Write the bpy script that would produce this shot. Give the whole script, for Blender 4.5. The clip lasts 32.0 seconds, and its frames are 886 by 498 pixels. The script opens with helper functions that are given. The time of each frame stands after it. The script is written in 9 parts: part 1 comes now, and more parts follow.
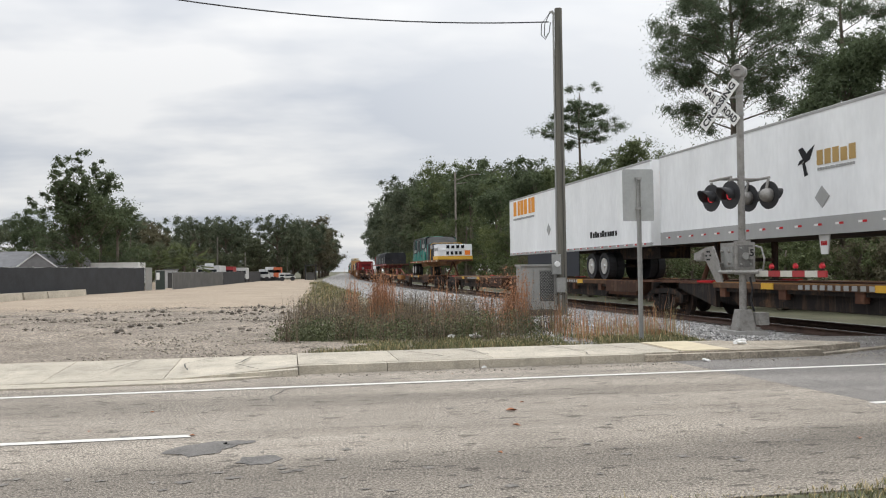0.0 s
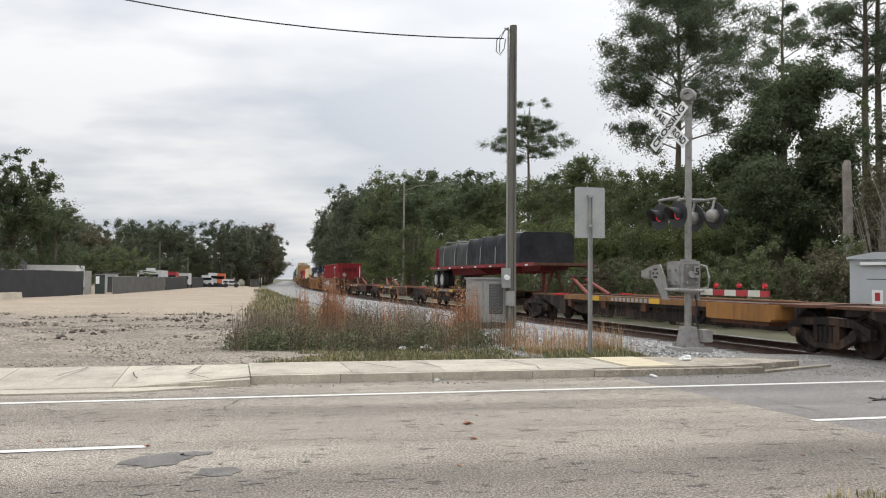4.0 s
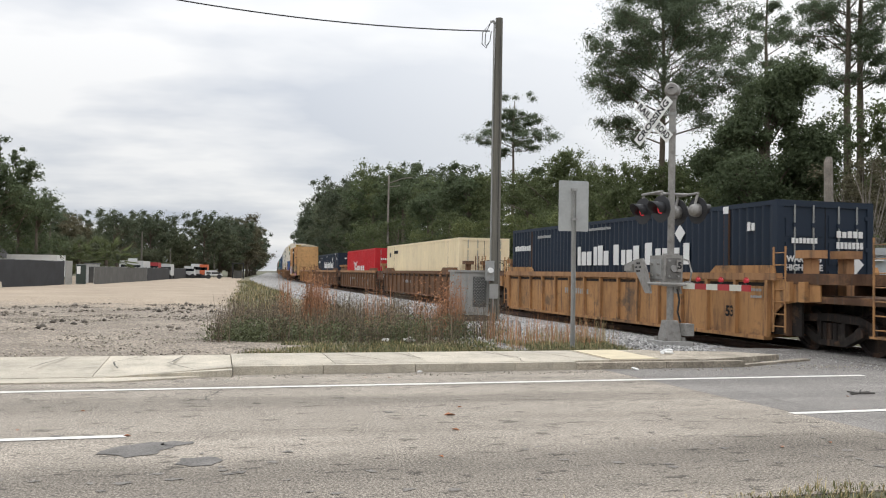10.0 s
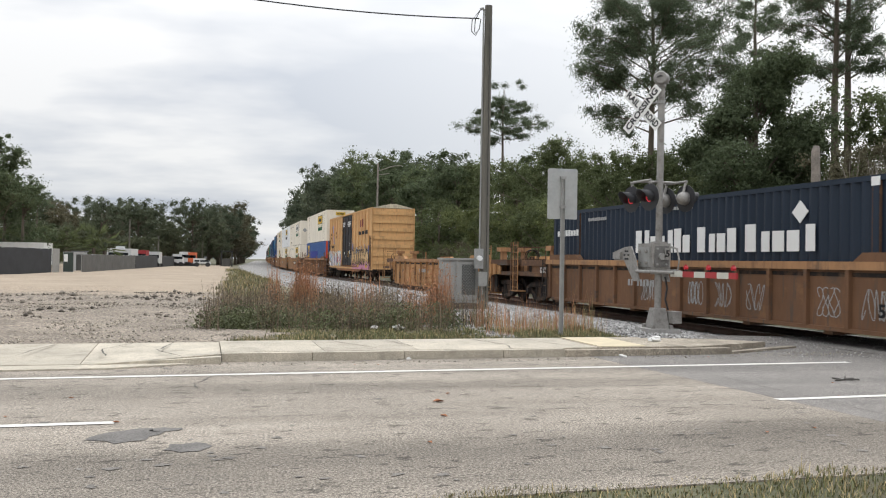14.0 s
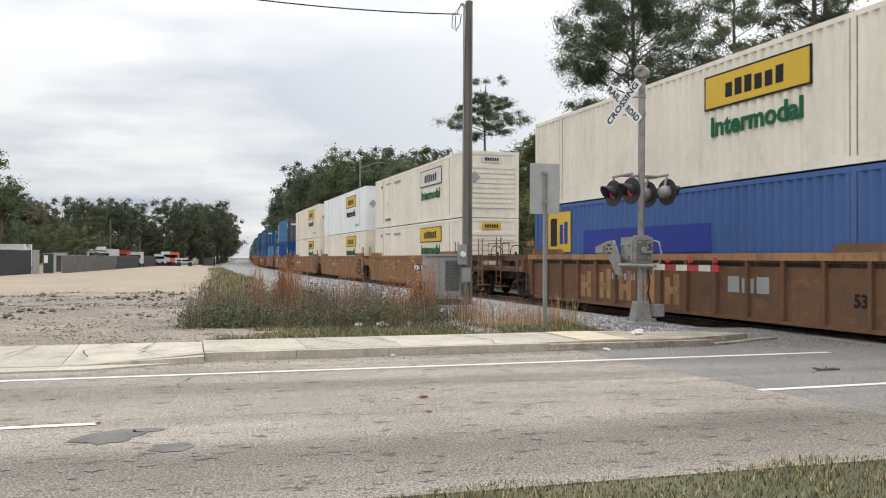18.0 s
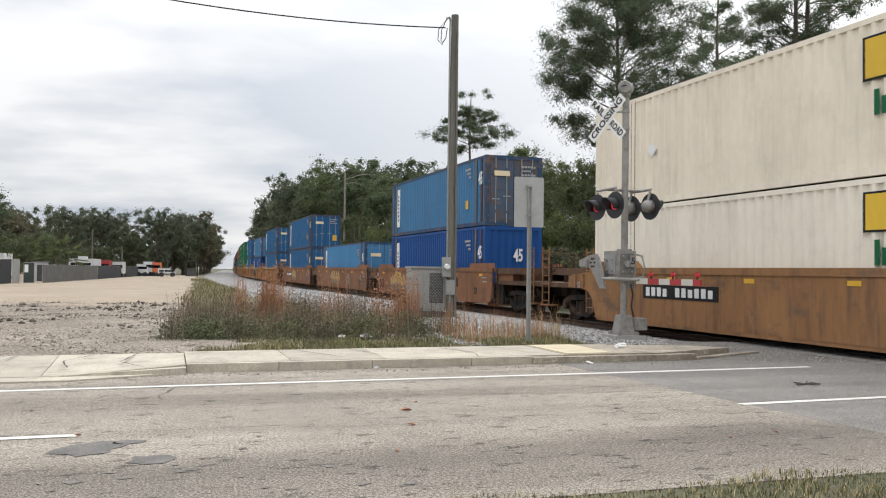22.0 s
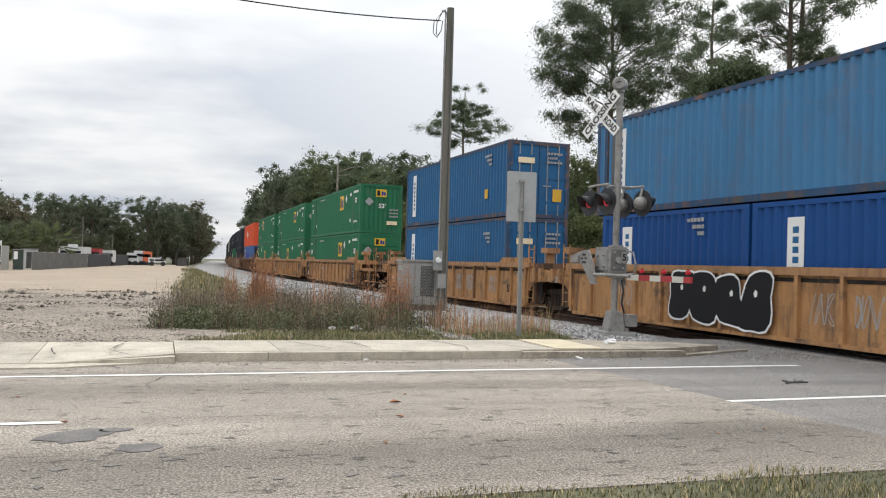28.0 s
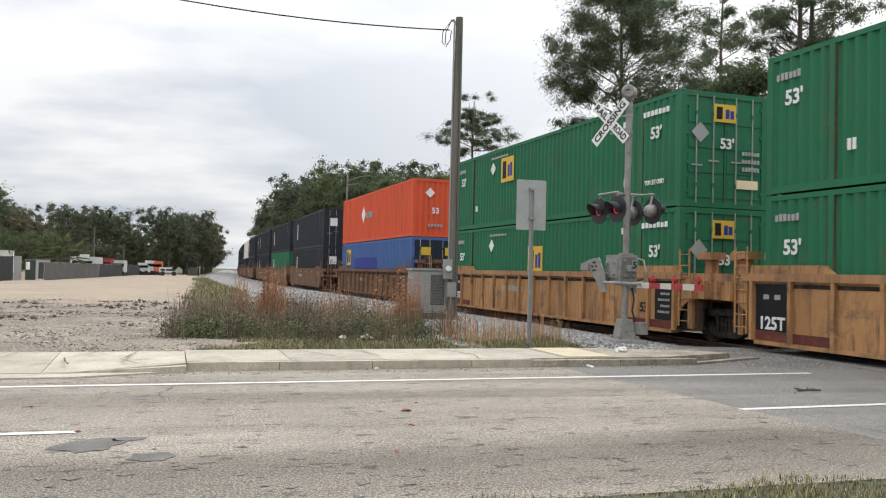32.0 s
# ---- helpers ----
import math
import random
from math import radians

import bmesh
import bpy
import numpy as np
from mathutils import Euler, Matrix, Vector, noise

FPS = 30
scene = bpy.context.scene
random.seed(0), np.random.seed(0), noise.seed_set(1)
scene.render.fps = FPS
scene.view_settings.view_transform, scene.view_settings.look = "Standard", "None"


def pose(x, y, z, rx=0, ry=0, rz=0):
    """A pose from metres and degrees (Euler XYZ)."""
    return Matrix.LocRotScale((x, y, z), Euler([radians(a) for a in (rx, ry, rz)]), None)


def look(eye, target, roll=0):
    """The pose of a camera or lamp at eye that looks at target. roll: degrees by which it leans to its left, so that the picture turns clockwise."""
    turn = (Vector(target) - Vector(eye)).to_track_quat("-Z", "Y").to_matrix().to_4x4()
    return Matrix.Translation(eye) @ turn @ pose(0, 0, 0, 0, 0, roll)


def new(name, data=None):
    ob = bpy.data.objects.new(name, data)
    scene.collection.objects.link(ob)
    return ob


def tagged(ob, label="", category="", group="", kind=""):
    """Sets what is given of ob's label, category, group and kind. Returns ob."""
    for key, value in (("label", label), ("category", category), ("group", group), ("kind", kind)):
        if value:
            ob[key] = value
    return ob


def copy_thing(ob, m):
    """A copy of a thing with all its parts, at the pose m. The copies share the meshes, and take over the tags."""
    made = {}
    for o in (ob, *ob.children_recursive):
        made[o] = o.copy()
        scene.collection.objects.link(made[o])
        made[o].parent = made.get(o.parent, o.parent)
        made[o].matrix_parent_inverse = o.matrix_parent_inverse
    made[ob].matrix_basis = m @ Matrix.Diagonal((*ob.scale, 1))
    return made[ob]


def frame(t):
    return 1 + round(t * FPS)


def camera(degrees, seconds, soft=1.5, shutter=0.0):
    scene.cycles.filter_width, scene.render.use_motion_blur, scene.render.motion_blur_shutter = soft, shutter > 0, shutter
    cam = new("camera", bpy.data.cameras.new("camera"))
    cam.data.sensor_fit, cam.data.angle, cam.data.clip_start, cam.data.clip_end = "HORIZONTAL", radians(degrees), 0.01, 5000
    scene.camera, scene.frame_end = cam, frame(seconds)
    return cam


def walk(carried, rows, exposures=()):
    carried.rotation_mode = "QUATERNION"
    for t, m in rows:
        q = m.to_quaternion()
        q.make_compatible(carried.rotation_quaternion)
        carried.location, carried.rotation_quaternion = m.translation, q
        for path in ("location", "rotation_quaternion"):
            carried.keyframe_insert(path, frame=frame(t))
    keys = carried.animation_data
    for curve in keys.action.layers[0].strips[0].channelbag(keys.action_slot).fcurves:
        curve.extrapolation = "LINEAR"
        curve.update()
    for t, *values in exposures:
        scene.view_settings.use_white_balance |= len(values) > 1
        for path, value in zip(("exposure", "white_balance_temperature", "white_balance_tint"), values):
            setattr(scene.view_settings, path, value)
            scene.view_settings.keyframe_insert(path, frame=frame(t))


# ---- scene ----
cam = camera(55.84, 32.0, soft=1.1, shutter=0.05)
PATH = [
    (0.0, pose(0.154, 0.062, 1.488, 91.43, 0.80, -6.60)),
    (0.5, pose(0.127, 0.084, 1.470, 91.54, 0.38, -8.51)),
    (1.0, pose(0.133, 0.073, 1.473, 90.92, 1.13, -10.43)),
    (1.5, pose(0.019, -0.035, 1.503, 91.10, 0.60, -10.37)),
    (2.0, pose(-0.022, -0.004, 1.533, 92.42, 0.33, -8.83)),
    (2.5, pose(-0.018, 0.012, 1.534, 92.81, -0.30, -9.19)),
    (3.0, pose(-0.014, -0.016, 1.533, 92.48, -0.46, -9.50)),
    (3.5, pose(-0.014, -0.012, 1.531, 92.19, -0.44, -9.74)),
    (4.0, pose(-0.012, -0.004, 1.526, 92.13, -0.48, -10.34)),
    (4.5, pose(-0.008, -0.010, 1.530, 92.23, -0.71, -10.61)),
    (6.5, pose(-0.003, -0.013, 1.522, 92.93, -1.06, -11.15)),
    (7.0, pose(-0.002, -0.008, 1.516, 92.67, -0.81, -11.12)),
    (7.5, pose(-0.001, -0.001, 1.514, 92.27, -0.83, -11.45)),
    (8.0, pose(-0.002, -0.006, 1.512, 92.00, -0.77, -11.71)),
    (8.5, pose(-0.000, -0.009, 1.509, 91.88, -0.70, -11.71)),
    (9.0, pose(-0.002, -0.007, 1.509, 91.81, -0.79, -11.55)),
    (9.5, pose(-0.001, -0.008, 1.510, 91.78, -0.89, -11.47)),
    (10.0, pose(-0.004, 0.002, 1.510, 91.66, -0.92, -11.44)),
    (10.5, pose(-0.000, -0.009, 1.505, 91.49, -0.69, -11.54)),
    (11.0, pose(-0.002, -0.006, 1.505, 91.27, -0.55, -11.74)),
    (11.5, pose(0.005, 0.003, 1.501, 91.15, -0.41, -11.89)),
    (12.0, pose(0.001, 0.000, 1.502, 91.02, -0.39, -11.92)),
    (12.5, pose(0.003, 0.001, 1.502, 90.98, -0.48, -11.88)),
    (13.0, pose(-0.000, 0.000, 1.500, 91.00, -0.60, -11.99)),
    (13.5, pose(0.002, 0.001, 1.497, 90.94, -0.70, -12.20)),
    (14.0, pose(-0.004, -0.015, 1.497, 90.87, -0.98, -12.18)),
    (14.5, pose(-0.013, -0.019, 1.499, 91.08, -1.44, -11.91)),
    (16.5, pose(-0.003, -0.008, 1.495, 90.71, -0.36, -12.58)),
    (17.0, pose(0.002, -0.006, 1.495, 90.71, -0.30, -13.10)),
    (17.5, pose(0.004, -0.004, 1.493, 90.73, -0.21, -13.27)),
    (18.0, pose(0.005, -0.009, 1.489, 90.64, -0.25, -13.30)),
    (18.5, pose(0.007, -0.004, 1.493, 90.66, -0.38, -13.58)),
    (19.0, pose(0.008, -0.003, 1.490, 90.88, -0.37, -13.90)),
    (19.5, pose(0.005, -0.021, 1.495, 91.24, -0.17, -14.15)),
    (20.0, pose(0.008, -0.012, 1.492, 91.47, -0.19, -14.28)),
    (20.5, pose(0.008, -0.020, 1.495, 91.46, -0.36, -14.30)),
    (21.0, pose(0.005, -0.015, 1.493, 91.44, -0.59, -14.38)),
    (21.5, pose(0.009, -0.020, 1.492, 91.45, -0.69, -14.45)),
    (22.0, pose(0.003, -0.024, 1.493, 91.49, -0.67, -14.38)),
    (22.5, pose(0.010, -0.023, 1.493, 91.52, -0.62, -14.33)),
    (23.0, pose(0.010, -0.018, 1.490, 91.37, -0.80, -14.43)),
    (23.5, pose(0.009, -0.011, 1.486, 91.29, -1.06, -14.61)),
    (24.0, pose(0.008, -0.018, 1.487, 91.36, -1.22, -14.73)),
    (24.5, pose(0.010, 0.009, 1.477, 91.38, -1.48, -14.90)),
    (25.0, pose(0.008, -0.020, 1.480, 91.30, -1.47, -14.94)),
    (25.5, pose(0.009, -0.013, 1.481, 91.28, -1.51, -14.90)),
    (27.5, pose(0.007, -0.010, 1.478, 91.07, -1.64, -14.71)),
    (28.0, pose(0.009, -0.006, 1.478, 91.09, -1.61, -14.97)),
    (28.5, pose(0.014, -0.020, 1.478, 91.22, -1.31, -15.24)),
    (29.0, pose(0.008, -0.008, 1.474, 91.22, -1.21, -15.25)),
    (29.5, pose(0.006, -0.011, 1.475, 91.35, -1.31, -15.02)),
    (30.0, pose(0.005, -0.025, 1.473, 91.36, -1.40, -14.83)),
    (30.5, pose(0.005, -0.019, 1.477, 91.32, -1.51, -14.76)),
    (31.0, pose(0.003, -0.024, 1.476, 91.28, -1.35, -14.67)),
    (31.5, pose(0.000, -0.013, 1.475, 91.29, -1.43, -14.57)),
    (32.0, pose(-0.002, -0.022, 1.479, 91.66, -1.37, -14.30)),
]
walk(cam, PATH, [(0.0, -0.08), (3.0, -0.04), (7.0, 0.0), (14.0, 0.04), (24.0, 0.08), (32.0, 0.08)])

# ---- world and light ----
world = bpy.data.worlds.new("sky")
scene.world = world
world.use_nodes = True
wn, wl = world.node_tree.nodes, world.node_tree.links
wn.clear()
w_out = wn.new("ShaderNodeOutputWorld")
w_bg = wn.new("ShaderNodeBackground")
w_sky = wn.new("ShaderNodeTexSky")
w_sky.sky_type, w_sky.sun_disc = "NISHITA", False
w_sky.sun_elevation, w_sky.sun_rotation = radians(54), radians(45)
w_geo = wn.new("ShaderNodeTexCoord")
w_sep = wn.new("ShaderNodeSeparateXYZ")
wl.new(w_geo.outputs["Generated"], w_sep.inputs[0])
w_h = wn.new("ShaderNodeMath"); w_h.operation = "ADD"; w_h.inputs[1].default_value = 0.22
w_max = wn.new("ShaderNodeMath"); w_max.operation = "MAXIMUM"; w_max.inputs[1].default_value = 0.0
wl.new(w_sep.outputs["Z"], w_max.inputs[0])
wl.new(w_max.outputs[0], w_h.inputs[0])
w_div = wn.new("ShaderNodeVectorMath"); w_div.operation = "DIVIDE"
wl.new(w_geo.outputs["Generated"], w_div.inputs[0])
wl.new(w_h.outputs[0], w_div.inputs[1])
w_noise = wn.new("ShaderNodeTexNoise")
w_noise.inputs["Scale"].default_value, w_noise.inputs["Detail"].default_value = 1.15, 5.0
w_noise.inputs["Roughness"].default_value = 0.52
w_map = wn.new("ShaderNodeMapping")
w_map.inputs["Location"].default_value = (1.7, 0.35, 0.0)
w_map.inputs["Scale"].default_value = (0.75, 1.1, 0.0)
wl.new(w_div.outputs[0], w_map.inputs[0])
wl.new(w_map.outputs[0], w_noise.inputs["Vector"])
w_ramp = wn.new("ShaderNodeValToRGB")
w_ramp.color_ramp.elements[0].position, w_ramp.color_ramp.elements[0].color = 0.40, (0.565, 0.61, 0.69, 1)
w_ramp.color_ramp.elements[1].position, w_ramp.color_ramp.elements[1].color = 0.60, (0.98, 0.98, 0.98, 1)
wl.new(w_noise.outputs["Fac"], w_ramp.inputs[0])
# an overcast sky is brighter overhead than at the horizon
w_gain = wn.new("ShaderNodeMapRange")
w_gain.inputs["From Min"].default_value, w_gain.inputs["From Max"].default_value = 0.0, 1.0
w_gain.inputs["To Min"].default_value, w_gain.inputs["To Max"].default_value = 0.88, 3.0
w_pow = wn.new("ShaderNodeMath"); w_pow.operation = "POWER"; w_pow.inputs[1].default_value = 1.8
wl.new(w_max.outputs[0], w_pow.inputs[0])
wl.new(w_pow.outputs[0], w_gain.inputs["Value"])
# thinner cloud towards the hidden sun
w_dot = wn.new("ShaderNodeVectorMath"); w_dot.operation = "DOT_PRODUCT"
w_dot.inputs[1].default_value = (0.62, 0.62, 0.48)
wl.new(w_geo.outputs["Generated"], w_dot.inputs[0])
w_thin = wn.new("ShaderNodeMapRange")
w_thin.inputs["From Min"].default_value, w_thin.inputs["From Max"].default_value = 0.62, 1.0
w_thin.inputs["To Min"].default_value, w_thin.inputs["To Max"].default_value = 0.0, 0.8
wl.new(w_dot.outputs["Value"], w_thin.inputs["Value"])
w_veil = wn.new("ShaderNodeMixRGB")
w_veil.inputs[2].default_value = (1.1, 1.1, 1.09, 1)
wl.new(w_thin.outputs[0], w_veil.inputs[0])
wl.new(w_ramp.outputs[0], w_veil.inputs[1])
w_mul = wn.new("ShaderNodeMixRGB"); w_mul.blend_type = "MULTIPLY"; w_mul.inputs[0].default_value = 1.0
wl.new(w_veil.outputs[0], w_mul.inputs[1])
wl.new(w_gain.outputs[0], w_mul.inputs[2])
w_dim = wn.new("ShaderNodeMixRGB"); w_dim.blend_type = "MULTIPLY"; w_dim.inputs[0].default_value = 1.0
w_dim.inputs[2].default_value = (0.1, 0.1, 0.1, 1)
wl.new(w_sky.outputs[0], w_dim.inputs[1])
w_mix = wn.new("ShaderNodeMixRGB"); w_mix.inputs[0].default_value = 0.93
wl.new(w_dim.outputs[0], w_mix.inputs[1])
wl.new(w_mul.outputs[0], w_mix.inputs[2])
wl.new(w_mix.outputs[0], w_bg.inputs["Color"])
w_bg.inputs["Strength"].default_value = 1.0
wl.new(w_bg.outputs[0], w_out.inputs["Surface"])

sun = new("sun", bpy.data.lights.new("sun", "SUN"))
sun.data.energy, sun.data.angle, sun.data.color = 0.9, radians(25), (1.0, 0.97, 0.92)
sun.matrix_world = look((31, 31, 60), (0, 0, 0))
scene.view_settings.exposure = 0.0

# ---- materials ----
MATS = {}


def scaled(n, l, last, fac, f0, f1, t0, t1):
    """Multiplies a colour by a share of a pattern."""
    r = n.new("ShaderNodeMapRange")
    r.inputs["From Min"].default_value, r.inputs["From Max"].default_value = f0, f1
    r.inputs["To Min"].default_value, r.inputs["To Max"].default_value = t0, t1
    l.new(fac, r.inputs["Value"])
    m = n.new("ShaderNodeMixRGB")
    m.blend_type = "MULTIPLY"
    m.inputs[0].default_value = 1.0
    l.new(last, m.inputs[1])
    l.new(r.outputs[0], m.inputs[2])
    return m.outputs[0]


def mat(name, color, rough=0.7, metal=0.0, var=0.15, scale=3.0, fine=40.0, bump=0.15, dirt=None, dirt_amount=0.35, spec=0.5, island=0.0, per_object=0.0, stretch=(1, 1, 1), speck=None, band=0.0, streak=None, fleck=None, ruts=None, stone=None, pits=None, fade=None):
    """A painted or natural surface: base colour with broad stains, fine grain and relief."""
    if name in MATS:
        return MATS[name]
    m = bpy.data.materials.new(name)
    m.use_nodes = True
    n, l = m.node_tree.nodes, m.node_tree.links
    b = n["Principled BSDF"]
    b.inputs["Roughness"].default_value, b.inputs["Metallic"].default_value = rough, metal
    b.inputs["Specular IOR Level"].default_value = spec
    co = n.new("ShaderNodeTexCoord")
    mp = n.new("ShaderNodeMapping")
    mp.inputs["Scale"].default_value = stretch
    l.new(co.outputs["Object"], mp.inputs[0])
    big = n.new("ShaderNodeTexNoise")
    big.inputs["Scale"].default_value, big.inputs["Detail"].default_value = scale, 6.0
    big.inputs["Roughness"].default_value = 0.6
    l.new(mp.outputs[0], big.inputs["Vector"])
    small = n.new("ShaderNodeTexNoise")
    small.inputs["Scale"].default_value, small.inputs["Detail"].default_value = fine, 4.0
    l.new(mp.outputs[0], small.inputs["Vector"])
    dk = tuple(c * (1 - var) for c in color)
    lt = tuple(min(1, c * (1 + var)) for c in color)
    ramp = n.new("ShaderNodeValToRGB")
    ramp.color_ramp.elements[0].position, ramp.color_ramp.elements[0].color = 0.3, (*dk, 1)
    ramp.color_ramp.elements[1].position, ramp.color_ramp.elements[1].color = 0.7, (*lt, 1)
    l.new(big.outputs["Fac"], ramp.inputs[0])
    g = n.new("ShaderNodeMapRange")
    g.inputs["To Min"].default_value, g.inputs["To Max"].default_value = 1 - var, 1 + var
    l.new(small.outputs["Fac"], g.inputs["Value"])
    mul = n.new("ShaderNodeMixRGB"); mul.blend_type = "MULTIPLY"; mul.inputs[0].default_value = 1.0
    l.new(ramp.outputs[0], mul.inputs[1])
    l.new(g.outputs[0], mul.inputs[2])
    last = mul.outputs[0]
    if band:
        bm2 = n.new("ShaderNodeMapping")
        bm2.inputs["Rotation"].default_value = (0, 0, -0.065)
        bm2.inputs["Scale"].default_value = (0.07, 1.1, 1)
        l.new(co.outputs["Object"], bm2.inputs[0])
        bt = n.new("ShaderNodeTexNoise")
        bt.inputs["Scale"].default_value, bt.inputs["Detail"].default_value = 1.0, 5.0
        l.new(bm2.outputs[0], bt.inputs["Vector"])
        last = scaled(n, l, last, bt.outputs["Fac"], 0.35, 0.65, 1 - band, 1 + band * 0.6)
    if speck:
        sn2 = n.new("ShaderNodeTexNoise")
        sn2.inputs["Scale"].default_value, sn2.inputs["Detail"].default_value = speck[0], 3.0
        sn2.inputs["Roughness"].default_value = 0.75
        l.new(mp.outputs[0], sn2.inputs["Vector"])
        last = scaled(n, l, last, sn2.outputs["Fac"], 0.36, 0.64, 1 - speck[1], 1 + speck[1])
    if dirt:
        dn = n.new("ShaderNodeTexNoise")
        dn.inputs["Scale"].default_value, dn.inputs["Detail"].default_value = scale * 2.3, 8.0
        dn.inputs["Roughness"].default_value = 0.7
        l.new(mp.outputs[0], dn.inputs["Vector"])
        dr = n.new("ShaderNodeMapRange")
        dr.inputs["From Min"].default_value, dr.inputs["From Max"].default_value = 0.62 - 0.25 * dirt_amount, 0.78
        dr.inputs["To Max"].default_value = min(1.0, dirt_amount * 2)
        l.new(dn.outputs["Fac"], dr.inputs["Value"])
        mx = n.new("ShaderNodeMixRGB")
        mx.inputs[2].default_value = (*dirt, 1)
        l.new(dr.outputs[0], mx.inputs[0])
        l.new(last, mx.inputs[1])
        last = mx.outputs[0]
    if fade:
        # one soil gives way to another along the ground, with a ragged border
        fs = n.new("ShaderNodeSeparateXYZ")
        l.new(co.outputs["Object"], fs.inputs[0])
        fa = n.new("ShaderNodeMath"); fa.operation = "MULTIPLY_ADD"
        fa.inputs[1].default_value = fade[3]
        l.new(big.outputs["Fac"], fa.inputs[0])
        l.new(fs.outputs["Y"], fa.inputs[2])
        fg = n.new("ShaderNodeMapRange")
        fg.inputs["From Min"].default_value, fg.inputs["From Max"].default_value = fade[0], fade[1]
        l.new(fa.outputs[0], fg.inputs["Value"])
        fx = n.new("ShaderNodeMixRGB")
        fx.inputs[2].default_value = (*fade[2], 1)
        l.new(fg.outputs[0], fx.inputs[0])
        l.new(last, fx.inputs[1])
        last = fx.outputs[0]
    if stone:
        # single stones of the mix, each of its own tone
        sv = n.new("ShaderNodeTexVoronoi")
        sv.inputs["Scale"].default_value = stone[0]
        l.new(mp.outputs[0], sv.inputs["Vector"])
        sb = n.new("ShaderNodeSeparateColor")
        l.new(sv.outputs["Color"], sb.inputs[0])
        last = scaled(n, l, last, sb.outputs[0], 0, 1, 1 - stone[1], 1 + stone[1])
    if pits:
        # shallow worn pits, drawn out along the road
        pm = n.new("ShaderNodeMapping")
        pm.inputs["Rotation"].default_value = (0, 0, -0.065)
        pm.inputs["Scale"].default_value = (0.45, 1.0, 1)
        l.new(co.outputs["Object"], pm.inputs[0])
        pt = n.new("ShaderNodeTexNoise")
        pt.inputs["Scale"].default_value, pt.inputs["Detail"].default_value = pits[0], 4.0
        pt.inputs["Roughness"].default_value = 0.65
        l.new(pm.outputs[0], pt.inputs["Vector"])
        last = scaled(n, l, last, pt.outputs["Fac"], pits[1], pits[1] + 0.05, 1.0, pits[2])
    if fleck:
        fn = n.new("ShaderNodeTexNoise")
        fn.inputs["Scale"].default_value, fn.inputs["Detail"].default_value = fleck[0], 2.0
        l.new(mp.outputs[0], fn.inputs["Vector"])
        fr = n.new("ShaderNodeMapRange")
        fr.inputs["From Min"].default_value, fr.inputs["From Max"].default_value = fleck[1], fleck[1] + 0.06
        l.new(fn.outputs["Fac"], fr.inputs["Value"])
        fm = n.new("ShaderNodeMixRGB")
        fm.inputs[2].default_value = (*fleck[2], 1)
        l.new(fr.outputs[0], fm.inputs[0])
        l.new(last, fm.inputs[1])
        last = fm.outputs[0]
    if ruts:
        # wheel wear: darker and paler bands along the road
        dv = n.new("ShaderNodeVectorMath"); dv.operation = "DOT_PRODUCT"
        dv.inputs[1].default_value = (-0.0649, 0.9979, 0)
        l.new(co.outputs["Object"], dv.inputs[0])
        wob = n.new("ShaderNodeMath"); wob.operation = "MULTIPLY_ADD"
        wob.inputs[1].default_value = 0.9
        l.new(big.outputs["Fac"], wob.inputs[0])
        l.new(dv.outputs["Value"], wob.inputs[2])
        rr = n.new("ShaderNodeMapRange")
        rr.inputs["From Min"].default_value, rr.inputs["From Max"].default_value = 5.0, 13.5
        l.new(wob.outputs[0], rr.inputs["Value"])
        rc = n.new("ShaderNodeValToRGB")
        for k, (p, v) in enumerate(ruts):
            e = rc.color_ramp.elements[k] if k < 2 else rc.color_ramp.elements.new(p)
            e.position, e.color = p, (v, v, v, 1)
        l.new(rr.outputs[0], rc.inputs[0])
        rm = n.new("ShaderNodeMixRGB"); rm.blend_type = "MULTIPLY"; rm.inputs[0].default_value = 1.0
        l.new(last, rm.inputs[1])
        l.new(rc.outputs[0], rm.inputs[2])
        last = rm.outputs[0]
    if streak:
        # rust and grime that ran down, and broad worn stains
        for sc, col, lo, amt in (((1.6, 1.6, 0.22), streak[0], 0.52, streak[1]), ((0.9, 0.9, 1.4), (0.27, 0.14, 0.065), 0.56, streak[1] * 0.7), ((5.0, 5.0, 0.35), streak[2], 0.56, streak[1]), ((0.55, 0.55, 0.9), streak[2], 0.55, streak[1] * 0.9)):
            sm = n.new("ShaderNodeMapping")
            sm.inputs["Scale"].default_value = sc
            l.new(co.outputs["Object"], sm.inputs[0])
            st = n.new("ShaderNodeTexNoise")
            st.inputs["Scale"].default_value, st.inputs["Detail"].default_value = 1.6, 7.0
            st.inputs["Roughness"].default_value = 0.68
            ow = n.new("ShaderNodeObjectInfo")
            ad = n.new("ShaderNodeVectorMath"); ad.operation = "ADD"
            l.new(sm.outputs[0], ad.inputs[0])
            sp = n.new("ShaderNodeMath"); sp.operation = "MULTIPLY"; sp.inputs[1].default_value = 37.0
            l.new(ow.outputs["Random"], sp.inputs[0])
            l.new(sp.outputs[0], ad.inputs[1])
            l.new(ad.outputs[0], st.inputs["Vector"])
            sr = n.new("ShaderNodeMapRange")
            sr.inputs["From Min"].default_value, sr.inputs["From Max"].default_value = lo, lo + 0.12
            sr.inputs["To Max"].default_value = amt
            l.new(st.outputs["Fac"], sr.inputs["Value"])
            sx = n.new("ShaderNodeMixRGB")
            sx.inputs[2].default_value = (*col, 1)
            l.new(sr.outputs[0], sx.inputs[0])
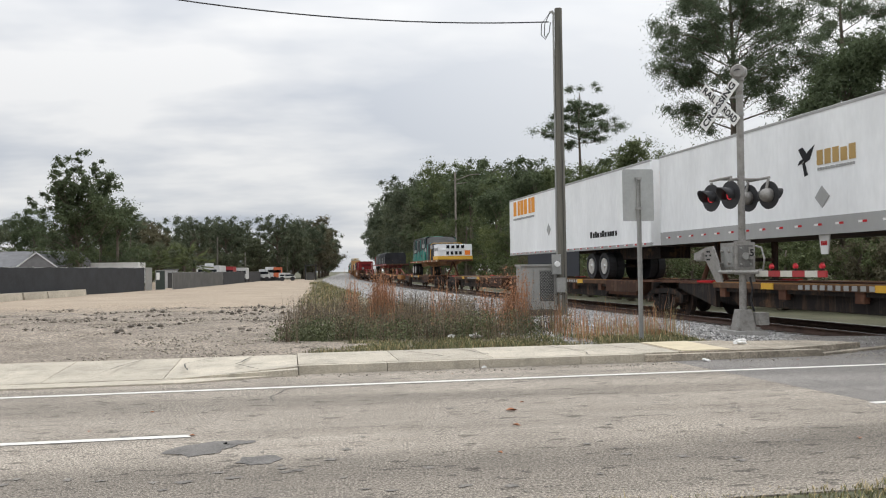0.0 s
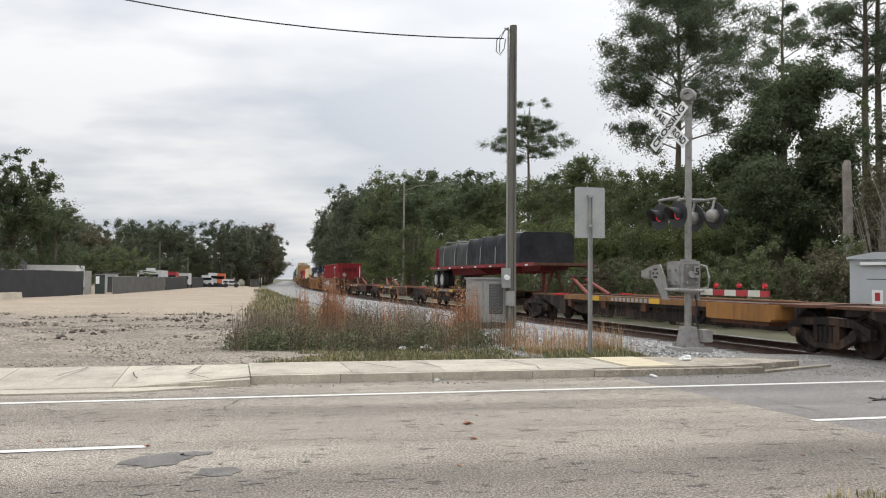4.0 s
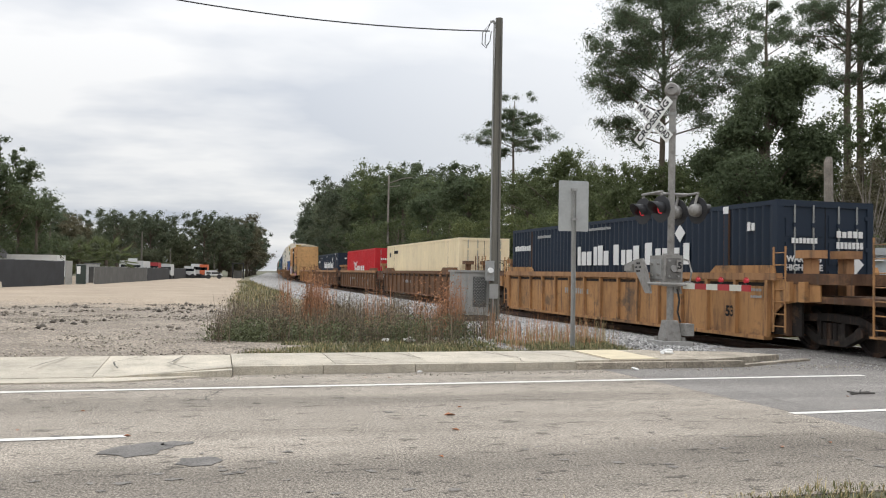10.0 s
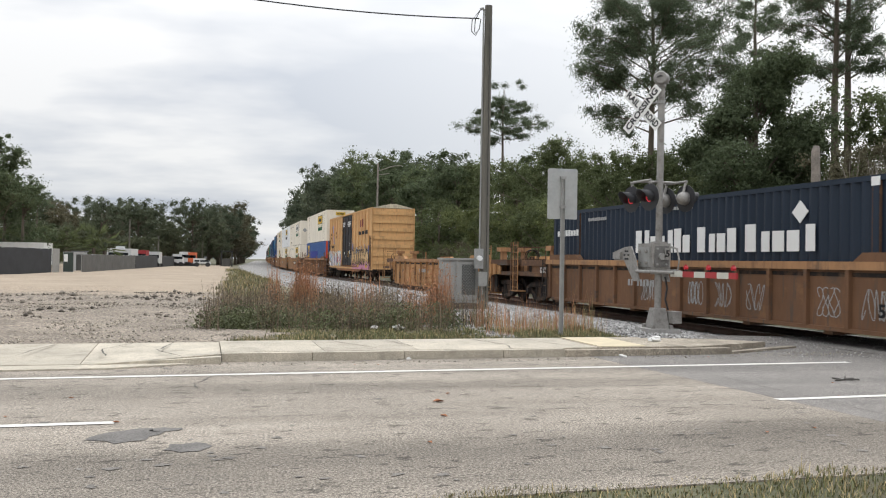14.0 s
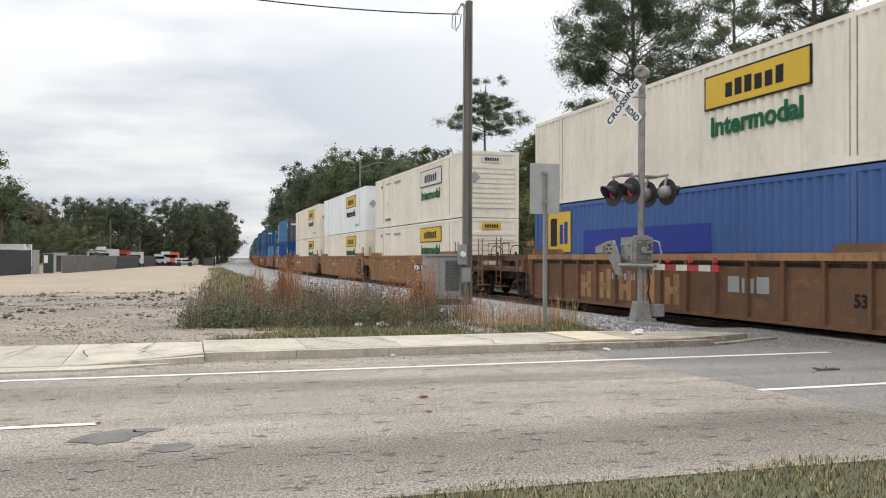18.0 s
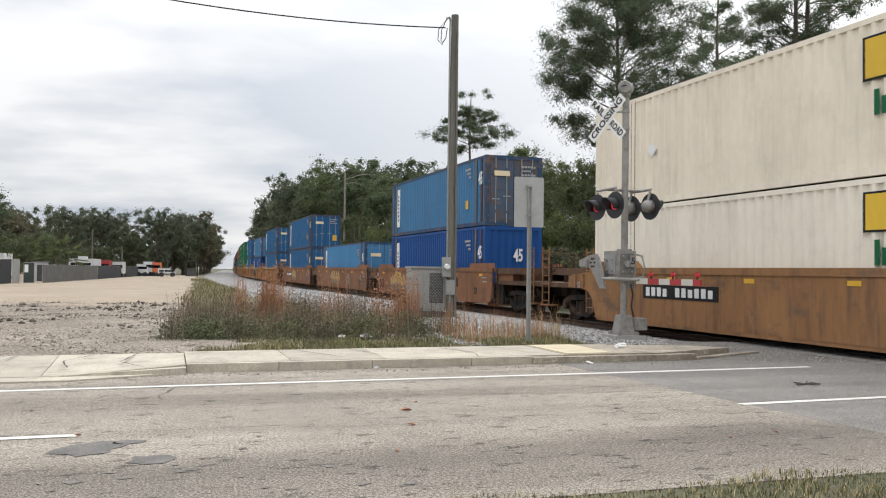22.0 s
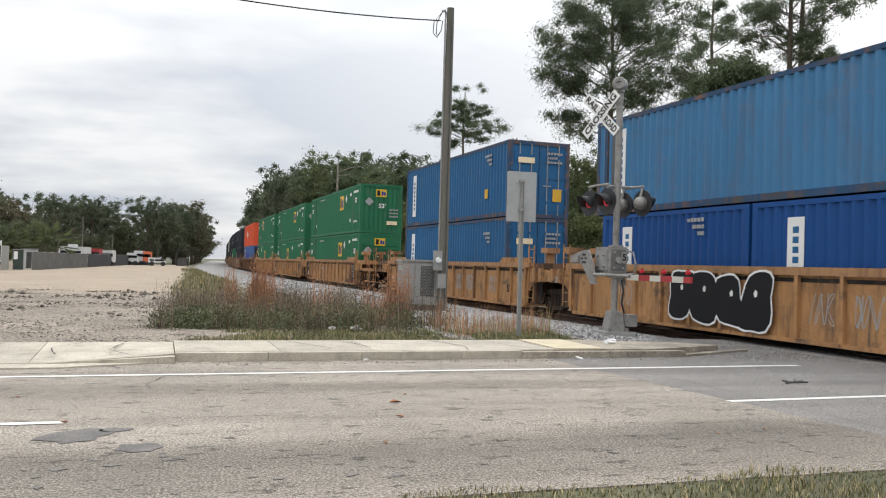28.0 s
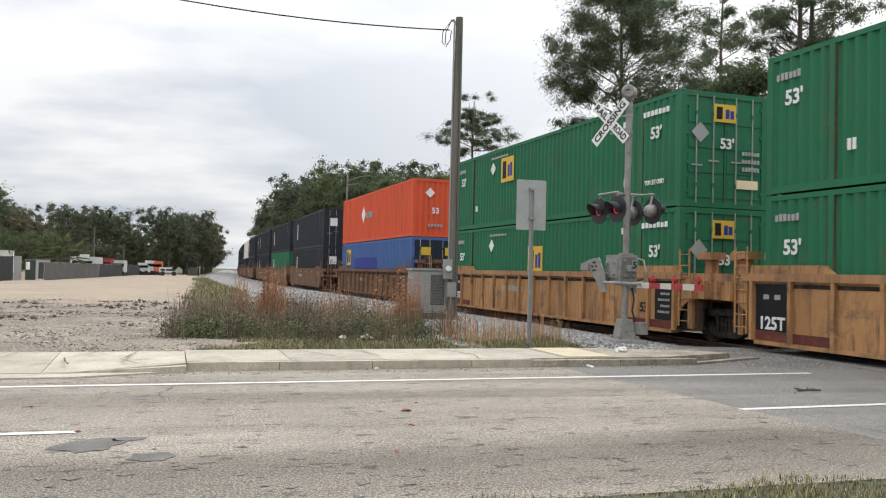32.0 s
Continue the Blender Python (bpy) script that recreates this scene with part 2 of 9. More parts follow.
            l.new(last, sx.inputs[1])
            last = sx.outputs[0]
    for amount, node, sock in ((island, "ShaderNodeNewGeometry", "Random Per Island"), (per_object, "ShaderNodeObjectInfo", "Random")):
        if amount:
            o = n.new(node)
            r = n.new("ShaderNodeMapRange")
            r.inputs["To Min"].default_value, r.inputs["To Max"].default_value = 1 - amount, 1 + amount
            l.new(o.outputs[sock], r.inputs["Value"])
            mm = n.new("ShaderNodeMixRGB"); mm.blend_type = "MULTIPLY"; mm.inputs[0].default_value = 1.0
            l.new(last, mm.inputs[1])
            l.new(r.outputs[0], mm.inputs[2])
            last = mm.outputs[0]
    l.new(last, b.inputs["Base Color"])
    if bump:
        bp = n.new("ShaderNodeBump")
        bp.inputs["Strength"].default_value, bp.inputs["Distance"].default_value = bump, 0.02
        l.new(small.outputs["Fac"], bp.inputs["Height"])
        l.new(bp.outputs[0], b.inputs["Normal"])
    MATS[name] = m
    return m


def glow(name, color, strength):
    if name in MATS:
        return MATS[name]
    m = bpy.data.materials.new(name)
    m.use_nodes = True
    b = m.node_tree.nodes["Principled BSDF"]
    b.inputs["Base Color"].default_value = (*color, 1)
    b.inputs["Emission Color"].default_value = (*color, 1)
    b.inputs["Emission Strength"].default_value = strength
    b.inputs["Roughness"].default_value = 0.3
    MATS[name] = m
    return m


# ---- mesh helpers ----
def box_bm(bm, x0, x1, y0, y1, z0, z1):
    v = [bm.verts.new(p) for p in ((x0, y0, z0), (x1, y0, z0), (x1, y1, z0), (x0, y1, z0), (x0, y0, z1), (x1, y0, z1), (x1, y1, z1), (x0, y1, z1))]
    for f in ((3, 2, 1, 0), (4, 5, 6, 7), (0, 1, 5, 4), (1, 2, 6, 5), (2, 3, 7, 6), (3, 0, 4, 7)):
        bm.faces.new([v[i] for i in f])
    return v


def hexa(bm, low, high):
    """A block from four low corners and four high corners, each run counter-clockwise seen from above."""
    v = [bm.verts.new(p) for p in (*low, *high)]
    for f in ((3, 2, 1, 0), (4, 5, 6, 7), (0, 1, 5, 4), (1, 2, 6, 5), (2, 3, 7, 6), (3, 0, 4, 7)):
        bm.faces.new([v[i] for i in f])
    return v


def tube(bm, pts, radii, sides=8, caps=True):
    """A tapered tube along a line of points."""
    pts = [Vector(p) for p in pts]
    if not hasattr(radii, "__len__"):
        radii = [radii] * len(pts)
    rings = []
    for i, p in enumerate(pts):
        d = (pts[min(i + 1, len(pts) - 1)] - pts[max(i - 1, 0)]).normalized()
        a = d.cross(Vector((0, 0, 1)) if abs(d.z) < 0.9 else Vector((1, 0, 0))).normalized()
        b = d.cross(a)
        rings.append([bm.verts.new(p + (a * math.cos(2 * math.pi * k / sides) + b * math.sin(2 * math.pi * k / sides)) * radii[i]) for k in range(sides)])
    for r, q in zip(rings, rings[1:]):
        for k in range(sides):
            bm.faces.new((r[k], r[(k + 1) % sides], q[(k + 1) % sides], q[k]))
    if caps:
        bm.faces.new(rings[0][::-1])
        bm.faces.new(rings[-1])


def mesh_of(name, bm, material, smooth=False, bevel=0.0):
    if bevel:
        bmesh.ops.bevel(bm, geom=[e for e in bm.edges if e.calc_face_angle(0) > 0.6], offset=bevel, segments=1, affect="EDGES", clamp_overlap=True)
    bmesh.ops.recalc_face_normals(bm, faces=bm.faces)
    me = bpy.data.meshes.new(name)
    bm.to_mesh(me)
    bm.free()
    me.materials.append(material)
    if smooth:
        for p in me.polygons:
            p.use_smooth = True
    return me


def part(name, bm, material, parent=None, label="", smooth=False, bevel=0.0):
    """Links a bmesh (or a mesh) as one object, under a thing or a part."""
    me = bm if isinstance(bm, bpy.types.Mesh) else mesh_of(name, bm, material, smooth, bevel)
    ob = new(name, me)
    if parent:
        ob.parent = parent
    if label:
        ob["label"] = label
    return ob


def box_part(name, dims, material, parent=None, label="", bevel=0.0):
    bm = bmesh.new()
    box_bm(bm, *dims)
    return part(name, bm, material, parent, label, bevel=bevel)


def thing(name, label, category, m=None, group="", kind=""):
    ob = new(name)
    ob.empty_display_size = 0.2
    if m is not None:
        ob.matrix_world = m
    return tagged(ob, label, category, group, kind)


def soup(name, verts, faces, material):
    """A mesh from arrays, for what has very many small pieces."""
    me = bpy.data.meshes.new(name)
    verts, faces = np.asarray(verts, np.float32), np.asarray(faces, np.int32)
    k = faces.shape[1]
    me.vertices.add(len(verts))
    me.vertices.foreach_set("co", verts.ravel())
    me.loops.add(faces.size)
    me.loops.foreach_set("vertex_index", faces.ravel())
    me.polygons.add(len(faces))
    me.polygons.foreach_set("loop_start", np.arange(0, faces.size, k, dtype=np.int32))
    me.update(calc_edges=True)
    me.materials.append(material)
    return me


LETTERS = {}


def letters(words, size, width, depth):
    """The raised outline of a word in the built-in font, made once."""
    key = (words, size, width, depth)
    if key not in LETTERS:
        cu = bpy.data.curves.new("lettering", "FONT")
        cu.body, cu.size, cu.extrude, cu.resolution_u = words, size, depth, 3
        cu.offset = 0.03 * size
        cu.align_x, cu.align_y = "CENTER", "CENTER"
        tmp = bpy.data.objects.new("lettering", cu)
        me = tmp.to_mesh().copy()
        bpy.data.objects.remove(tmp)
        bpy.data.curves.remove(cu)
        if width:
            xs = [v.co.x for v in me.vertices]
            k = width / max(0.01, max(xs) - min(xs))
            for v in me.vertices:
                v.co.x *= k
        LETTERS[key] = me
    return LETTERS[key].copy()


def text_part(name, words, size, m, material, parent, width=None, depth=0.004):
    """Raised lettering on a thing."""
    me = letters(words, size, width, depth)
    me.transform(m)
    me.materials.clear()
    me.materials.append(material)
    ob = new(name, me)
    ob.parent = parent
    return ob

# ---- the track's line ----
ROAD_TURN = math.atan(0.065)


def rd(u, v, z=0.0):
    """A point of the road: u along it, v across it, from the spot below the camera."""
    c, s = math.cos(ROAD_TURN), math.sin(ROAD_TURN)
    return (u * c - v * s, u * s + v * c, z)


def track_x(y):
    b = min(max(y - 35.0, 0.0), 155.0)
    return 11.80 - 0.09 * (min(y, 35.0) - 20.0) - 0.09 * b + 0.09 * b * b / 310.0


TY = np.arange(-650.0, 900.0, 0.5)
TX = np.array([track_x(v) for v in TY])
TS = np.concatenate([[0.0], np.cumsum(np.hypot(np.diff(TX), np.diff(TY)))])
TS -= np.interp(0.0, TY, TS)


def track(s, off=0.0, z=0.0):
    """A point s metres along the track, off metres to its right."""
    y = float(np.interp(s, TS, TY))
    x = float(np.interp(s, TS, TX))
    k = (track_x(y + 0.5) - track_x(y - 0.5))
    n = math.hypot(1, k)
    return Vector((x + off / n, y - off * k / n, z))


# ---- surfaces ----
M_GRASS = mat("verge_grass_soil", (0.085, 0.085, 0.045), 0.95, var=0.35, scale=0.6, fine=18, bump=0.8, dirt=(0.13, 0.105, 0.07), dirt_amount=0.5)
M_ASPHALT = mat("old_asphalt", (0.284, 0.250, 0.208), 0.92, var=0.12, scale=0.5, fine=55, bump=0.35, dirt=(0.16, 0.147, 0.13), dirt_amount=0.25, spec=0.2, speck=(46, 0.6), band=0.25, fleck=(46, 0.64, (0.46, 0.43, 0.38)), stone=(190, 0.55), pits=(6.5, 0.585, 0.5),
                ruts=((0.0, 0.95), (1.0, 1.12), (0.10, 0.80), (0.22, 0.64), (0.31, 0.96), (0.42, 1.1), (0.55, 1.05), (0.62, 0.84), (0.68, 0.98), (0.8, 1.08)))
M_ASPHALT2 = mat("newer_asphalt", (0.21, 0.196, 0.18), 0.9, var=0.12, scale=0.6, fine=55, bump=0.3, dirt=(0.12, 0.12, 0.12), dirt_amount=0.2, spec=0.2, speck=(46, 0.5), band=0.2, stone=(190, 0.45), pits=(6.0, 0.64, 0.75))
M_PAINT = mat("road_paint", (0.66, 0.64, 0.59), 0.7, var=0.12, scale=4, fine=45, bump=0.3, dirt=(0.36, 0.35, 0.33), dirt_amount=0.4)
M_CONC = mat("pavement_concrete", (0.44, 0.395, 0.318), 0.9, var=0.16, scale=1.4, fine=50, bump=0.4, dirt=(0.22, 0.205, 0.165), dirt_amount=0.45, per_object=0.10, speck=(60, 0.25))
M_CONCD = mat("dirty_concrete", (0.35, 0.305, 0.24), 0.92, var=0.25, scale=1.8, fine=40, bump=0.6, dirt=(0.15, 0.13, 0.10), dirt_amount=0.7, per_object=0.12, speck=(40, 0.35))
M_PAD = mat("tactile_pad_yellow", (0.56, 0.48, 0.33), 0.85, var=0.12, scale=3, fine=40, dirt=(0.40, 0.36, 0.26), dirt_amount=0.3)
M_LOT = mat("gravel_lot_dirt", (0.250, 0.210, 0.166), 0.97, var=0.24, scale=0.3, fine=22, bump=0.9, dirt=(0.115, 0.092, 0.068), dirt_amount=0.72, speck=(14, 0.5), stone=(38, 0.45), fleck=(26, 0.66, (0.40, 0.37, 0.32)), fade=(36.0, 42.0, (0.33, 0.264, 0.194), 9.0))
M_SAND = mat("packed_sand", (0.33, 0.264, 0.194), 0.97, var=0.16, scale=0.25, fine=18, bump=0.6, dirt=(0.27, 0.225, 0.17), dirt_amount=0.35, speck=(20, 0.2))
M_BALLAST = mat("ballast_stone", (0.25, 0.24, 0.225), 0.95, var=0.3, scale=2, fine=14, speck=(22, 0.7), bump=1.0, dirt=(0.14, 0.135, 0.13), dirt_amount=0.5)
M_RAIL = mat("rail_steel_rust", (0.10, 0.06, 0.045), 0.6, 0.5, var=0.3, scale=4)
M_RAILTOP = mat("rail_head_polished", (0.55, 0.54, 0.53), 0.25, 1.0, var=0.1)
M_TIE = mat("tie_wood", (0.11, 0.085, 0.065), 0.95, var=0.3, scale=4, fine=30, bump=0.6, per_object=0.2)


def sheet(name, pts, z, material, label, category, kind="structure"):
    bm = bmesh.new()
    bm.faces.new([bm.verts.new((p[0], p[1], z)) for p in pts])
    ob = part(name, bm, material)
    return tagged(ob, label, category, "", kind)


M_SOIL = mat("weedy_soil", (0.17, 0.145, 0.095), 0.97, var=0.35, scale=0.8, fine=20, bump=0.9, dirt=(0.12, 0.125, 0.055), dirt_amount=0.6, speck=(25, 0.35))
sheet("ground", [(-2500, -2500), (2500, -2500), (2500, 2500), (-2500, 2500)], -0.2, M_GRASS, "dry grass and sandy soil ground", "ground")


def relief(name, pts_fn, nu, nv, material, label, category, amp, freq, seed):
    """An uneven surface over a patch given by a function of two shares."""
    vs, fs = [], []
    for i in range(nu + 1):
        for j in range(nv + 1):
            x, y, z = pts_fn(i / nu, j / nv)
            edge = min(1, 6 * min(i / nu, 1 - i / nu, j / nv, 1 - j / nv) + 0.0)
            h = noise.fractal(Vector((x * freq, y * freq, seed)), 0.9, 2.1, 4)
            vs.append((x, y, z + amp * h * edge))
    for i in range(nu):
        for j in range(nv):
            a = i * (nv + 1) + j
            fs.append((a, a + nv + 1, a + nv + 2, a + 1))
    ob = new(name, soup(name, vs, fs, material))
    return tagged(ob, label, category, "", "structure")


def slab(name, poly, z0, z1, material, parent=None, bevel=0.0):
    bm = bmesh.new()
    lo = [bm.verts.new((*p[:2], z0)) for p in poly]
    hi = [bm.verts.new((*p[:2], z1)) for p in poly]
    bm.faces.new(lo[::-1])
    bm.faces.new(hi)
    k = len(poly)
    for i in range(k):
        bm.faces.new((lo[i], lo[(i + 1) % k], hi[(i + 1) % k], hi[i]))
    return part(name, bm, material, parent, bevel=bevel)


# road: worn grey lanes, then the darker stretch at the crossing
road = slab("road", [rd(-260, 5.12), rd(-60, 5.12), rd(-3, 5.14), rd(6.55, 5.0), rd(6.0, 12.75), rd(-260, 12.75)], -0.3, 0.0, M_ASPHALT)
tagged(road, "worn light grey asphalt road with coarse stones", "road", "", "structure")
road2 = slab("road_crossing", [rd(6.55, 5.0), rd(9, 4.9), rd(260, 4.9), rd(260, 12.9), rd(11, 12.9), rd(9.3, 13.6), rd(6.0, 12.75)], -0.3, 0.001, M_ASPHALT2)
tagged(road2, "darker patched asphalt at the railway crossing", "road", "", "structure")
# asphalt fillet between the pavement's tip and the rails
sheet("road_shoulder", [rd(6.0, 12.7), rd(14.0, 12.7), rd(14.0, 14.9), rd(10.4, 15.9), rd(9.0, 15.3), rd(9.3, 13.2)], 0.0045, M_ASPHALT2, "rough asphalt apron beside the rails", "road")

lines = thing("road_marking", "worn white painted lane lines on the asphalt", "road marking", kind="structure")


def stripe(u0, u1, v0, v1, w, z=0.006):
    sheet_pts = [rd(u0, v0 - w / 2), rd(u1, v1 - w / 2), rd(u1, v1 + w / 2), rd(u0, v0 + w / 2)]
    bm = bmesh.new()
    bm.faces.new([bm.verts.new((p[0], p[1], z)) for p in sheet_pts])
    part("stripe", bm, M_PAINT, lines)


stripe(-60, 9.9, 11.06, 11.06, 0.13)
stripe(-4.5, -0.75, 8.05, 8.02, 0.12)
stripe(6.25, 11.8, 8.06, 8.13, 0.12)
stripe(-16, -12.5, 8.05, 8.05, 0.12)
stripe(-28, -24.5, 8.05, 8.05, 0.12)

# the verge at the camera's feet
sheet("verge", [rd(-260, -120), rd(6, -120), rd(9.2, 5.3), rd(-3, 5.3), rd(-60, 5.3), rd(-260, 5.3)], -0.012, M_GRASS, "short verge grass and sandy soil at the roadside", "ground")

# ---- pavement and kerb ----
pave = thing("pavement", "cracked pale concrete footpath slabs with a kerb", "pavement", kind="structure")
PV = [-14, -12.2, -10.4, -8.6, -6.8, -5.0, -3.2, -1.6, 0.25, 1.75, 3.2, 4.75, 6.25, 7.9, 9.4]
for a, b in zip(PV, PV[1:]):
    v0 = 12.55 if a > 0 else 12.2
    v1 = 14.25 if b < 9 else 13.9
    z = 0.13 if a > 0 else 0.11
    if b > 8.9:
        slab("paving_slab", [rd(a, v0), rd(b + 0.6, 13.25), rd(b, v1), rd(a, 14.25)], -0.1, 0.115, M_CONCD, pave, 0.012)
        continue
    if 6 < a < 6.5:
        slab("paving_slab", [rd(a + 0.006, v0), rd(b - 0.006, v0), rd(b - 0.006, v1), rd(a + 0.006, v1)], -0.1, z, M_CONC if a < 6 else M_CONCD, pave, 0.012)
        continue
    if a < 0:
        # a flush drive: each slab rises gently from the gutter
        ob = slab("paving_slab", [rd(a + 0.006, v0), rd(b - 0.006, v0), rd(b - 0.006, v1), rd(a + 0.006, v1)], -0.25, z, M_CONC, pave, 0.012)
        for v in ob.data.vertices:
            if v.co.z > 0:
                w = v.co.y * math.cos(ROAD_TURN) - v.co.x * math.sin(ROAD_TURN)
                u = v.co.x * math.cos(ROAD_TURN) + v.co.y * math.sin(ROAD_TURN)
                f = 1 - (w - 12.2) / 2.05
                v.co.z -= f * 0.082 * min(1, max(0.15, (0.2 - u) / 1.6))
        continue
    slab("paving_slab", [rd(a + 0.006, v0), rd(b - 0.006, v0), rd(b - 0.006, v1), rd(a + 0.006, v1)], -0.1, z, M_CONC if a < 6 else M_CONCD, pave, 0.012)
slab("tactile_pad", [rd(6.32, 12.62), rd(7.18, 12.62), rd(7.18, 14.2), rd(6.32, 14.2)], 0.1, 0.142, M_PAD, pave, 0.004)
KB = [0.25, 1.55, 2.95, 4.55, 5.6, 7.2, 8.7]
for a, b in zip(KB, KB[1:]):
    slab("kerb_stone", [rd(a + 0.005, 12.4), rd(b - 0.005, 12.4), rd(b - 0.005, 12.555), rd(a + 0.005, 12.555)], -0.1, 0.125 if b < 5.7 else 0.105, M_CONC if b < 5.7 else M_CONCD, pave, 0.02 if b < 5.7 else 0.045)
slab("kerb_stone", [rd(8.705, 12.4), rd(10.6, 13.15), rd(10.5, 13.28), rd(8.705, 12.555)], -0.1, 0.04, M_CONCD, pave, 0.03)
ramp = slab("kerb_stone", [rd(-1.5, 12.12), rd(0.245, 12.4), rd(0.245, 12.555), rd(-1.5, 12.3)], -0.1, 0.12, M_CONC, pave)
for v in ramp.data.vertices:
    if v.co.z > 0 and v.co.x < -1.5:
        v.co.z = 0.024
slab("gutter_apron", [rd(-14, 11.75), rd(-1.2, 11.78), rd(-0.2, 12.15), rd(0.1, 12.35), rd(-0.7, 12.25), rd(-14, 12.25)], -0.1, 0.022, M_CONC, pave)

# ---- the lot, ballast and rails ----
def lot_pt(y0, y1, z0, z1, y2):
    def f(a, b):
        y = y0 + (y1 - y0) * b
        right = -0.9 - 0.035 * (y - 18) + (1.6 if y < 16.5 else max(0, 1.6 - (y - 16.5) * 1.2))
        left = -34.0
        return (left + (right - left) * a, y + 0.065 * (left + (right - left) * a) * max(0, 1 - (y - y0) / 3 if y0 < 20 else 0), z0 + (z1 - z0) * min(1, max(0, (y - y2) / 10)))
    return f


relief("gravel_lot", lot_pt(14.2, 50, 0.055, -0.05, 38), 190, 150, M_LOT, "rutted grey gravel lot", "ground", 0.11, 0.7, 3.0)
relief("sand_road", lot_pt(38, 165, -0.06, 0.05, 33), 90, 150, M_SAND, "pale packed sand track past the fences", "ground", 0.03, 0.3, 5.0)


def soil_pt(a, b):
    """The weedy ground between the lot and the stone bed."""
    y = 14.0 + 150.0 * b ** 2
    left = -1.3 - 0.035 * (y - 18)
    right = track_x(y) - (5.35 if y < 17 else min(7.75, 5.35 + (y - 17) * 1.1))
    x = left + (right - left) * a
    return (x, y + 0.065 * x * max(0, 1 - (y - 14) / 3), 0.035 - 0.075 * a)


relief("weedy_soil", soil_pt, 40, 90, M_SOIL, "bare sandy soil with sparse weeds beside the track", "ground", 0.03, 1.1, 8.0)


def strip(name, s0, s1, step, prof, material, label, category):
    vs, fs = [], []
    rows_s = np.arange(s0, s1 + step, step)
    for s in rows_s:
        for off, z in prof:
            vs.append(track(s, off, z))
    k = len(prof)
    for i in range(len(rows_s) - 1):
        for j in range(k - 1):
            a = i * k + j
            fs.append((a, a + 1, a + k + 1, a + k))
    return tagged(new(name, soup(name, vs, fs, material)), label, category, "", "structure")


strip("ballast_bed", 14.0, 600, 2.0, [(-8.5, -0.14), (-7.9, 0.0), (-5.4, 0.0), (-3.9, 0.03), (-2.1, -0.10), (-1.3, -0.165), (1.3, -0.165), (2.0, -0.15), (3.2, -0.22)], M_BALLAST, "crushed grey stone ballast under the rails", "ballast")
strip("ballast_bed_near", -200, 4.2, 2.0, [(-4.3, -0.12), (-3.2, -0.02), (-2.1, -0.10), (-1.3, -0.165), (1.3, -0.165), (2.2, -0.12), (5.5, -0.05), (7.5, -0.22)], M_BALLAST, "crushed grey stone ballast under the rails", "ballast")
tracks = thing("railway_track", "rusty steel rails on dark wooden ties", "railway track", kind="structure")
for off in (-0.755, 0.755):
    for nm, prof, mt in (("rail", [(-0.075, -0.17), (-0.075, -0.155), (-0.012, -0.13), (-0.012, -0.05), (-0.036, -0.035), (-0.036, -0.004), (0.036, -0.004), (0.036, -0.035), (0.012, -0.05), (0.012, -0.13), (0.075, -0.155), (0.075, -0.17)], M_RAIL),
                         ("rail_head", [(-0.03, -0.004), (-0.03, 0.003), (0.03, 0.003), (0.03, -0.004)], M_RAILTOP)):
        vs, fs = [], []
        rs = np.concatenate([np.arange(-200, 0, 10), np.arange(0, 200, 2), np.arange(200, 620, 20)])
        for s in rs:
            for o, z in prof:
                vs.append(track(s, off + o, z))
        k = len(prof)
        for i in range(len(rs) - 1):
            for j in range(k - 1):
                a = i * k + j
                fs.append((a, a + 1, a + k + 1, a + k))
        part(nm, soup(nm, vs, fs, mt), mt, tracks)
tie_me = None
for i in range(150):
    s = 15 + i * 0.56
    if tie_me is None:
        bm = bmesh.new()
        box_bm(bm, -1.28, 1.28, -0.115, 0.115, -0.14, 0.0)
        tie_me = mesh_of("tie", bm, M_TIE, bevel=0.01)
    ob = part("tie", tie_me, M_TIE, tracks)
    a, b = track(s), track(s + 0.5)
    ob.matrix_world = Matrix.Translation((a.x, a.y, -0.155)) @ Matrix.Rotation(math.atan2(b.y - a.y, b.x - a.x) - math.pi / 2, 4, "Z")
# crossing panels between and beside the rails
for o0, o1 in ((-1.9, -0.84), (-0.66, 0.66), (0.84, 1.9)):
    q = [track(4.0, o0), track(4.0, o1), track(14.6, o1), track(14.6, o0)]
    slab("crossing_panel", q, -0.2, 0.010, M_ASPHALT2, tracks)

# ---- vegetation ----
def leaf_mat(name, color, var=0.45):
    """Leaf: matt surface that lets part of the light through."""
    m = mat(name, color, 0.75, var=0.2, scale=0.3, fine=5, bump=0, island=var, spec=0.25)
    n, l = m.node_tree.nodes, m.node_tree.links
    b = n["Principled BSDF"]
    tr = n.new("ShaderNodeBsdfTranslucent")
    l.new(b.inputs["Base Color"].links[0].from_socket, tr.inputs["Color"])
    mx = n.new("ShaderNodeMixShader")
    mx.inputs[0].default_value = 0.4
    l.new(b.outputs[0], mx.inputs[1])
    l.new(tr.outputs[0], mx.inputs[2])
    l.new(mx.outputs[0], n["Material Output"].inputs["Surface"])
    return m


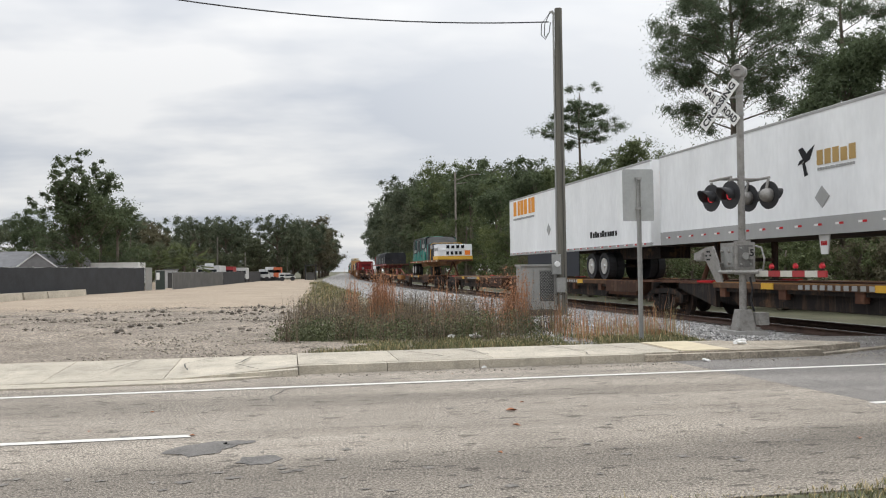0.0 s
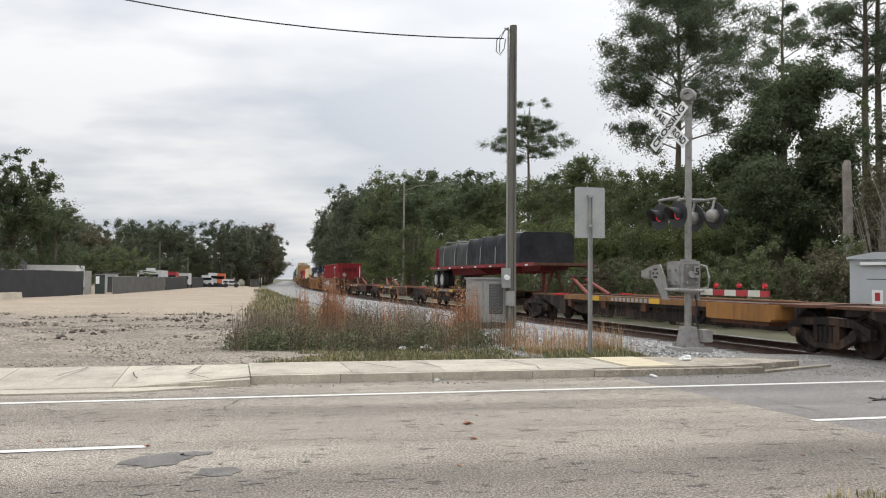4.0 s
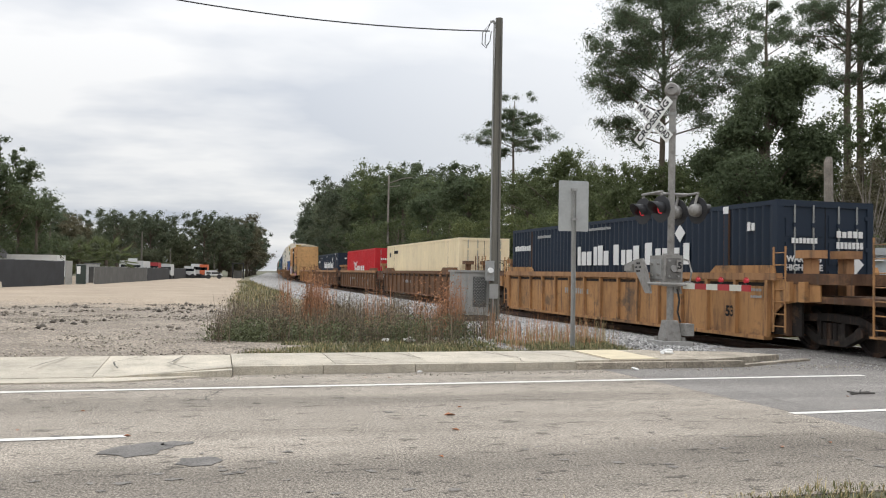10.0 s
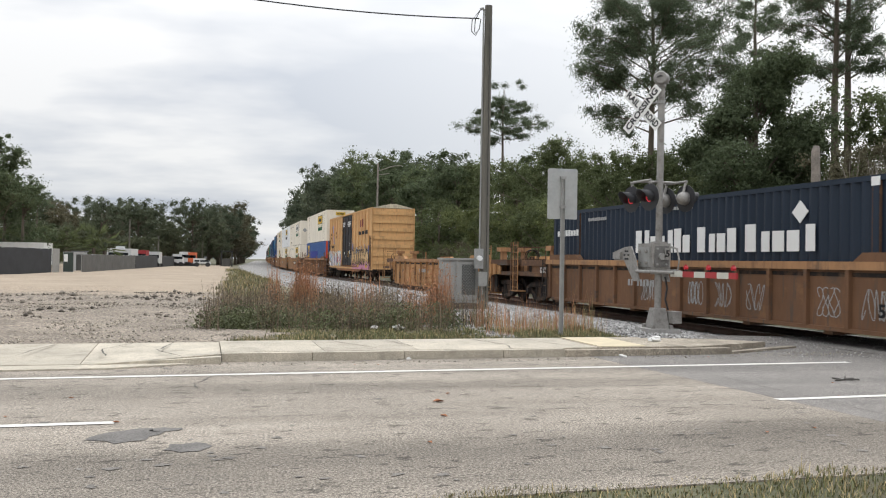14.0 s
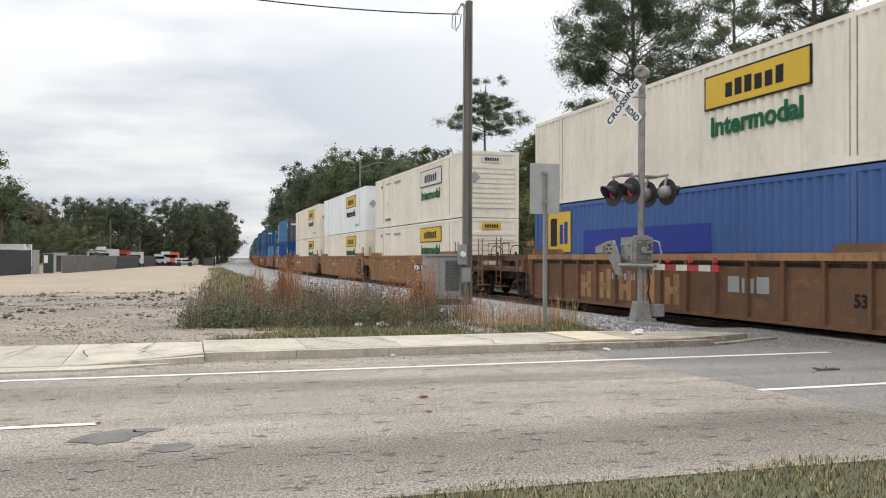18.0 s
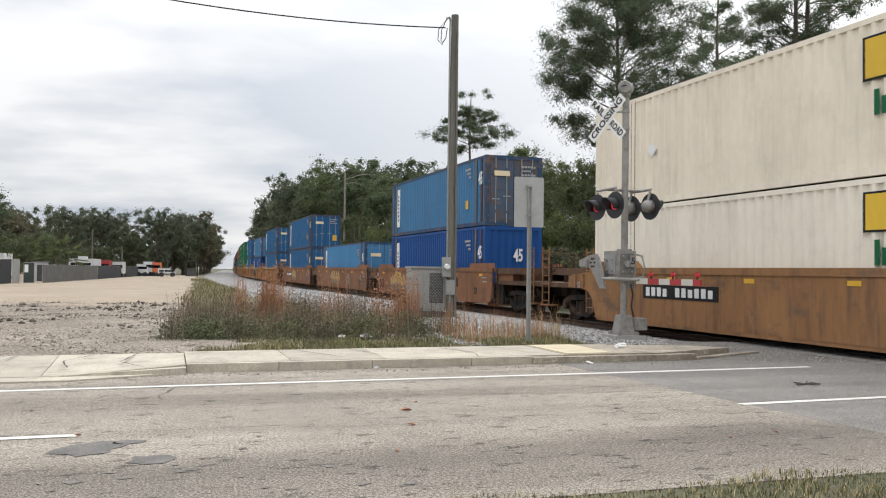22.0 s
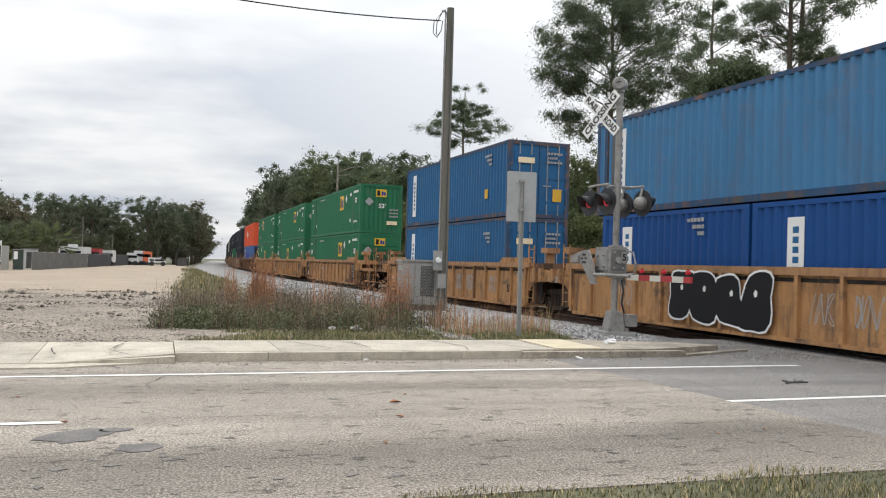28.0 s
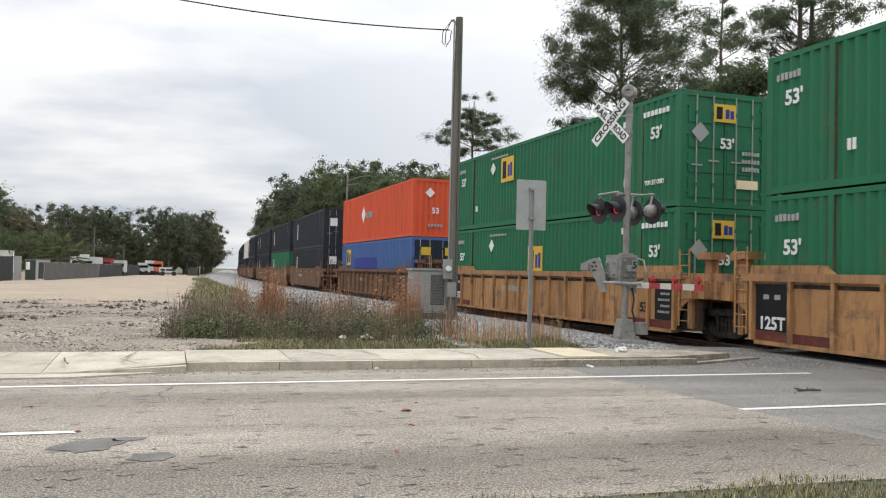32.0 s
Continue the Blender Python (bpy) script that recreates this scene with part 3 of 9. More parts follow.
M_OAK = leaf_mat("leaf_dark_green", (0.105, 0.132, 0.070), 0.34)
M_OAK2 = leaf_mat("leaf_mid_green", (0.128, 0.152, 0.070), 0.36)
M_PINE = leaf_mat("pine_needles", (0.120, 0.150, 0.090), 0.34)
M_SHRUB = leaf_mat("shrub_leaf", (0.170, 0.195, 0.080), 0.36)
M_FALL = leaf_mat("leaf_brownish", (0.145, 0.132, 0.082), 0.38)
# far leaves: greyed base colours with a little haze mixed in
M_FAR = leaf_mat("leaf_far_hazed_green", (0.112, 0.132, 0.084), 0.32)
M_FAR2 = leaf_mat("leaf_far_hazed_olive", (0.132, 0.146, 0.088), 0.32)
M_BARK = mat("bark", (0.13, 0.105, 0.08), 0.95, var=0.35, scale=3, fine=25, bump=1.0, stretch=(1, 1, 0.25))
M_TWIG = mat("dead_wood_grey", (0.24, 0.21, 0.18), 0.95, var=0.3, scale=3, fine=25, bump=0.5)


def leaves(rng, clumps, per, size, flat=1.0, name="crown", material=None, slim=1.0):
    """Many small four-cornered leaves round a set of clump centres."""
    c = np.repeat(np.array([k[0] for k in clumps], float), per, axis=0)
    r = np.repeat(np.array([k[1] for k in clumps], float), per)
    n = len(c)
    d = rng.normal(size=(n, 3))
    d /= np.linalg.norm(d, axis=1)[:, None]
    rad = r * np.minimum(np.abs(rng.normal(size=n)) * 0.52 + 0.12, 1.2)
    p = c + d * rad[:, None] * [1, 1, flat]
    nrm = d * 0.7 + rng.normal(size=(n, 3)) * 0.6 + [0, 0, 0.35]
    nrm /= np.linalg.norm(nrm, axis=1)[:, None]
    a = np.cross(nrm, rng.normal(size=(n, 3)))
    a /= np.linalg.norm(a, axis=1)[:, None]
    b = np.cross(nrm, a)
    s = size * rng.uniform(0.55, 1.3, n)[:, None]
    v = np.stack([p - a * s, p - b * s * 0.75 * slim, p + a * s * 0.8 + b * s * 0.35 * slim], 1).reshape(-1, 3)
    f = np.arange(3 * n).reshape(-1, 3)
    return soup(name, v, f, material)


def trunk_mesh(rng, height, r0, limbs, lean=0.0, name="trunk"):
    bm = bmesh.new()
    pts = [(lean * height * k * k + rng.normal() * 0.06 * k, rng.normal() * 0.06 * k, height * k) for k in np.linspace(0, 1, 7)]
    pts[0] = (0, 0, -0.2)
    tube(bm, pts, [r0 * (1.25 if k == 0 else 1) * (1 - 0.82 * k) for k in np.linspace(0, 1, 7)], 8)
    for limb in limbs:
        if len(limb) == 3:
            a, q, rr = Vector(limb[0]), Vector(limb[1]), limb[2]
        else:
            z, q = limb
            k = min(max(z / height, 0), 1)
            i = min(int(k * 6), 5)
            a = Vector(pts[i]).lerp(Vector(pts[i + 1]), k * 6 - i)
            q = Vector(q)
            rr = r0 * 0.30 * (1 - 0.6 * k)
        bend = Vector(rng.normal(size=3)) * 0.06 * (q - a).length
        m = a.lerp(q, 0.5) + Vector((0, 0, 0.08 * (q - a).length)) + bend
        tube(bm, [a, m, q], [rr, rr * 0.65, rr * 0.2], 5, False)
    return mesh_of(name, bm, M_BARK, smooth=True)


def broadleaf(seed, height, width, base, n_clumps, per, leaf, material, label, wisps=0, taper=0.0):
    """A broad tree: trunk, limbs and an uneven crown from base up to height; wisps: thin sprays above it; taper: narrower upwards."""
    rng = np.random.default_rng(seed)
    t = thing("tree", label, "tree")
    cl, lim = [], []
    lobes = [(rng.uniform(-0.28, 0.28, 2) * width, rng.uniform(0.2, 0.95), rng.uniform(0.17, 0.32) * width) for _ in range(13)]
    lobes.append((np.zeros(2), 0.72, 0.34 * width))
    for i in range(n_clumps):
        xy, zf, rr = lobes[i % len(lobes)]
        thin = 1 - taper * zf
        d = rng.normal(size=3)
        d /= np.linalg.norm(d)
        z = base + (height - base) * zf
        p = np.array([xy[0] * thin, xy[1] * thin, z]) + d * rr * thin * rng.uniform(0.4, 0.95) * [1, 1, 0.85]
        p[2] = min(max(p[2], base + 0.2), height)
        cl.append((p, rng.uniform(0.45, 1.1) * width / 9.2))
        if i % 4 == 0:
            lim.append((min(max(base * 0.8, p[2] - rr), height * 0.7), p))
    for i in range(wisps):
        a, r = rng.uniform(0, 6.28), rng.uniform(0.05, 0.42) * width
        q = np.array([math.cos(a) * r, math.sin(a) * r, height * rng.uniform(0.82, 1.24) - 0.25 * r])
        lim.append((height * 0.6, q))
        root = np.array([q[0] * 0.5, q[1] * 0.5, min(q[2], height) * 0.78])
        for k in range(7):
            cl.append((root + (q - root) * rng.uniform(0.25, 1.0) + rng.normal(size=3) * 0.3, rng.uniform(0.24, 0.5)))
    part("trunk", trunk_mesh(rng, height * 0.8, 0.022 * height + 0.05, lim), M_BARK, t)
    part("crown", leaves(rng, cl, per, leaf, 0.8, "crown", material), material, t)
    return t


def pine(seed, height, width, base, n_limbs, per, leaf, label, lean=0.0, rise=0.6, tufts=7, tuft=0.9, flat=0.7):
    """A tall pine: bare trunk, rising crooked limbs, dense needle clumps on their outer parts with gaps between."""
    rng = np.random.default_rng(seed)
    t = thing("pine_tree", label, "tree")
    cl, lim = [], []
    a = 0.0
    for i in range(n_limbs):
        k = (i + rng.uniform(0.1, 0.9)) / n_limbs
        z = base + (height * 0.9 - base) * k
        reach = width / 2 * math.sin(math.pi * min(1, 0.36 + 0.56 * k)) ** 0.8 * rng.uniform(0.55, 1.05)
        a += 2.4 + rng.normal() * 0.35
        start = np.array([lean * height * (z / height) ** 2, 0, z])
        up = rise * reach * rng.uniform(0.4, 1.2)
        end = start + [math.cos(a) * reach, math.sin(a) * reach, min(up, height - z)]
        lim.append((z, end))
        for j in range(tufts):
            f = 0.42 + 0.56 * (j + rng.uniform(0, 1)) / tufts
            on = start + (end - start) * min(f, 1.0)
            q = start + (end - start) * f + [0, 0, 0.05 * reach] + rng.normal(size=3) * [0.15, 0.15, 0.06] * reach
            cl.append((q, rng.uniform(0.45, 1.1) * tuft * (0.75 + 0.25 * reach / (width / 2))))
            lim.append((on - (end - start) * 0.12, q, 0.022))
    for j in range(8):
        cl.append((np.array([lean * height + rng.normal() * 0.7, rng.normal() * 0.7, height - rng.uniform(0, 1.8)]), 0.6 * tuft))
    part("trunk", trunk_mesh(rng, height * 0.97, 0.011 * height + 0.04, lim, lean), M_BARK, t)
    part("crown", leaves(rng, cl, per, leaf, flat, "crown", M_PINE, 0.35), M_PINE, t)
    return t


def place(ob, x, y, k=1.0, rz=0.0, kz=None, z=-0.18):
    ob.matrix_world = Matrix.Translation((x, y, z)) @ Matrix.Rotation(rz, 4, "Z") @ Matrix.Diagonal((k, k, kz or k, 1))
    return ob


def again(ob, x, y, k=1.0, rz=0.0, kz=None, label=""):
    o = copy_thing(ob, Matrix.Identity(4))
    place(o, x, y, k, rz, kz)
    if label:
        o["label"] = label
    return o


oak_a = place(broadleaf(11, 13.1, 8.8, 1.0, 360, 290, 0.09, M_OAK, "dense dark green broadleaf tree behind the track", 0, 0.35), 23.9, 37.4)
oak_b = place(broadleaf(12, 11.5, 8.5, 0.4, 170, 160, 0.11, M_OAK2, "leafy mid-green tree at the wood's edge"), 20.6, 58, 0.95)
oak_c = place(broadleaf(13, 15, 9.5, 0.6, 160, 100, 0.17, M_OAK, "tall rounded green tree at the wood's edge"), 18.6, 80, 0.82)
bush_a = place(broadleaf(14, 5.0, 6.0, 0.1, 90, 170, 0.075, M_SHRUB, "thick bright green trackside shrub"), 17.5, 46)
bush_b = place(broadleaf(15, 7.0, 6.5, 0.1, 100, 170, 0.085, M_OAK2, "overgrown green thicket by the track"), 22.5, 40, 0.8)
bush_c = place(broadleaf(19, 6.0, 6.0, 0.1, 100, 170, 0.07, M_FALL, "thicket with dry brown-green leaves"), 27, 33)
low_a = place(broadleaf(25, 2.6, 3.4, 0.05, 60, 90, 0.06, M_OAK2, "low green undergrowth beside the stone bed"), 17.4, 30)
low_b = place(broadleaf(26, 2.4, 3.2, 0.05, 60, 90, 0.06, M_FALL, "low brown-green brambles beside the stone bed"), 18.0, 27)
far_a = place(broadleaf(16, 15, 12, 0.5, 190, 110, 0.19, M_FAR, "distant dark green woodland tree"), -24, 175, 0.75)
far_b = place(broadleaf(17, 13, 11, 0.5, 190, 110, 0.19, M_FAR2, "distant green woodland tree"), -40, 170, 0.75)
far_c = place(broadleaf(18, 14, 12, 0.5, 180, 110, 0.19, M_FALL, "distant tree with browning leaves"), -10, 236, 0.92)
pine_a = place(pine(21, 22.0, 12.4, 9.8, 42, 280, 0.135, "tall spreading pine with an open crown", 0.0, 0.5, 9, 1.25, 0.8), 23.7, 48.5)
pine_b = place(pine(22, 16.8, 7.8, 11.6, 17, 200, 0.13, "slender pine with a flat-topped crown", 0.0, 0.22, 7, 0.85, 0.6), 19.7, 68)
pine_c = place(pine(23, 23, 7.0, 11.6, 20, 210, 0.13, "thin tall pine with sparse tufts", 0.0, 0.4, 6, 0.95), 33.8, 53)

# ---- woods along the far side of the track ----
rng = random.Random(5)
again(pine_c, 30.4, 40.0, 0.98, 1.1)
again(pine_c, 31.5, 40.4, 1.02, 2.9)
again(oak_b, 31.6, 37.5, 0.95, 2.2)
for x, y, k in ((27.5, 41.5, 1.05), (30.5, 43.5, 1.1), (34.0, 42.0, 1.2), (24.0, 43.5, 1.0), (37.5, 40.0, 1.3), (29.0, 36.0, 0.85), (20.8, 36.5, 0.7)):
    again(bush_b, x, y, k, 1.7 * x)
again(bush_c, 33.8, 36.8, 1.5, 2.0)
again(bush_c, 36.5, 36.0, 1.7, 1.0)
again(oak_b, 27.2, 39.5, 0.8, 0.4)
again(oak_b, 22.3, 46.0, 0.72, 5.2)
again(oak_b, 25.5, 50.0, 0.8, 2.6)
again(oak_b, 28.0, 45.0, 0.62, 4.1)
again(oak_b, 38.0, 33.0, 1.0, 1.2)
again(oak_b, 23.0, 52.0, 0.80, 1.0)
again(oak_b, 26.0, 47.0, 0.72, 3.0)
again(oak_b, 19.8, 64.0, 0.86, 2.2)
again(oak_b, 24.0, 62.0, 0.9, 5.0)
# a continuous edge further on, taller with distance
y = 70.0
k = 0
while y < 330:
    x = track_x(y) + 12.0 + rng.uniform(-1.0, 1.5) + (2.0 if y < 90 else 0)
    kind, base_h = ((oak_c, 15.6), (oak_b, 12.0), (oak_c, 15.6))[k % 3] if y < 150 else ((far_a, 15.4), (far_b, 13.4), (far_a, 15.4))[k % 3]
    h = float(np.interp(y, [70, 81, 88, 94, 106, 120, 147, 190, 280], [11.4, 12.8, 12.2, 13.3, 15.6, 18.6, 20.0, 21.0, 22.5])) * rng.uniform(0.9, 1.03)
    again(kind, x, y, h / base_h, rng.uniform(0, 6.2), label="dark green tree in the wall of woods by the track")
    if k % 2 == 0:
        again((oak_c, far_a)[y > 110], x + 8, y + 3, h * 0.98 / 15.4, rng.uniform(0, 6.2))
    if y < 140:
        again((bush_a, bush_b)[k % 2], x - 4.2, y - 1.5, rng.uniform(0.9, 1.25), rng.uniform(0, 6.2))
    y += 6.0 + y * 0.025
    k += 1
# thicket between the track and the trees
for x, y, ob, sc in ((18.4, 26.5, low_a, 1.2), (21.5, 24.5, low_a, 1.25), (24.8, 27.0, bush_c, 0.85), (28.5, 27, bush_c, 1.05), (19.2, 38.5, bush_a, 1.0), (18.3, 41.5, bush_b, 0.72), (26.2, 31.5, bush_c, 1.2), (30.0, 31.5, bush_c, 1.25),
                     (17.6, 50.5, bush_b, 0.85), (17.4, 55, bush_a, 1.1), (17.0, 59.5, bush_b, 0.9), (16.9, 64.5, bush_a, 1.15), (21, 47, bush_b, 1.1), (20.0, 54, bush_b, 1.05), (32.5, 30, bush_c, 1.3), (26, 22, bush_c, 0.8), (31, 22, bush_b, 0.9), (37, 24, bush_c, 1.3), (30, 14, bush_b, 1.0), (35, 12, oak_b, 1.0), (38, 3, oak_b, 1.1), (34, 18, oak_b, 0.9)):
    again(ob, x, y, sc, rng.uniform(0, 6.2))
# dense undergrowth right behind the stone bed
for i in range(30):
    s = 3.0 + i * 2.2
    off = 7.2 + rng.uniform(-0.6, 0.6) if 15 < s < 28 else 4.9 + rng.uniform(-0.5, 0.7)
    p = track(s, off)
    again((low_a, low_b, low_a)[i % 3], p.x, p.y, rng.uniform(0.85, 1.2), rng.uniform(0, 6.2), rng.uniform(0.8, 1.3))
# pale broken trunk in the thicket
sn = thing("dead_tree", "pale broken dead tree trunk in the thicket", "tree", Matrix.Translation((21.2, 29.0, 0)))
bm = bmesh.new()
tube(bm, [(0, 0, -0.1), (0.03, 0, 3.0), (0.0, 0.02, 6.1), (0.03, 0.02, 6.3)], [0.24, 0.19, 0.16, 0.11], 12)
part("trunk", bm, M_TWIG, sn)
# bare grey twigs in front of it
for i in range(7):
    tw = thing("dead_bush", "tangle of bare grey twigs", "bush", Matrix.Translation((22.0 + i * 1.35, 28.2 - 0.3 * i, 0)))
    bm = bmesh.new()
    for j in range(44):
        a = rng.uniform(0, 6.2)
        b = Vector((math.cos(a) * rng.uniform(0.6, 2.0), math.sin(a) * rng.uniform(0.6, 2.0), rng.uniform(1.8, 6.2)))
        tube(bm, [(0, 0, 0), b * 0.5 + Vector((0, 0, 0.4)), b], [0.03, 0.02, 0.006], 4, False)
    part("branchwork", bm, M_TWIG, tw)

# ---- woods on the other side of the lot ----
place(broadleaf(31, 10.4, 9.6, 1.6, 170, 110, 0.12, M_OAK, "big airy dark green tree behind the fence", 26), -23.7, 78)
again(pine_b, -23.3, 95, 0.54, 2.5, label="thin tree with a small round crown")
again(oak_c, -29.5, 84, 0.52, 2.0)
again(oak_c, -21.8, 84, 0.62, 0.6, 0.60)
again(oak_c, -24.5, 88, 0.6, 5.0, 0.55)
again(far_c, -24.5, 114, 0.62, 1.4, 0.6)
again(far_a, -21.0, 118, 0.62, 3.4, 0.62)
again(oak_b, -33.5, 80, 0.6, 1.0)
again(oak_b, -38, 82, 0.75, 3.0)
again(oak_c, -42, 74, 0.65, 4.0)
again(far_b, -21.6, 110, 0.48, 1.0, label="rounded dark green tree behind the yard")
again(far_b, -26.5, 112, 0.5, 2.0)
for x, y, h, ob in ((-56, 150, 11.5, far_a), (-50, 150, 11.0, far_b), (-44, 150, 11.5, far_a), (-38.5, 148, 10.5, far_b), (-33.5, 150, 11.2, far_a), (-28, 150, 10.2, far_b), (-24, 152, 10.4, far_a), (-20.8, 150, 11.3, far_a), (-16.8, 155, 9.4, far_b), (-12.7, 160, 12.2, far_a),
                    (-11.0, 178, 12.4, far_b), (-9.2, 190, 12.8, far_a), (-7.6, 203, 13.9, far_c), (-6.8, 218, 13.8, far_c), (-6.6, 240, 13.9, far_a), (-6.6, 268, 14.2, far_b), (-6.8, 300, 15.0, far_a), (-7.0, 330, 16.0, far_b),
                    (-56, 120, 11, far_a), (-48, 118, 9, far_b), (-63, 100, 11, far_a), (-52, 92, 9, far_b), (-60, 135, 12, far_b)):
    again(ob, x, y, h / 15.0 if ob is far_a else h / 13.5, rng.uniform(0, 6.2))
for i in range(12):
    again((far_a, far_b)[i % 2], -68 + i * 5.2 + rng.uniform(-1, 1), 205 + rng.uniform(0, 25), 0.8, rng.uniform(0, 6.2))

# low growth that closes the foot of the far woods
for i in range(22):
    x = -62 + i * 2.5
    again((far_b, far_c)[i % 3 == 0], x + rng.uniform(-1, 1), 146 + rng.uniform(-3, 6) + max(0, (x + 20)) * 4.0, 0.5, rng.uniform(0, 6.2), 0.42)
for i in range(8):
    again(bush_b, -40 + i * 2.6, 92 + rng.uniform(-2, 2), 0.7, rng.uniform(0, 6.2))


def palm(x, y, h, seed):
    r = random.Random(seed)
    t = thing("palm", "bushy green fan palm by the fence", "tree", Matrix.Translation((x, y, 0)))
    bm = bmesh.new()
    tube(bm, [(0, 0, -0.1), (0.05, 0, h * 0.6)], [0.2, 0.16], 8)
    part("trunk", bm, M_BARK, t)
    bm = bmesh.new()
    for i in range(26):
        a, e = r.uniform(0, 6.28), r.uniform(-0.3, 1.2)
        d = Vector((math.cos(a) * math.cos(e), math.sin(a) * math.cos(e), math.sin(e)))
        s = Vector((-math.sin(a), math.cos(a), 0))
        o = Vector((0.05, 0, h * 0.6))
        tip = o + d * h * 0.5
        for k in range(-4, 5):
            q = tip + (d * math.cos(k * 0.22) + s * math.sin(k * 0.22)) * h * 0.28 - Vector((0, 0, 0.12 * abs(k) * 0.3))
            w = s.cross(d) * 0.05 + s * 0.03
            bm.faces.new([bm.verts.new(p) for p in (tip - w, q, tip + w)])
        tube(bm, [o, tip], 0.02, 3, False)
    part("fronds", bm, M_OAK2, t)


palm(-20.0, 93, 3.9, 1)
palm(-17.4, 93.5, 3.9, 2)
palm(-16.6, 95, 3.5, 3)

# ---- crossing signal ----
M_GALV = mat("galvanised_grey", (0.33, 0.33, 0.315), 0.55, 0.35, var=0.14, scale=3, fine=30, dirt=(0.22, 0.21, 0.2), dirt_amount=0.25)
M_SILVER = mat("aluminium_paint_grey", (0.30, 0.288, 0.268), 0.6, 0.2, var=0.16, scale=3, fine=30, dirt=(0.14, 0.125, 0.11), dirt_amount=0.5)
M_BLACKP = mat("signal_black", (0.022, 0.022, 0.024), 0.5, var=0.2)
M_SIGNW = mat("sign_white", (0.82, 0.82, 0.80), 0.5, var=0.06, scale=3, dirt=(0.5, 0.49, 0.46), dirt_amount=0.15)
M_SIGNBACK = mat("sign_back_grey", (0.40, 0.41, 0.40), 0.5, 0.4, var=0.1, scale=3, fine=20)
M_LENS = glow("lens_red_lit", (0.6, 0.03, 0.045), 0.55)
M_LENSG = glow("gate_lens_red", (0.45, 0.02, 0.03), 0.15)
M_LENSOFF = mat("lens_red_dim", (0.22, 0.012, 0.014), 0.25)
M_ARMRED = mat("gate_red", (0.38, 0.032, 0.035), 0.5, var=0.1)
M_ARMW = mat("gate_white", (0.58, 0.57, 0.50), 0.5, var=0.1)
M_FOOT = mat("footing_concrete", (0.36, 0.35, 0.33), 0.9, var=0.15, scale=3)

MX, MY = 8.52, 17.0
sig = thing("crossing_signal", "grey crossing signal mast with crossbuck, red lamps and gate arm", "crossing signal", Matrix.Translation((MX, MY, 0)))


def pipe(name, pts, r, material, parent, sides=12, label=""):
    bm = bmesh.new()
    tube(bm, pts, r, sides)
    return part(name, bm, material, parent, label, smooth=False)


pipe("mast", [(0, 0, 0.3), (0.03, 0, 5.5)], 0.075, M_SILVER, sig, 16)
bm = bmesh.new()
bmesh.ops.create_uvsphere(bm, u_segments=20, v_segments=12, radius=0.17, matrix=Matrix.Translation((0.03, 0, 5.62)))
for v in bm.verts:
    v.co.z = 5.62 + (v.co.z - 5.62) * 0.9
tube(bm, [(0.03, 0, 5.42), (0.03, 0, 5.5)], 0.1, 14)
bell = part("bell", bm, M_SILVER, sig, "round grey crossing bell", smooth=True)
pipe("gong", [(-0.05, -0.10, 5.62), (-0.08, -0.17, 5.62)], [0.155, 0.125], M_SILVER, bell, 18)
bm = bmesh.new()
tube(bm, [(-0.08 + 0.09 * math.cos(a * 0.3), -0.176, 5.60 + 0.05 * math.sin(a * 0.3)) for a in range(11)], 0.012, 5)
part("slot", bm, M_BLACKP, bell)
bm = bmesh.new()
hexa(bm, [(-0.2, -0.2, 0.12), (0.2, -0.2, 0.12), (0.2, 0.2, 0.12), (-0.2, 0.2, 0.12)], [(-0.13, -0.13, 0.56), (0.13, -0.13, 0.56), (0.13, 0.13, 0.56), (-0.13, 0.13, 0.56)])
for sx in (-1, 1):
    for sy in (-1, 1):
        box_bm(bm, sx * 0.21 - 0.04, sx * 0.21 + 0.04, sy * 0.21 - 0.04, sy * 0.21 + 0.04, 0.1, 0.2)
part("base_casting", bm, M_SILVER, sig, bevel=0.012)
box_part("footing", (-0.36, 0.36, -0.36, 0.36, -0.25, 0.12), M_FOOT, sig, bevel=0.02)
box_part("junction_box", (0.19, 0.40, -0.34, -0.02, 0.24, 0.50), M_SILVER, sig, bevel=0.015)

# crossbuck: two boards facing the traffic from the west
XB = Matrix.Translation((-0.30, 0.26, 4.97)) @ Matrix.Rotation(radians(-63), 4, "Z") @ Matrix(((1, 0, 0, 0), (0, 0, -1, 0), (0, 1, 0, 0), (0, 0, 0, 1)))
for k, (ang, words) in enumerate(((-45, ("RAIL", "ROAD")), (45, ("CROSSING",)))):
    m = XB @ Matrix.Rotation(radians(ang), 4, "Z") @ Matrix.Translation((0, 0, 0.014 * k))
    bm = bmesh.new()
    box_bm(bm, -0.62, 0.62, -0.115, 0.115, -0.004, 0.006)
    bm.transform(m)
    board = part("crossbuck_board", bm, M_SIGNW, sig, "white board with black letters", bevel=0.0)
    if len(words) == 2:
        for w, x in zip(words, (-0.36, 0.36)):
            text_part("lettering", w, 0.2, m @ Matrix.Translation((x, 0, 0.009)), M_BLACKP, board, 0.43, 0.002)
    else:
        text_part("lettering", words[0], 0.2, m @ Matrix.Translation((0, 0, 0.009)), M_BLACKP, board, 1.12, 0.002)
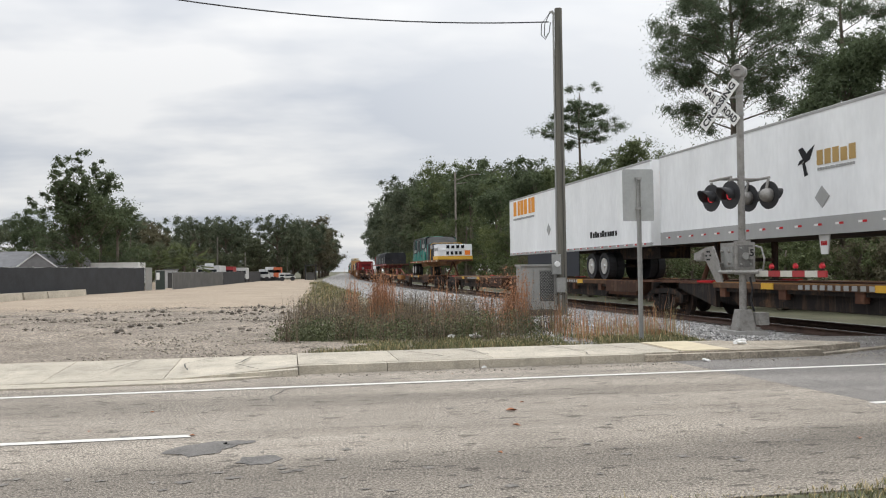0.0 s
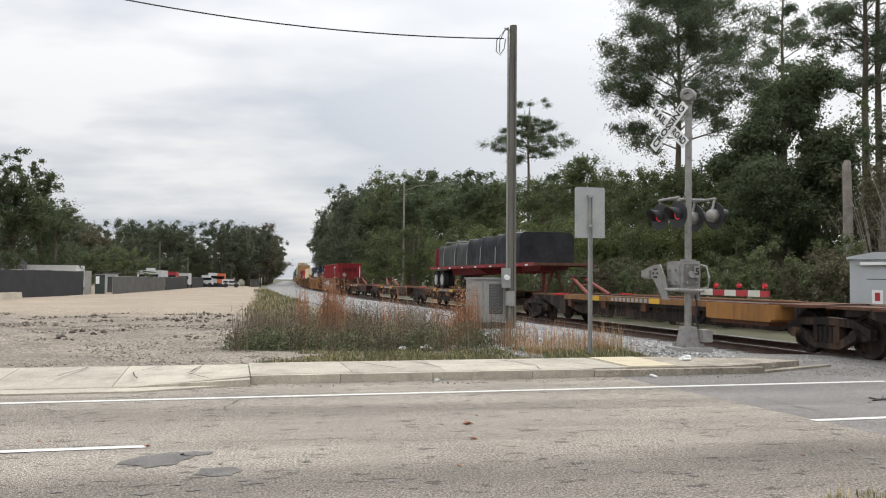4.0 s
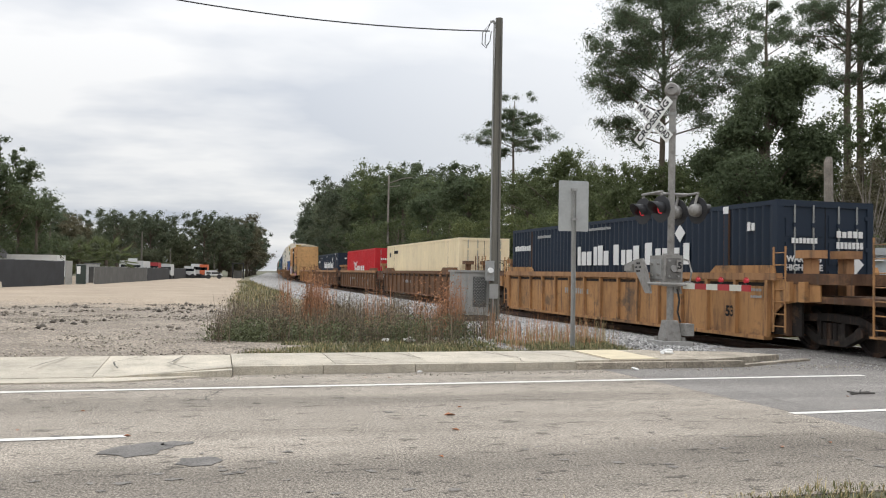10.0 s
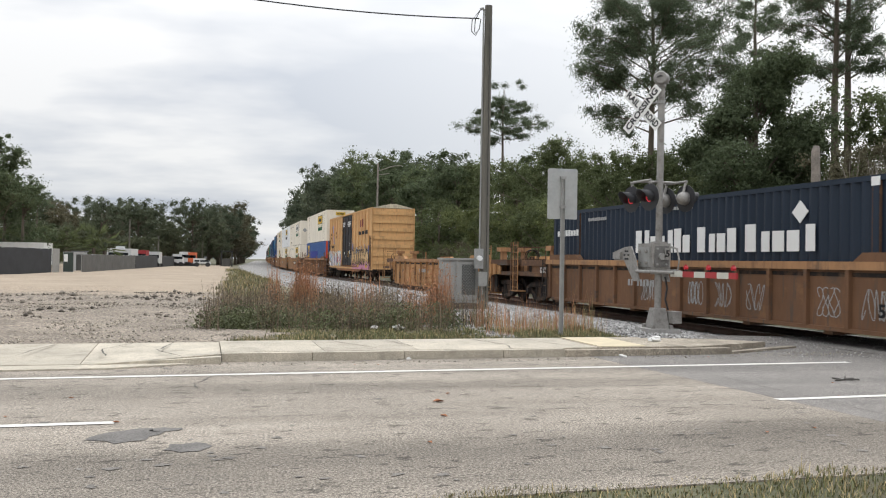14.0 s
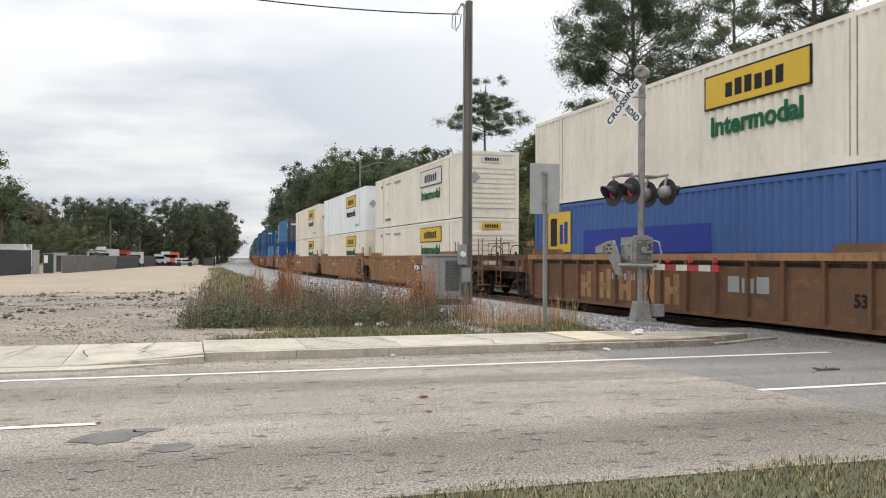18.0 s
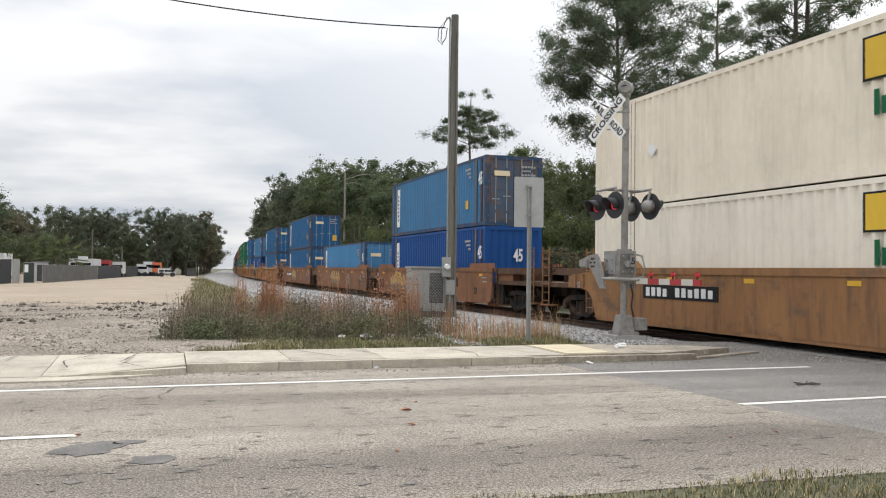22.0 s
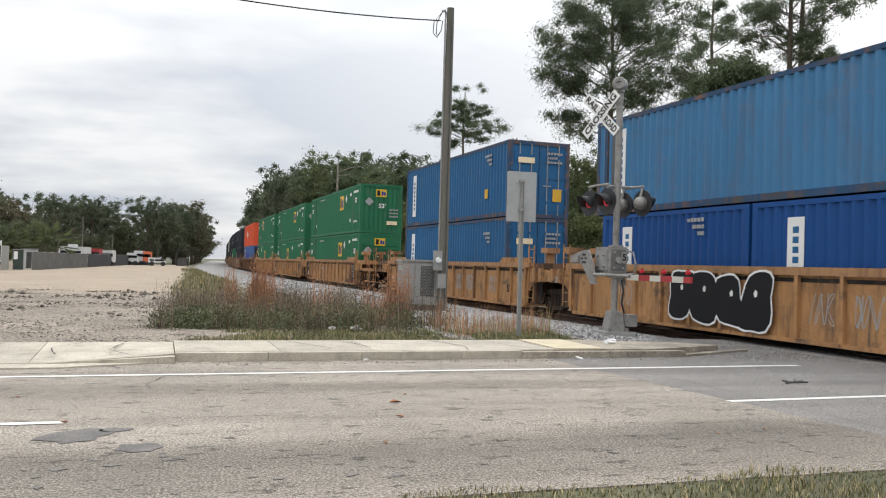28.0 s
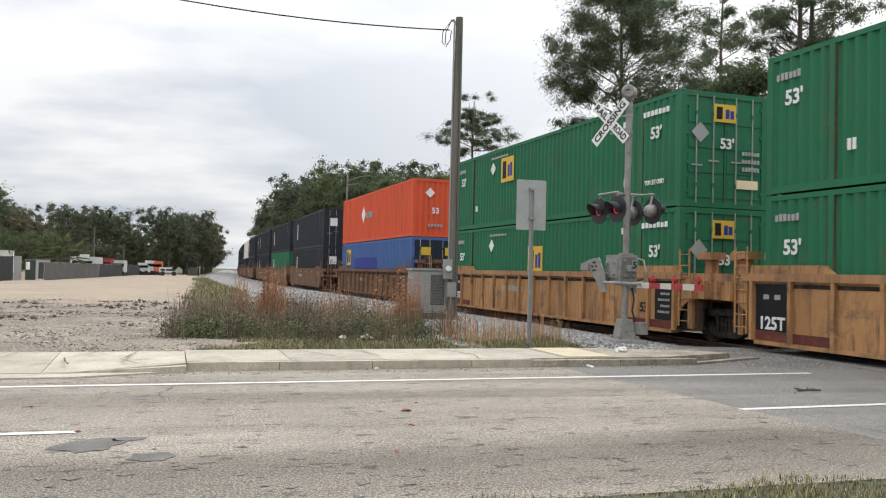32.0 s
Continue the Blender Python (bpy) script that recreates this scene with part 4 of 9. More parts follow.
for z in (4.72, 5.10):
    pipe("clamp", [(-0.30, 0.27, z), (-0.04, 0.06, z)], 0.02, M_GALV, sig, 6)
    bm = bmesh.new()
    tube(bm, [(0.025, 0, z - 0.03), (0.025, 0, z + 0.03)], 0.092, 14)
    part("band", bm, M_GALV, sig)

# lamps: a pair each way on short cross arms, turned a little off the road's line
HEAD = Matrix.Rotation(radians(5), 4, "Z")
bm = bmesh.new()
tube(bm, [(-0.46, -0.42, 3.33), (-0.46, 0.42, 3.33)], 0.028, 8)
tube(bm, [(0.42, -0.42, 3.33), (0.42, 0.42, 3.33)], 0.028, 8)
tube(bm, [(-0.48, 0, 3.33), (0.44, 0, 3.33)], 0.032, 8)
bm.transform(HEAD)
part("cross_arm", bm, M_SILVER, sig)
for sx, x0 in ((-1, -0.46), (1, 0.42)):
    for k, y in enumerate((-0.38, 0.38)):
        c = Vector((x0, y, 2.96))
        bm = bmesh.new()
        tube(bm, [c, c + Vector((sx * 0.012, 0, 0))], 0.295, 24)
        lamp = part("lamp_background", bm, M_BLACKP, sig, "round black lamp background")
        lamp.matrix_local = Matrix.Translation(HEAD @ c) @ Matrix.Rotation(radians(14), 4, "Z") @ Matrix.Translation(-c)
        bm = bmesh.new()
        tube(bm, [c - Vector((sx * 0.20, 0, 0)), c - Vector((sx * 0.13, 0, 0)), c], [0.07, 0.13, 0.155], 16)
        part("housing", bm, M_SILVER if sx > 0 else M_BLACKP, lamp, smooth=True)
        bm = bmesh.new()
        tube(bm, [c + Vector((sx * 0.015, 0, 0)), c + Vector((sx * 0.035, 0, 0))], [0.105, 0.085], 20)
        part("lens", bm, M_LENS if sx < 0 else M_LENSOFF, lamp, "red glass lens")
        # long hood over the lens, open below
        vs, fs = [], []
        for i in range(15):
            a = radians(-35 + 250 * i / 14)
            ln = 0.32 * (0.35 + 0.65 * max(0.0, math.sin(a) * 0.5 + 0.5))
            for d in (0.012, ln):
                vs.append(c + Vector((sx * d, 0.155 * math.cos(a), 0.155 * math.sin(a))))
            for d in (0.012, ln):
                vs.append(c + Vector((sx * d, 0.148 * math.cos(a), 0.148 * math.sin(a))))
        for i in range(14):
            a = 4 * i
            fs += [(a, a + 4, a + 5, a + 1), (a + 2, a + 3, a + 7, a + 6), (a + 1, a + 5, a + 7, a + 3)]
        part("hood", soup("hood", vs, fs, M_BLACKP), M_BLACKP, lamp)
        pipe("hanger", [c + Vector((-sx * 0.06, 0, 0.12)), c + Vector((0, 0, 0.33))], 0.03, M_SILVER, lamp, 8)

# gate machine, counterweights and lowered arm (towards the road)
gate = box_part("gate_machine", (-0.24, 0.19, -0.20, 0.50, 1.40, 1.98), M_SILVER, sig, "grey gate machine housing", bevel=0.03)
box_part("cover", (-0.27, -0.24, -0.12, 0.42, 1.46, 1.90), M_GALV, gate, bevel=0.01)
for y, z in ((0.0, 1.80), (0.0, 1.55), (0.32, 1.80), (0.32, 1.55)):
    pipe("bolt", [(-0.27, y, z), (-0.32, y, z)], 0.035, M_SILVER, gate, 10)
box_part("door", (-0.19, 0.14, -0.218, -0.2, 1.46, 1.92), mat("machine_door_grey", (0.17, 0.165, 0.155), 0.6, 0.2, var=0.25, scale=5), gate, bevel=0.008)
for x, z in ((-0.13, 1.86), (0.08, 1.86), (-0.13, 1.52), (0.08, 1.52)):
    pipe("bolt", [(x, -0.218, z), (x, -0.245, z)], 0.022, M_GALV, gate, 8)
pipe("shaft_cap", [(-0.03, -0.218, 1.69), (-0.03, -0.27, 1.69)], 0.075, M_GALV, gate, 14)
box_part("clamp", (-0.12, 0.14, -0.12, 0.12, 1.92, 2.02), M_SILVER, gate, bevel=0.01)
box_part("clamp", (-0.12, 0.14, -0.12, 0.12, 1.30, 1.40), M_SILVER, gate, bevel=0.01)
for x in (-0.42, 0.30):
    bm = bmesh.new()
    p = [(0.08, 1.14), (0.36, 1.14), (0.86, 1.60), (1.40, 1.60), (1.40, 1.80), (0.84, 1.90), (0.50, 1.92), (0.26, 1.6)]
    a = [bm.verts.new((x, y, z)) for y, z in p]
    b = [bm.verts.new((x + 0.035, y, z)) for y, z in p]
    bm.faces.new(a)
    bm.faces.new(b[::-1])
    for i in range(len(p)):
        j = (i + 1) % len(p)
        bm.faces.new((a[i], a[j], b[j], b[i]))
    part("counterweight_arm", bm, M_SILVER, sig)
box_part("counterweight", (-0.47, -0.38, 0.95, 1.38, 1.63, 1.79), M_SILVER, sig, bevel=0.015)
for i in range(6):
    a = i * math.pi / 3
    pipe("bolt", [(-0.42, 0.70 + 0.1 * math.cos(a), 1.72 + 0.1 * math.sin(a)), (-0.45, 0.70 + 0.1 * math.cos(a), 1.72 + 0.1 * math.sin(a))], 0.022, M_BLACKP, sig, 6)
bm = bmesh.new()
tube(bm, [(-0.42, 0.2, 1.36), (-0.42, -0.42, 1.36), (0.0, -0.6, 1.35), (0.32, -0.42, 1.36), (0.32, 0.2, 1.36)], 0.035, 8)
tube(bm, [(0.18, -0.15, 1.38), (0.18, -0.55, 1.40), (0.18, -0.62, 1.62), (0.18, -0.5, 1.86), (0.18, -0.25, 1.9)], 0.022, 8)
part("arm_bracket", bm, M_SILVER, sig)
decal_plate = box_part("number_plate", (0.02, 0.16, -0.27, -0.26, 1.62, 1.88), M_SILVER, sig)
text_part("lettering", "5", 0.2, Matrix.Translation((0.09, -0.272, 1.75)) @ Matrix(((1, 0, 0, 0), (0, 0, -1, 0), (0, 1, 0, 0), (0, 0, 0, 1))), M_BLACKP, decal_plate, None, 0.002)
arm_y = [-0.42, -0.95, -1.42, -1.86, -2.3, -2.72, -2.98]
for i, (a, b) in enumerate(zip(arm_y, arm_y[1:])):
    box_part("gate_arm_section", (0.10 - 0.02, 0.10 + 0.02, b, a, 1.26, 1.38), M_ARMRED if i % 2 else M_ARMW, sig)
for y in (-1.05, -1.95, -2.85):
    lm = pipe("gate_lamp", [(0.10, y, 1.38), (0.10, y, 1.43)], 0.02, M_BLACKP, sig, 8, "small red gate lamp")
    pipe("lens", [(0.065, y, 1.46), (0.135, y, 1.46)], 0.042, M_LENSG, lm, 12)
    pipe("cap", [(0.10, y, 1.49), (0.10, y, 1.525)], 0.03, M_ARMRED, lm, 10)
pipe("cable", [(0.12, -0.1, 1.25), (0.16, -0.12, 1.0), (0.13, -0.1, 0.75), (0.2, -0.1, 0.52)], 0.02, M_BLACKP, sig, 6)

# ---- road sign seen from behind ----
sg = thing("road_sign", "back of a grey metal road sign on a channel post", "road sign", Matrix.Translation((5.78, 15.63, 0)))
bm = bmesh.new()
pr = [(-0.30, 2.38), (0.30, 2.38), (0.31, 2.40), (0.31, 3.35), (0.29, 3.38), (-0.29, 3.38), (-0.31, 3.35), (-0.31, 2.40)]
a = [bm.verts.new((x, 0.035, z)) for x, z in pr]
b = [bm.verts.new((x, 0.041, z)) for x, z in pr]
bm.faces.new(a)
bm.faces.new(b[::-1])
for i in range(8):
    bm.faces.new((a[i], a[(i + 1) % 8], b[(i + 1) % 8], b[i]))
part("panel", bm, M_SIGNBACK, sg)
bm = bmesh.new()
pr = [(-0.040, -0.012), (-0.030, -0.012), (-0.030, 0.022), (0.030, 0.022), (0.030, -0.012), (0.040, -0.012), (0.040, 0.034), (-0.040, 0.034)]
a = [bm.verts.new((x, y, 0.0)) for x, y in pr]
b = [bm.verts.new((x, y, 3.2)) for x, y in pr]
bm.faces.new(a[::-1])
bm.faces.new(b)
for i in range(8):
    bm.faces.new((a[i], a[(i + 1) % 8], b[(i + 1) % 8], b[i]))
part("post", bm, M_GALV, sg)
for z in (2.62, 3.2):
    box_part("bolt", (-0.06, 0.06, -0.02, 0.034, z - 0.025, z + 0.025), M_GALV, sg)

# ---- wooden pole, meter, cabinet and wire ----
M_POLE = mat("pole_weathered_wood", (0.165, 0.155, 0.13), 0.95, var=0.3, scale=2, fine=30, bump=0.7, stretch=(1, 1, 0.08), dirt=(0.10, 0.10, 0.075), dirt_amount=0.3)
M_CAB = mat("cabinet_grey", (0.31, 0.305, 0.285), 0.6, var=0.14, scale=2, fine=30, dirt=(0.26, 0.25, 0.23), dirt_amount=0.25)
M_CABD = mat("vent_mesh_dark", (0.05, 0.05, 0.048), 0.7, var=0.2)
pl = thing("utility_pole", "weathered wooden service pole with conduit and meter box", "utility pole", Matrix.Translation((6.8, 25.4, 0)))
pipe("pole", [(0.0, 0, -0.3), (0.0, 0, 5), (0.02, 0, 9.6)], [0.155, 0.14, 0.115], M_POLE, pl, 14)
pipe("conduit", [(-0.16, -0.03, 1.8), (-0.15, -0.03, 9.2), (-0.14, -0.03, 9.42)], 0.028, M_GALV, pl, 8)
pipe("weatherhead", [(-0.14, -0.03, 9.42), (-0.17, -0.03, 9.5), (-0.26, -0.03, 9.46)], 0.045, M_GALV, pl, 8)
box_part("meter_box", (-0.34, -0.08, -0.22, -0.06, 1.30, 1.92), M_GALV, pl, bevel=0.02)
pipe("meter", [(-0.21, -0.22, 1.62), (-0.21, -0.32, 1.62)], [0.09, 0.08], M_SIGNW, pl, 14)
box_part("switch_box", (-0.22, 0.04, -0.26, -0.1, 0.75, 1.2), M_CAB, pl, bevel=0.015)
pipe("conduit", [(-0.1, -0.17, 0.2), (-0.1, -0.17, 0.75)], 0.03, M_GALV, pl, 8)
pipe("ground_wire", [(0.03, -0.16, 0.1), (0.03, -0.15, 9.0)], 0.008, M_BLACKP, pl, 5)
for k, dx in enumerate((-0.52, -0.42)):
    pipe("drip_loop", [(-0.26, -0.03, 9.44), (dx, -0.03, 9.1), (dx - 0.02, -0.03, 8.75), (-0.4, -0.03, 8.62 + 0.06 * k), (-0.28, -0.03, 8.85), (-0.24, -0.03, 9.16)], 0.014, M_BLACKP, pl, 6)
cab = thing("equipment_cabinet", "grey metal equipment cabinet with perforated door", "cabinet", Matrix.Translation((6.05, 25.85, 0)))
box_part("body", (-0.52, 0.60, -0.35, 0.4, 0.22, 1.56), M_CAB, cab, bevel=0.015)
box_part("roof", (-0.56, 0.64, -0.40, 0.45, 1.56, 1.62), M_CAB, cab, bevel=0.015)
box_part("left_door", (-0.50, -0.16, -0.372, -0.352, 0.30, 1.50), M_CAB, cab, bevel=0.008)
door = box_part("right_door", (-0.12, 0.58, -0.372, -0.352, 0.30, 1.50), M_CAB, cab, bevel=0.008)
box_part("vent", (0.06, 0.50, -0.380, -0.374, 0.48, 1.42), M_CABD, door)
bm = bmesh.new()
for i in range(9):
    for j in range(19):
        x, z = 0.085 + i * 0.049 + (0.0245 if j % 2 else 0), 0.51 + j * 0.048
        box_bm(bm, x - 0.008, x + 0.008, -0.386, -0.381, z, z + 0.034)
part("vent_bars", bm, M_CAB, door)
box_part("handle", (-0.06, -0.02, -0.40, -0.374, 0.85, 1.05), M_GALV, door)
box_part("skid", (-0.56, 0.64, -0.36, -0.26, -0.05, 0.2), M_TIE, cab)
box_part("skid", (-0.56, 0.64, 0.3, 0.4, -0.05, 0.2), M_TIE, cab)
wire = thing("overhead_wire", "thin black twisted service wire", "cable")
pts = []
for i in range(40):
    f = i / 39
    x = 6.5 - 34.0 * f
    pts.append((x, 25.35 - 2.5 * f, 9.16 - 0.075 * (6.5 - x) + 0.0082 * (6.5 - x) ** 2))
pipe("wire", pts, 0.02, M_BLACKP, wire, 6)
end = pts[-1]
p2 = thing("utility_pole", "weathered wooden pole that carries the service wire", "utility pole", Matrix.Translation((end[0] - 0.1, end[1], 0)))
pipe("pole", [(0, 0, -0.3), (0, 0, end[2] + 0.6)], [0.18, 0.13], M_POLE, p2, 12)

# ---- relay house beyond the rails ----
M_SHED = mat("relay_house_grey", (0.44, 0.46, 0.47), 0.55, 0.1, var=0.08, scale=1.5, fine=20, dirt=(0.3, 0.3, 0.3), dirt_amount=0.2)
rh = thing("relay_house", "grey metal railway equipment hut with a shallow roof", "hut", Matrix.Translation((15.4, 21.0, 0)) @ Matrix.Rotation(radians(-37), 4, "Z"))
box_part("body", (0, 2.6, 0, 2.2, -0.2, 2.2), M_SHED, rh, bevel=0.015)
bm = bmesh.new()
hexa(bm, [(-0.08, -0.1, 2.2), (2.68, -0.1, 2.2), (2.68, 2.3, 2.2), (-0.08, 2.3, 2.2)], [(-0.08, -0.1, 2.26), (2.68, -0.1, 2.26), (2.68, 2.3, 2.26), (-0.08, 2.3, 2.26)])
hexa(bm, [(-0.08, -0.1, 2.26), (2.68, -0.1, 2.26), (2.68, 2.3, 2.26), (-0.08, 2.3, 2.26)], [(0.6, -0.1, 2.40), (2.0, -0.1, 2.40), (2.0, 2.3, 2.40), (0.6, 2.3, 2.40)])
part("roof", bm, M_SHED, rh)
dr = box_part("door", (0.38, 1.22, -0.03, 0.0, 0.1, 2.0), M_SHED, rh, bevel=0.008)
box_part("door_hood", (0.26, 1.36, -0.12, -0.005, 2.04, 2.12), M_SIGNW, rh)
box_part("handle", (1.06, 1.16, -0.07, -0.031, 1.55, 1.6), M_GALV, dr)
box_part("notice", (0.55, 0.82, -0.04, -0.031, 0.95, 1.35), M_SIGNW, dr)
box_part("notice_mark", (0.62, 0.75, -0.045, -0.041, 1.05, 1.28), M_ARMRED, dr)
box_part("seam", (0.42, 1.18, -0.036, -0.031, 1.64, 1.66), M_BLACKP, dr)
pipe("vent_cap", [(1.62, -0.05, 1.85), (1.62, 0.0, 1.85)], 0.07, M_SIGNW, rh, 12)
pipe("antenna", [(1.9, -0.03, 1.7), (1.9, -0.03, 3.6)], 0.012, M_BLACKP, rh, 6)

# ---- weeds, grass and loose stones ----
M_DRY = mat("dry_stalks", (0.20, 0.155, 0.095), 0.9, var=0.3, scale=0.8, fine=8, bump=0, island=0.4)
M_STALK = mat("weed_stalk_dark", (0.15, 0.115, 0.08), 0.9, var=0.3, scale=0.8, fine=8, bump=0, island=0.5)
M_RED = mat("broom_sedge_russet", (0.40, 0.20, 0.105), 0.9, var=0.25, scale=0.8, fine=8, bump=0, island=0.35)
M_WEED = mat("weed_green", (0.115, 0.13, 0.06), 0.85, var=0.3, scale=0.8, fine=8, bump=0, island=0.45)
M_BLADE = mat("grass_blade", (0.125, 0.13, 0.055), 0.85, var=0.3, scale=0.9, fine=8, bump=0, island=0.5)
M_STRAW = mat("grass_straw", (0.34, 0.27, 0.14), 0.9, var=0.25, scale=0.9, fine=8, bump=0, island=0.4)
nr = np.random.default_rng(3)


def blades(name, xy, h, w, lean, material, label, category, z=0.0):
    """Upright tapering blades or stalks, each bent once."""
    n = len(xy)
    a = nr.uniform(0, 2 * np.pi, n)
    hh = h * nr.uniform(0.45, 1.25, n) * np.array([0.75 + 0.7 * noise.noise(Vector((x * 0.9, y * 0.9, 11))) for x, y in xy]).clip(0.35, 1.3)
    d = np.stack([np.cos(a), np.sin(a), 0 * a], 1)
    s = np.stack([-np.sin(a), np.cos(a), 0 * a], 1) * (w * nr.uniform(0.6, 1.4, n))[:, None]
    p = np.concatenate([xy, np.full((n, 1), z)], 1)
    ln = (lean * nr.uniform(0, 1, n) * hh)[:, None]
    mid = p + d * ln * 0.35 + np.stack([0 * a, 0 * a, hh * 0.6], 1)
    tip = p + d * ln + np.stack([0 * a, 0 * a, hh], 1)
    v = np.stack([p - s, p + s, mid + s * 0.7, mid - s * 0.7, tip + s * 0.15, tip - s * 0.15], 1).reshape(-1, 3)
    k = np.arange(n)[:, None] * 6
    f = np.concatenate([k + [0, 1, 2, 3], k + [3, 2, 4, 5]])
    return tagged(new(name, soup(name, v, f, material)), label, category, "", "stuff")


def leafy(name, xy, h, spread, per, size, material, label, category):
    n = len(xy) * per
    c = np.repeat(xy, per, 0)
    p = np.concatenate([c + nr.normal(size=(n, 2)) * spread, nr.uniform(0.03, 1, (n, 1)) ** 1.2 * np.repeat(h, per)[:, None]], 1)
    q = nr.normal(size=(n, 3)); q /= np.linalg.norm(q, axis=1)[:, None]
    r = np.cross(q, nr.normal(size=(n, 3))); r /= np.linalg.norm(r, axis=1)[:, None]
    s = size * nr.uniform(0.5, 1.4, (n, 1))
    v = np.stack([p - q * s, p - r * s * 0.4, p + q * s, p + r * s * 0.4], 1).reshape(-1, 3)
    return tagged(new(name, soup(name, v, np.arange(4 * n).reshape(-1, 4), material)), label, category, "", "stuff")


def patch(n, x0, x1, y0, y1, keep):
    xy = np.stack([nr.uniform(x0, x1, n * 3), nr.uniform(y0, y1, n * 3)], 1)
    m = np.array([keep(x, y) for x, y in xy])
    return xy[m][:n]


def bed(x, y):
    """Where the tall weeds stand."""
    left = -1.15 + 0.3 * math.sin(y * 2.0) - 0.03 * (y - 18)
    right = 5.5 - 0.2 * abs(y - 20.5) + 0.3 * math.sin(y * 3)
    front = 17.3 + 0.02 * x + 0.35 * math.sin(x * 1.7)
    if y < front or not left < x < min(right, track_x(y) - (7.5 if y > 20.5 else 5.6)):
        return False
    return noise.noise(Vector((x * 1.1, y * 1.1, 0))) > 0.0


base_xy = patch(3400, -1.8, 6.6, 17.0, 27.0, bed)
blades("dry_weeds", base_xy, 0.95, 0.005, 0.4, M_STALK, "tall dark brown weed stalks beside the lot", "weeds")
blades("dry_weeds", base_xy[::3] + 0.04, 0.8, 0.005, 0.5, M_DRY, "dry tan weed stalks beside the lot", "weeds")
heads = patch(1300, -1.8, 6.5, 17.2, 27, bed)
leafy("dry_weed_heads", heads, nr.uniform(0.45, 0.98, len(heads)), 0.07, 15, 0.02, M_STALK, "dark seed heads on dry weeds", "weeds")
heads = patch(500, -1.8, 6.5, 17.2, 27, bed)
leafy("dry_weed_heads", heads, nr.uniform(0.5, 1.0, len(heads)), 0.07, 12, 0.016, M_STRAW, "pale seed heads on dry weeds", "weeds")
tufts = patch(60, -1.6, 6.4, 17.2, 26.0, bed)
leafy("green_weeds", tufts, nr.uniform(0.15, 0.5, len(tufts)), 0.15, 45, 0.03, M_WEED, "low leafy olive-green weeds", "weeds")
spots = []
for cx, cy, r, n in ((-0.55, 18.0, 0.42, 46), (0.35, 18.4, 0.35, 26), (1.2, 18.0, 0.3, 14), (2.9, 18.1, 0.32, 36), (2.2, 18.3, 0.3, 16), (3.9, 18.4, 0.3, 14)):
    spots.append(np.array([cx, cy]) + nr.normal(size=(n, 2)) * r * 0.7)
spots = np.concatenate(spots)
leafy("green_weeds", spots, nr.uniform(0.25, 0.62, len(spots)), 0.14, 80, 0.032, M_WEED, "bushy green weeds at the front of the bed", "weeds")
cl = []
for cx, cy, r, n in ((1.0, 22.3, 0.24, 330), (1.25, 22.0, 0.3, 120), (0.35, 22.6, 0.2, 90), (4.06, 19.85, 0.36, 330), (4.3, 20.2, 0.3, 120), (2.6, 21.0, 0.4, 60), (3.6, 20.4, 0.25, 60)):
    cl.append(np.array([cx, cy]) + nr.normal(size=(n, 2)) * r * 0.55)
blades("russet_grass", np.concatenate(cl), 1.75, 0.006, 0.2, M_RED, "tall russet broom sedge clumps", "grass")
leafy("russet_grass_heads", np.concatenate(cl)[::2], nr.uniform(0.7, 1.6, len(np.concatenate(cl)[::2])), 0.07, 9, 0.03, M_RED, "feathery russet grass heads", "grass")
# sparse stalks by the ballast near the sign
blades("dry_weeds", patch(500, 4.6, 7.2, 16.2, 19.5, lambda x, y: noise.noise(Vector((x, y, 4))) > -0.1), 0.55, 0.005, 0.4, M_STRAW, "sparse straw-coloured stalks in the ballast", "weeds")
blades("dry_weeds", patch(420, 4.6, 7.0, 16.0, 19.0, lambda x, y: True), 0.8, 0.005, 0.4, M_RED, "sparse russet stalks in the ballast", "weeds")
# mown strip behind the pavement
strip_xy = patch(9000, -0.6, 6.9, 14.6, 17.6, lambda x, y: 14.35 + 0.065 * x < y < 16.6 + 0.1 * x + 0.3 * math.sin(3 * x) and (x > 0.9 + 0.8 * (y - 15.2) - 1.2 or y > 16.6) and noise.noise(Vector((x * 1.2, y * 1.2, 7))) > -0.28)
blades("grass_strip", strip_xy, 0.12, 0.006, 0.8, M_BLADE, "short green grass strip behind the pavement", "grass", 0.05)
blades("grass_strip", strip_xy[::3] + 0.05, 0.12, 0.006, 0.9, M_STRAW, "straw-coloured dead grass in the strip", "grass", 0.05)
# long grass further up, between lot and ballast
far_xy = patch(9000, -8, 6, 26, 110, lambda x, y: -1.25 - 0.035 * (y - 18) + 0.4 * noise.noise(Vector((0, y * 0.5, 1))) < x < track_x(y) - 7.9 and noise.noise(Vector((x * 0.5, y * 0.3, 5))) > -0.15)
blades("long_grass", far_xy, 0.26, 0.016, 0.6, M_BLADE, "long green-brown grass along the track", "grass")
blades("long_grass", far_xy[::2] + 0.1, 0.32, 0.013, 0.6, M_STRAW, "dry long grass along the track", "grass")
# verge at the camera's side of the road
verge = patch(17000, 0.2, 9.5, 3.6, 5.9, lambda x, y: (y - 0.065 * x) / 1.002 < 5.16 + 0.05 * math.sin(5 * x) - 0.25 * max(0, 1 - x))
blades("verge_grass", verge, 0.05, 0.004, 0.9, M_BLADE, "short verge grass at the road's edge", "grass", -0.012)
blades("verge_grass", verge[::2] + 0.02, 0.065, 0.004, 1.1, M_STRAW, "dead straw in the verge grass", "grass", -0.012)
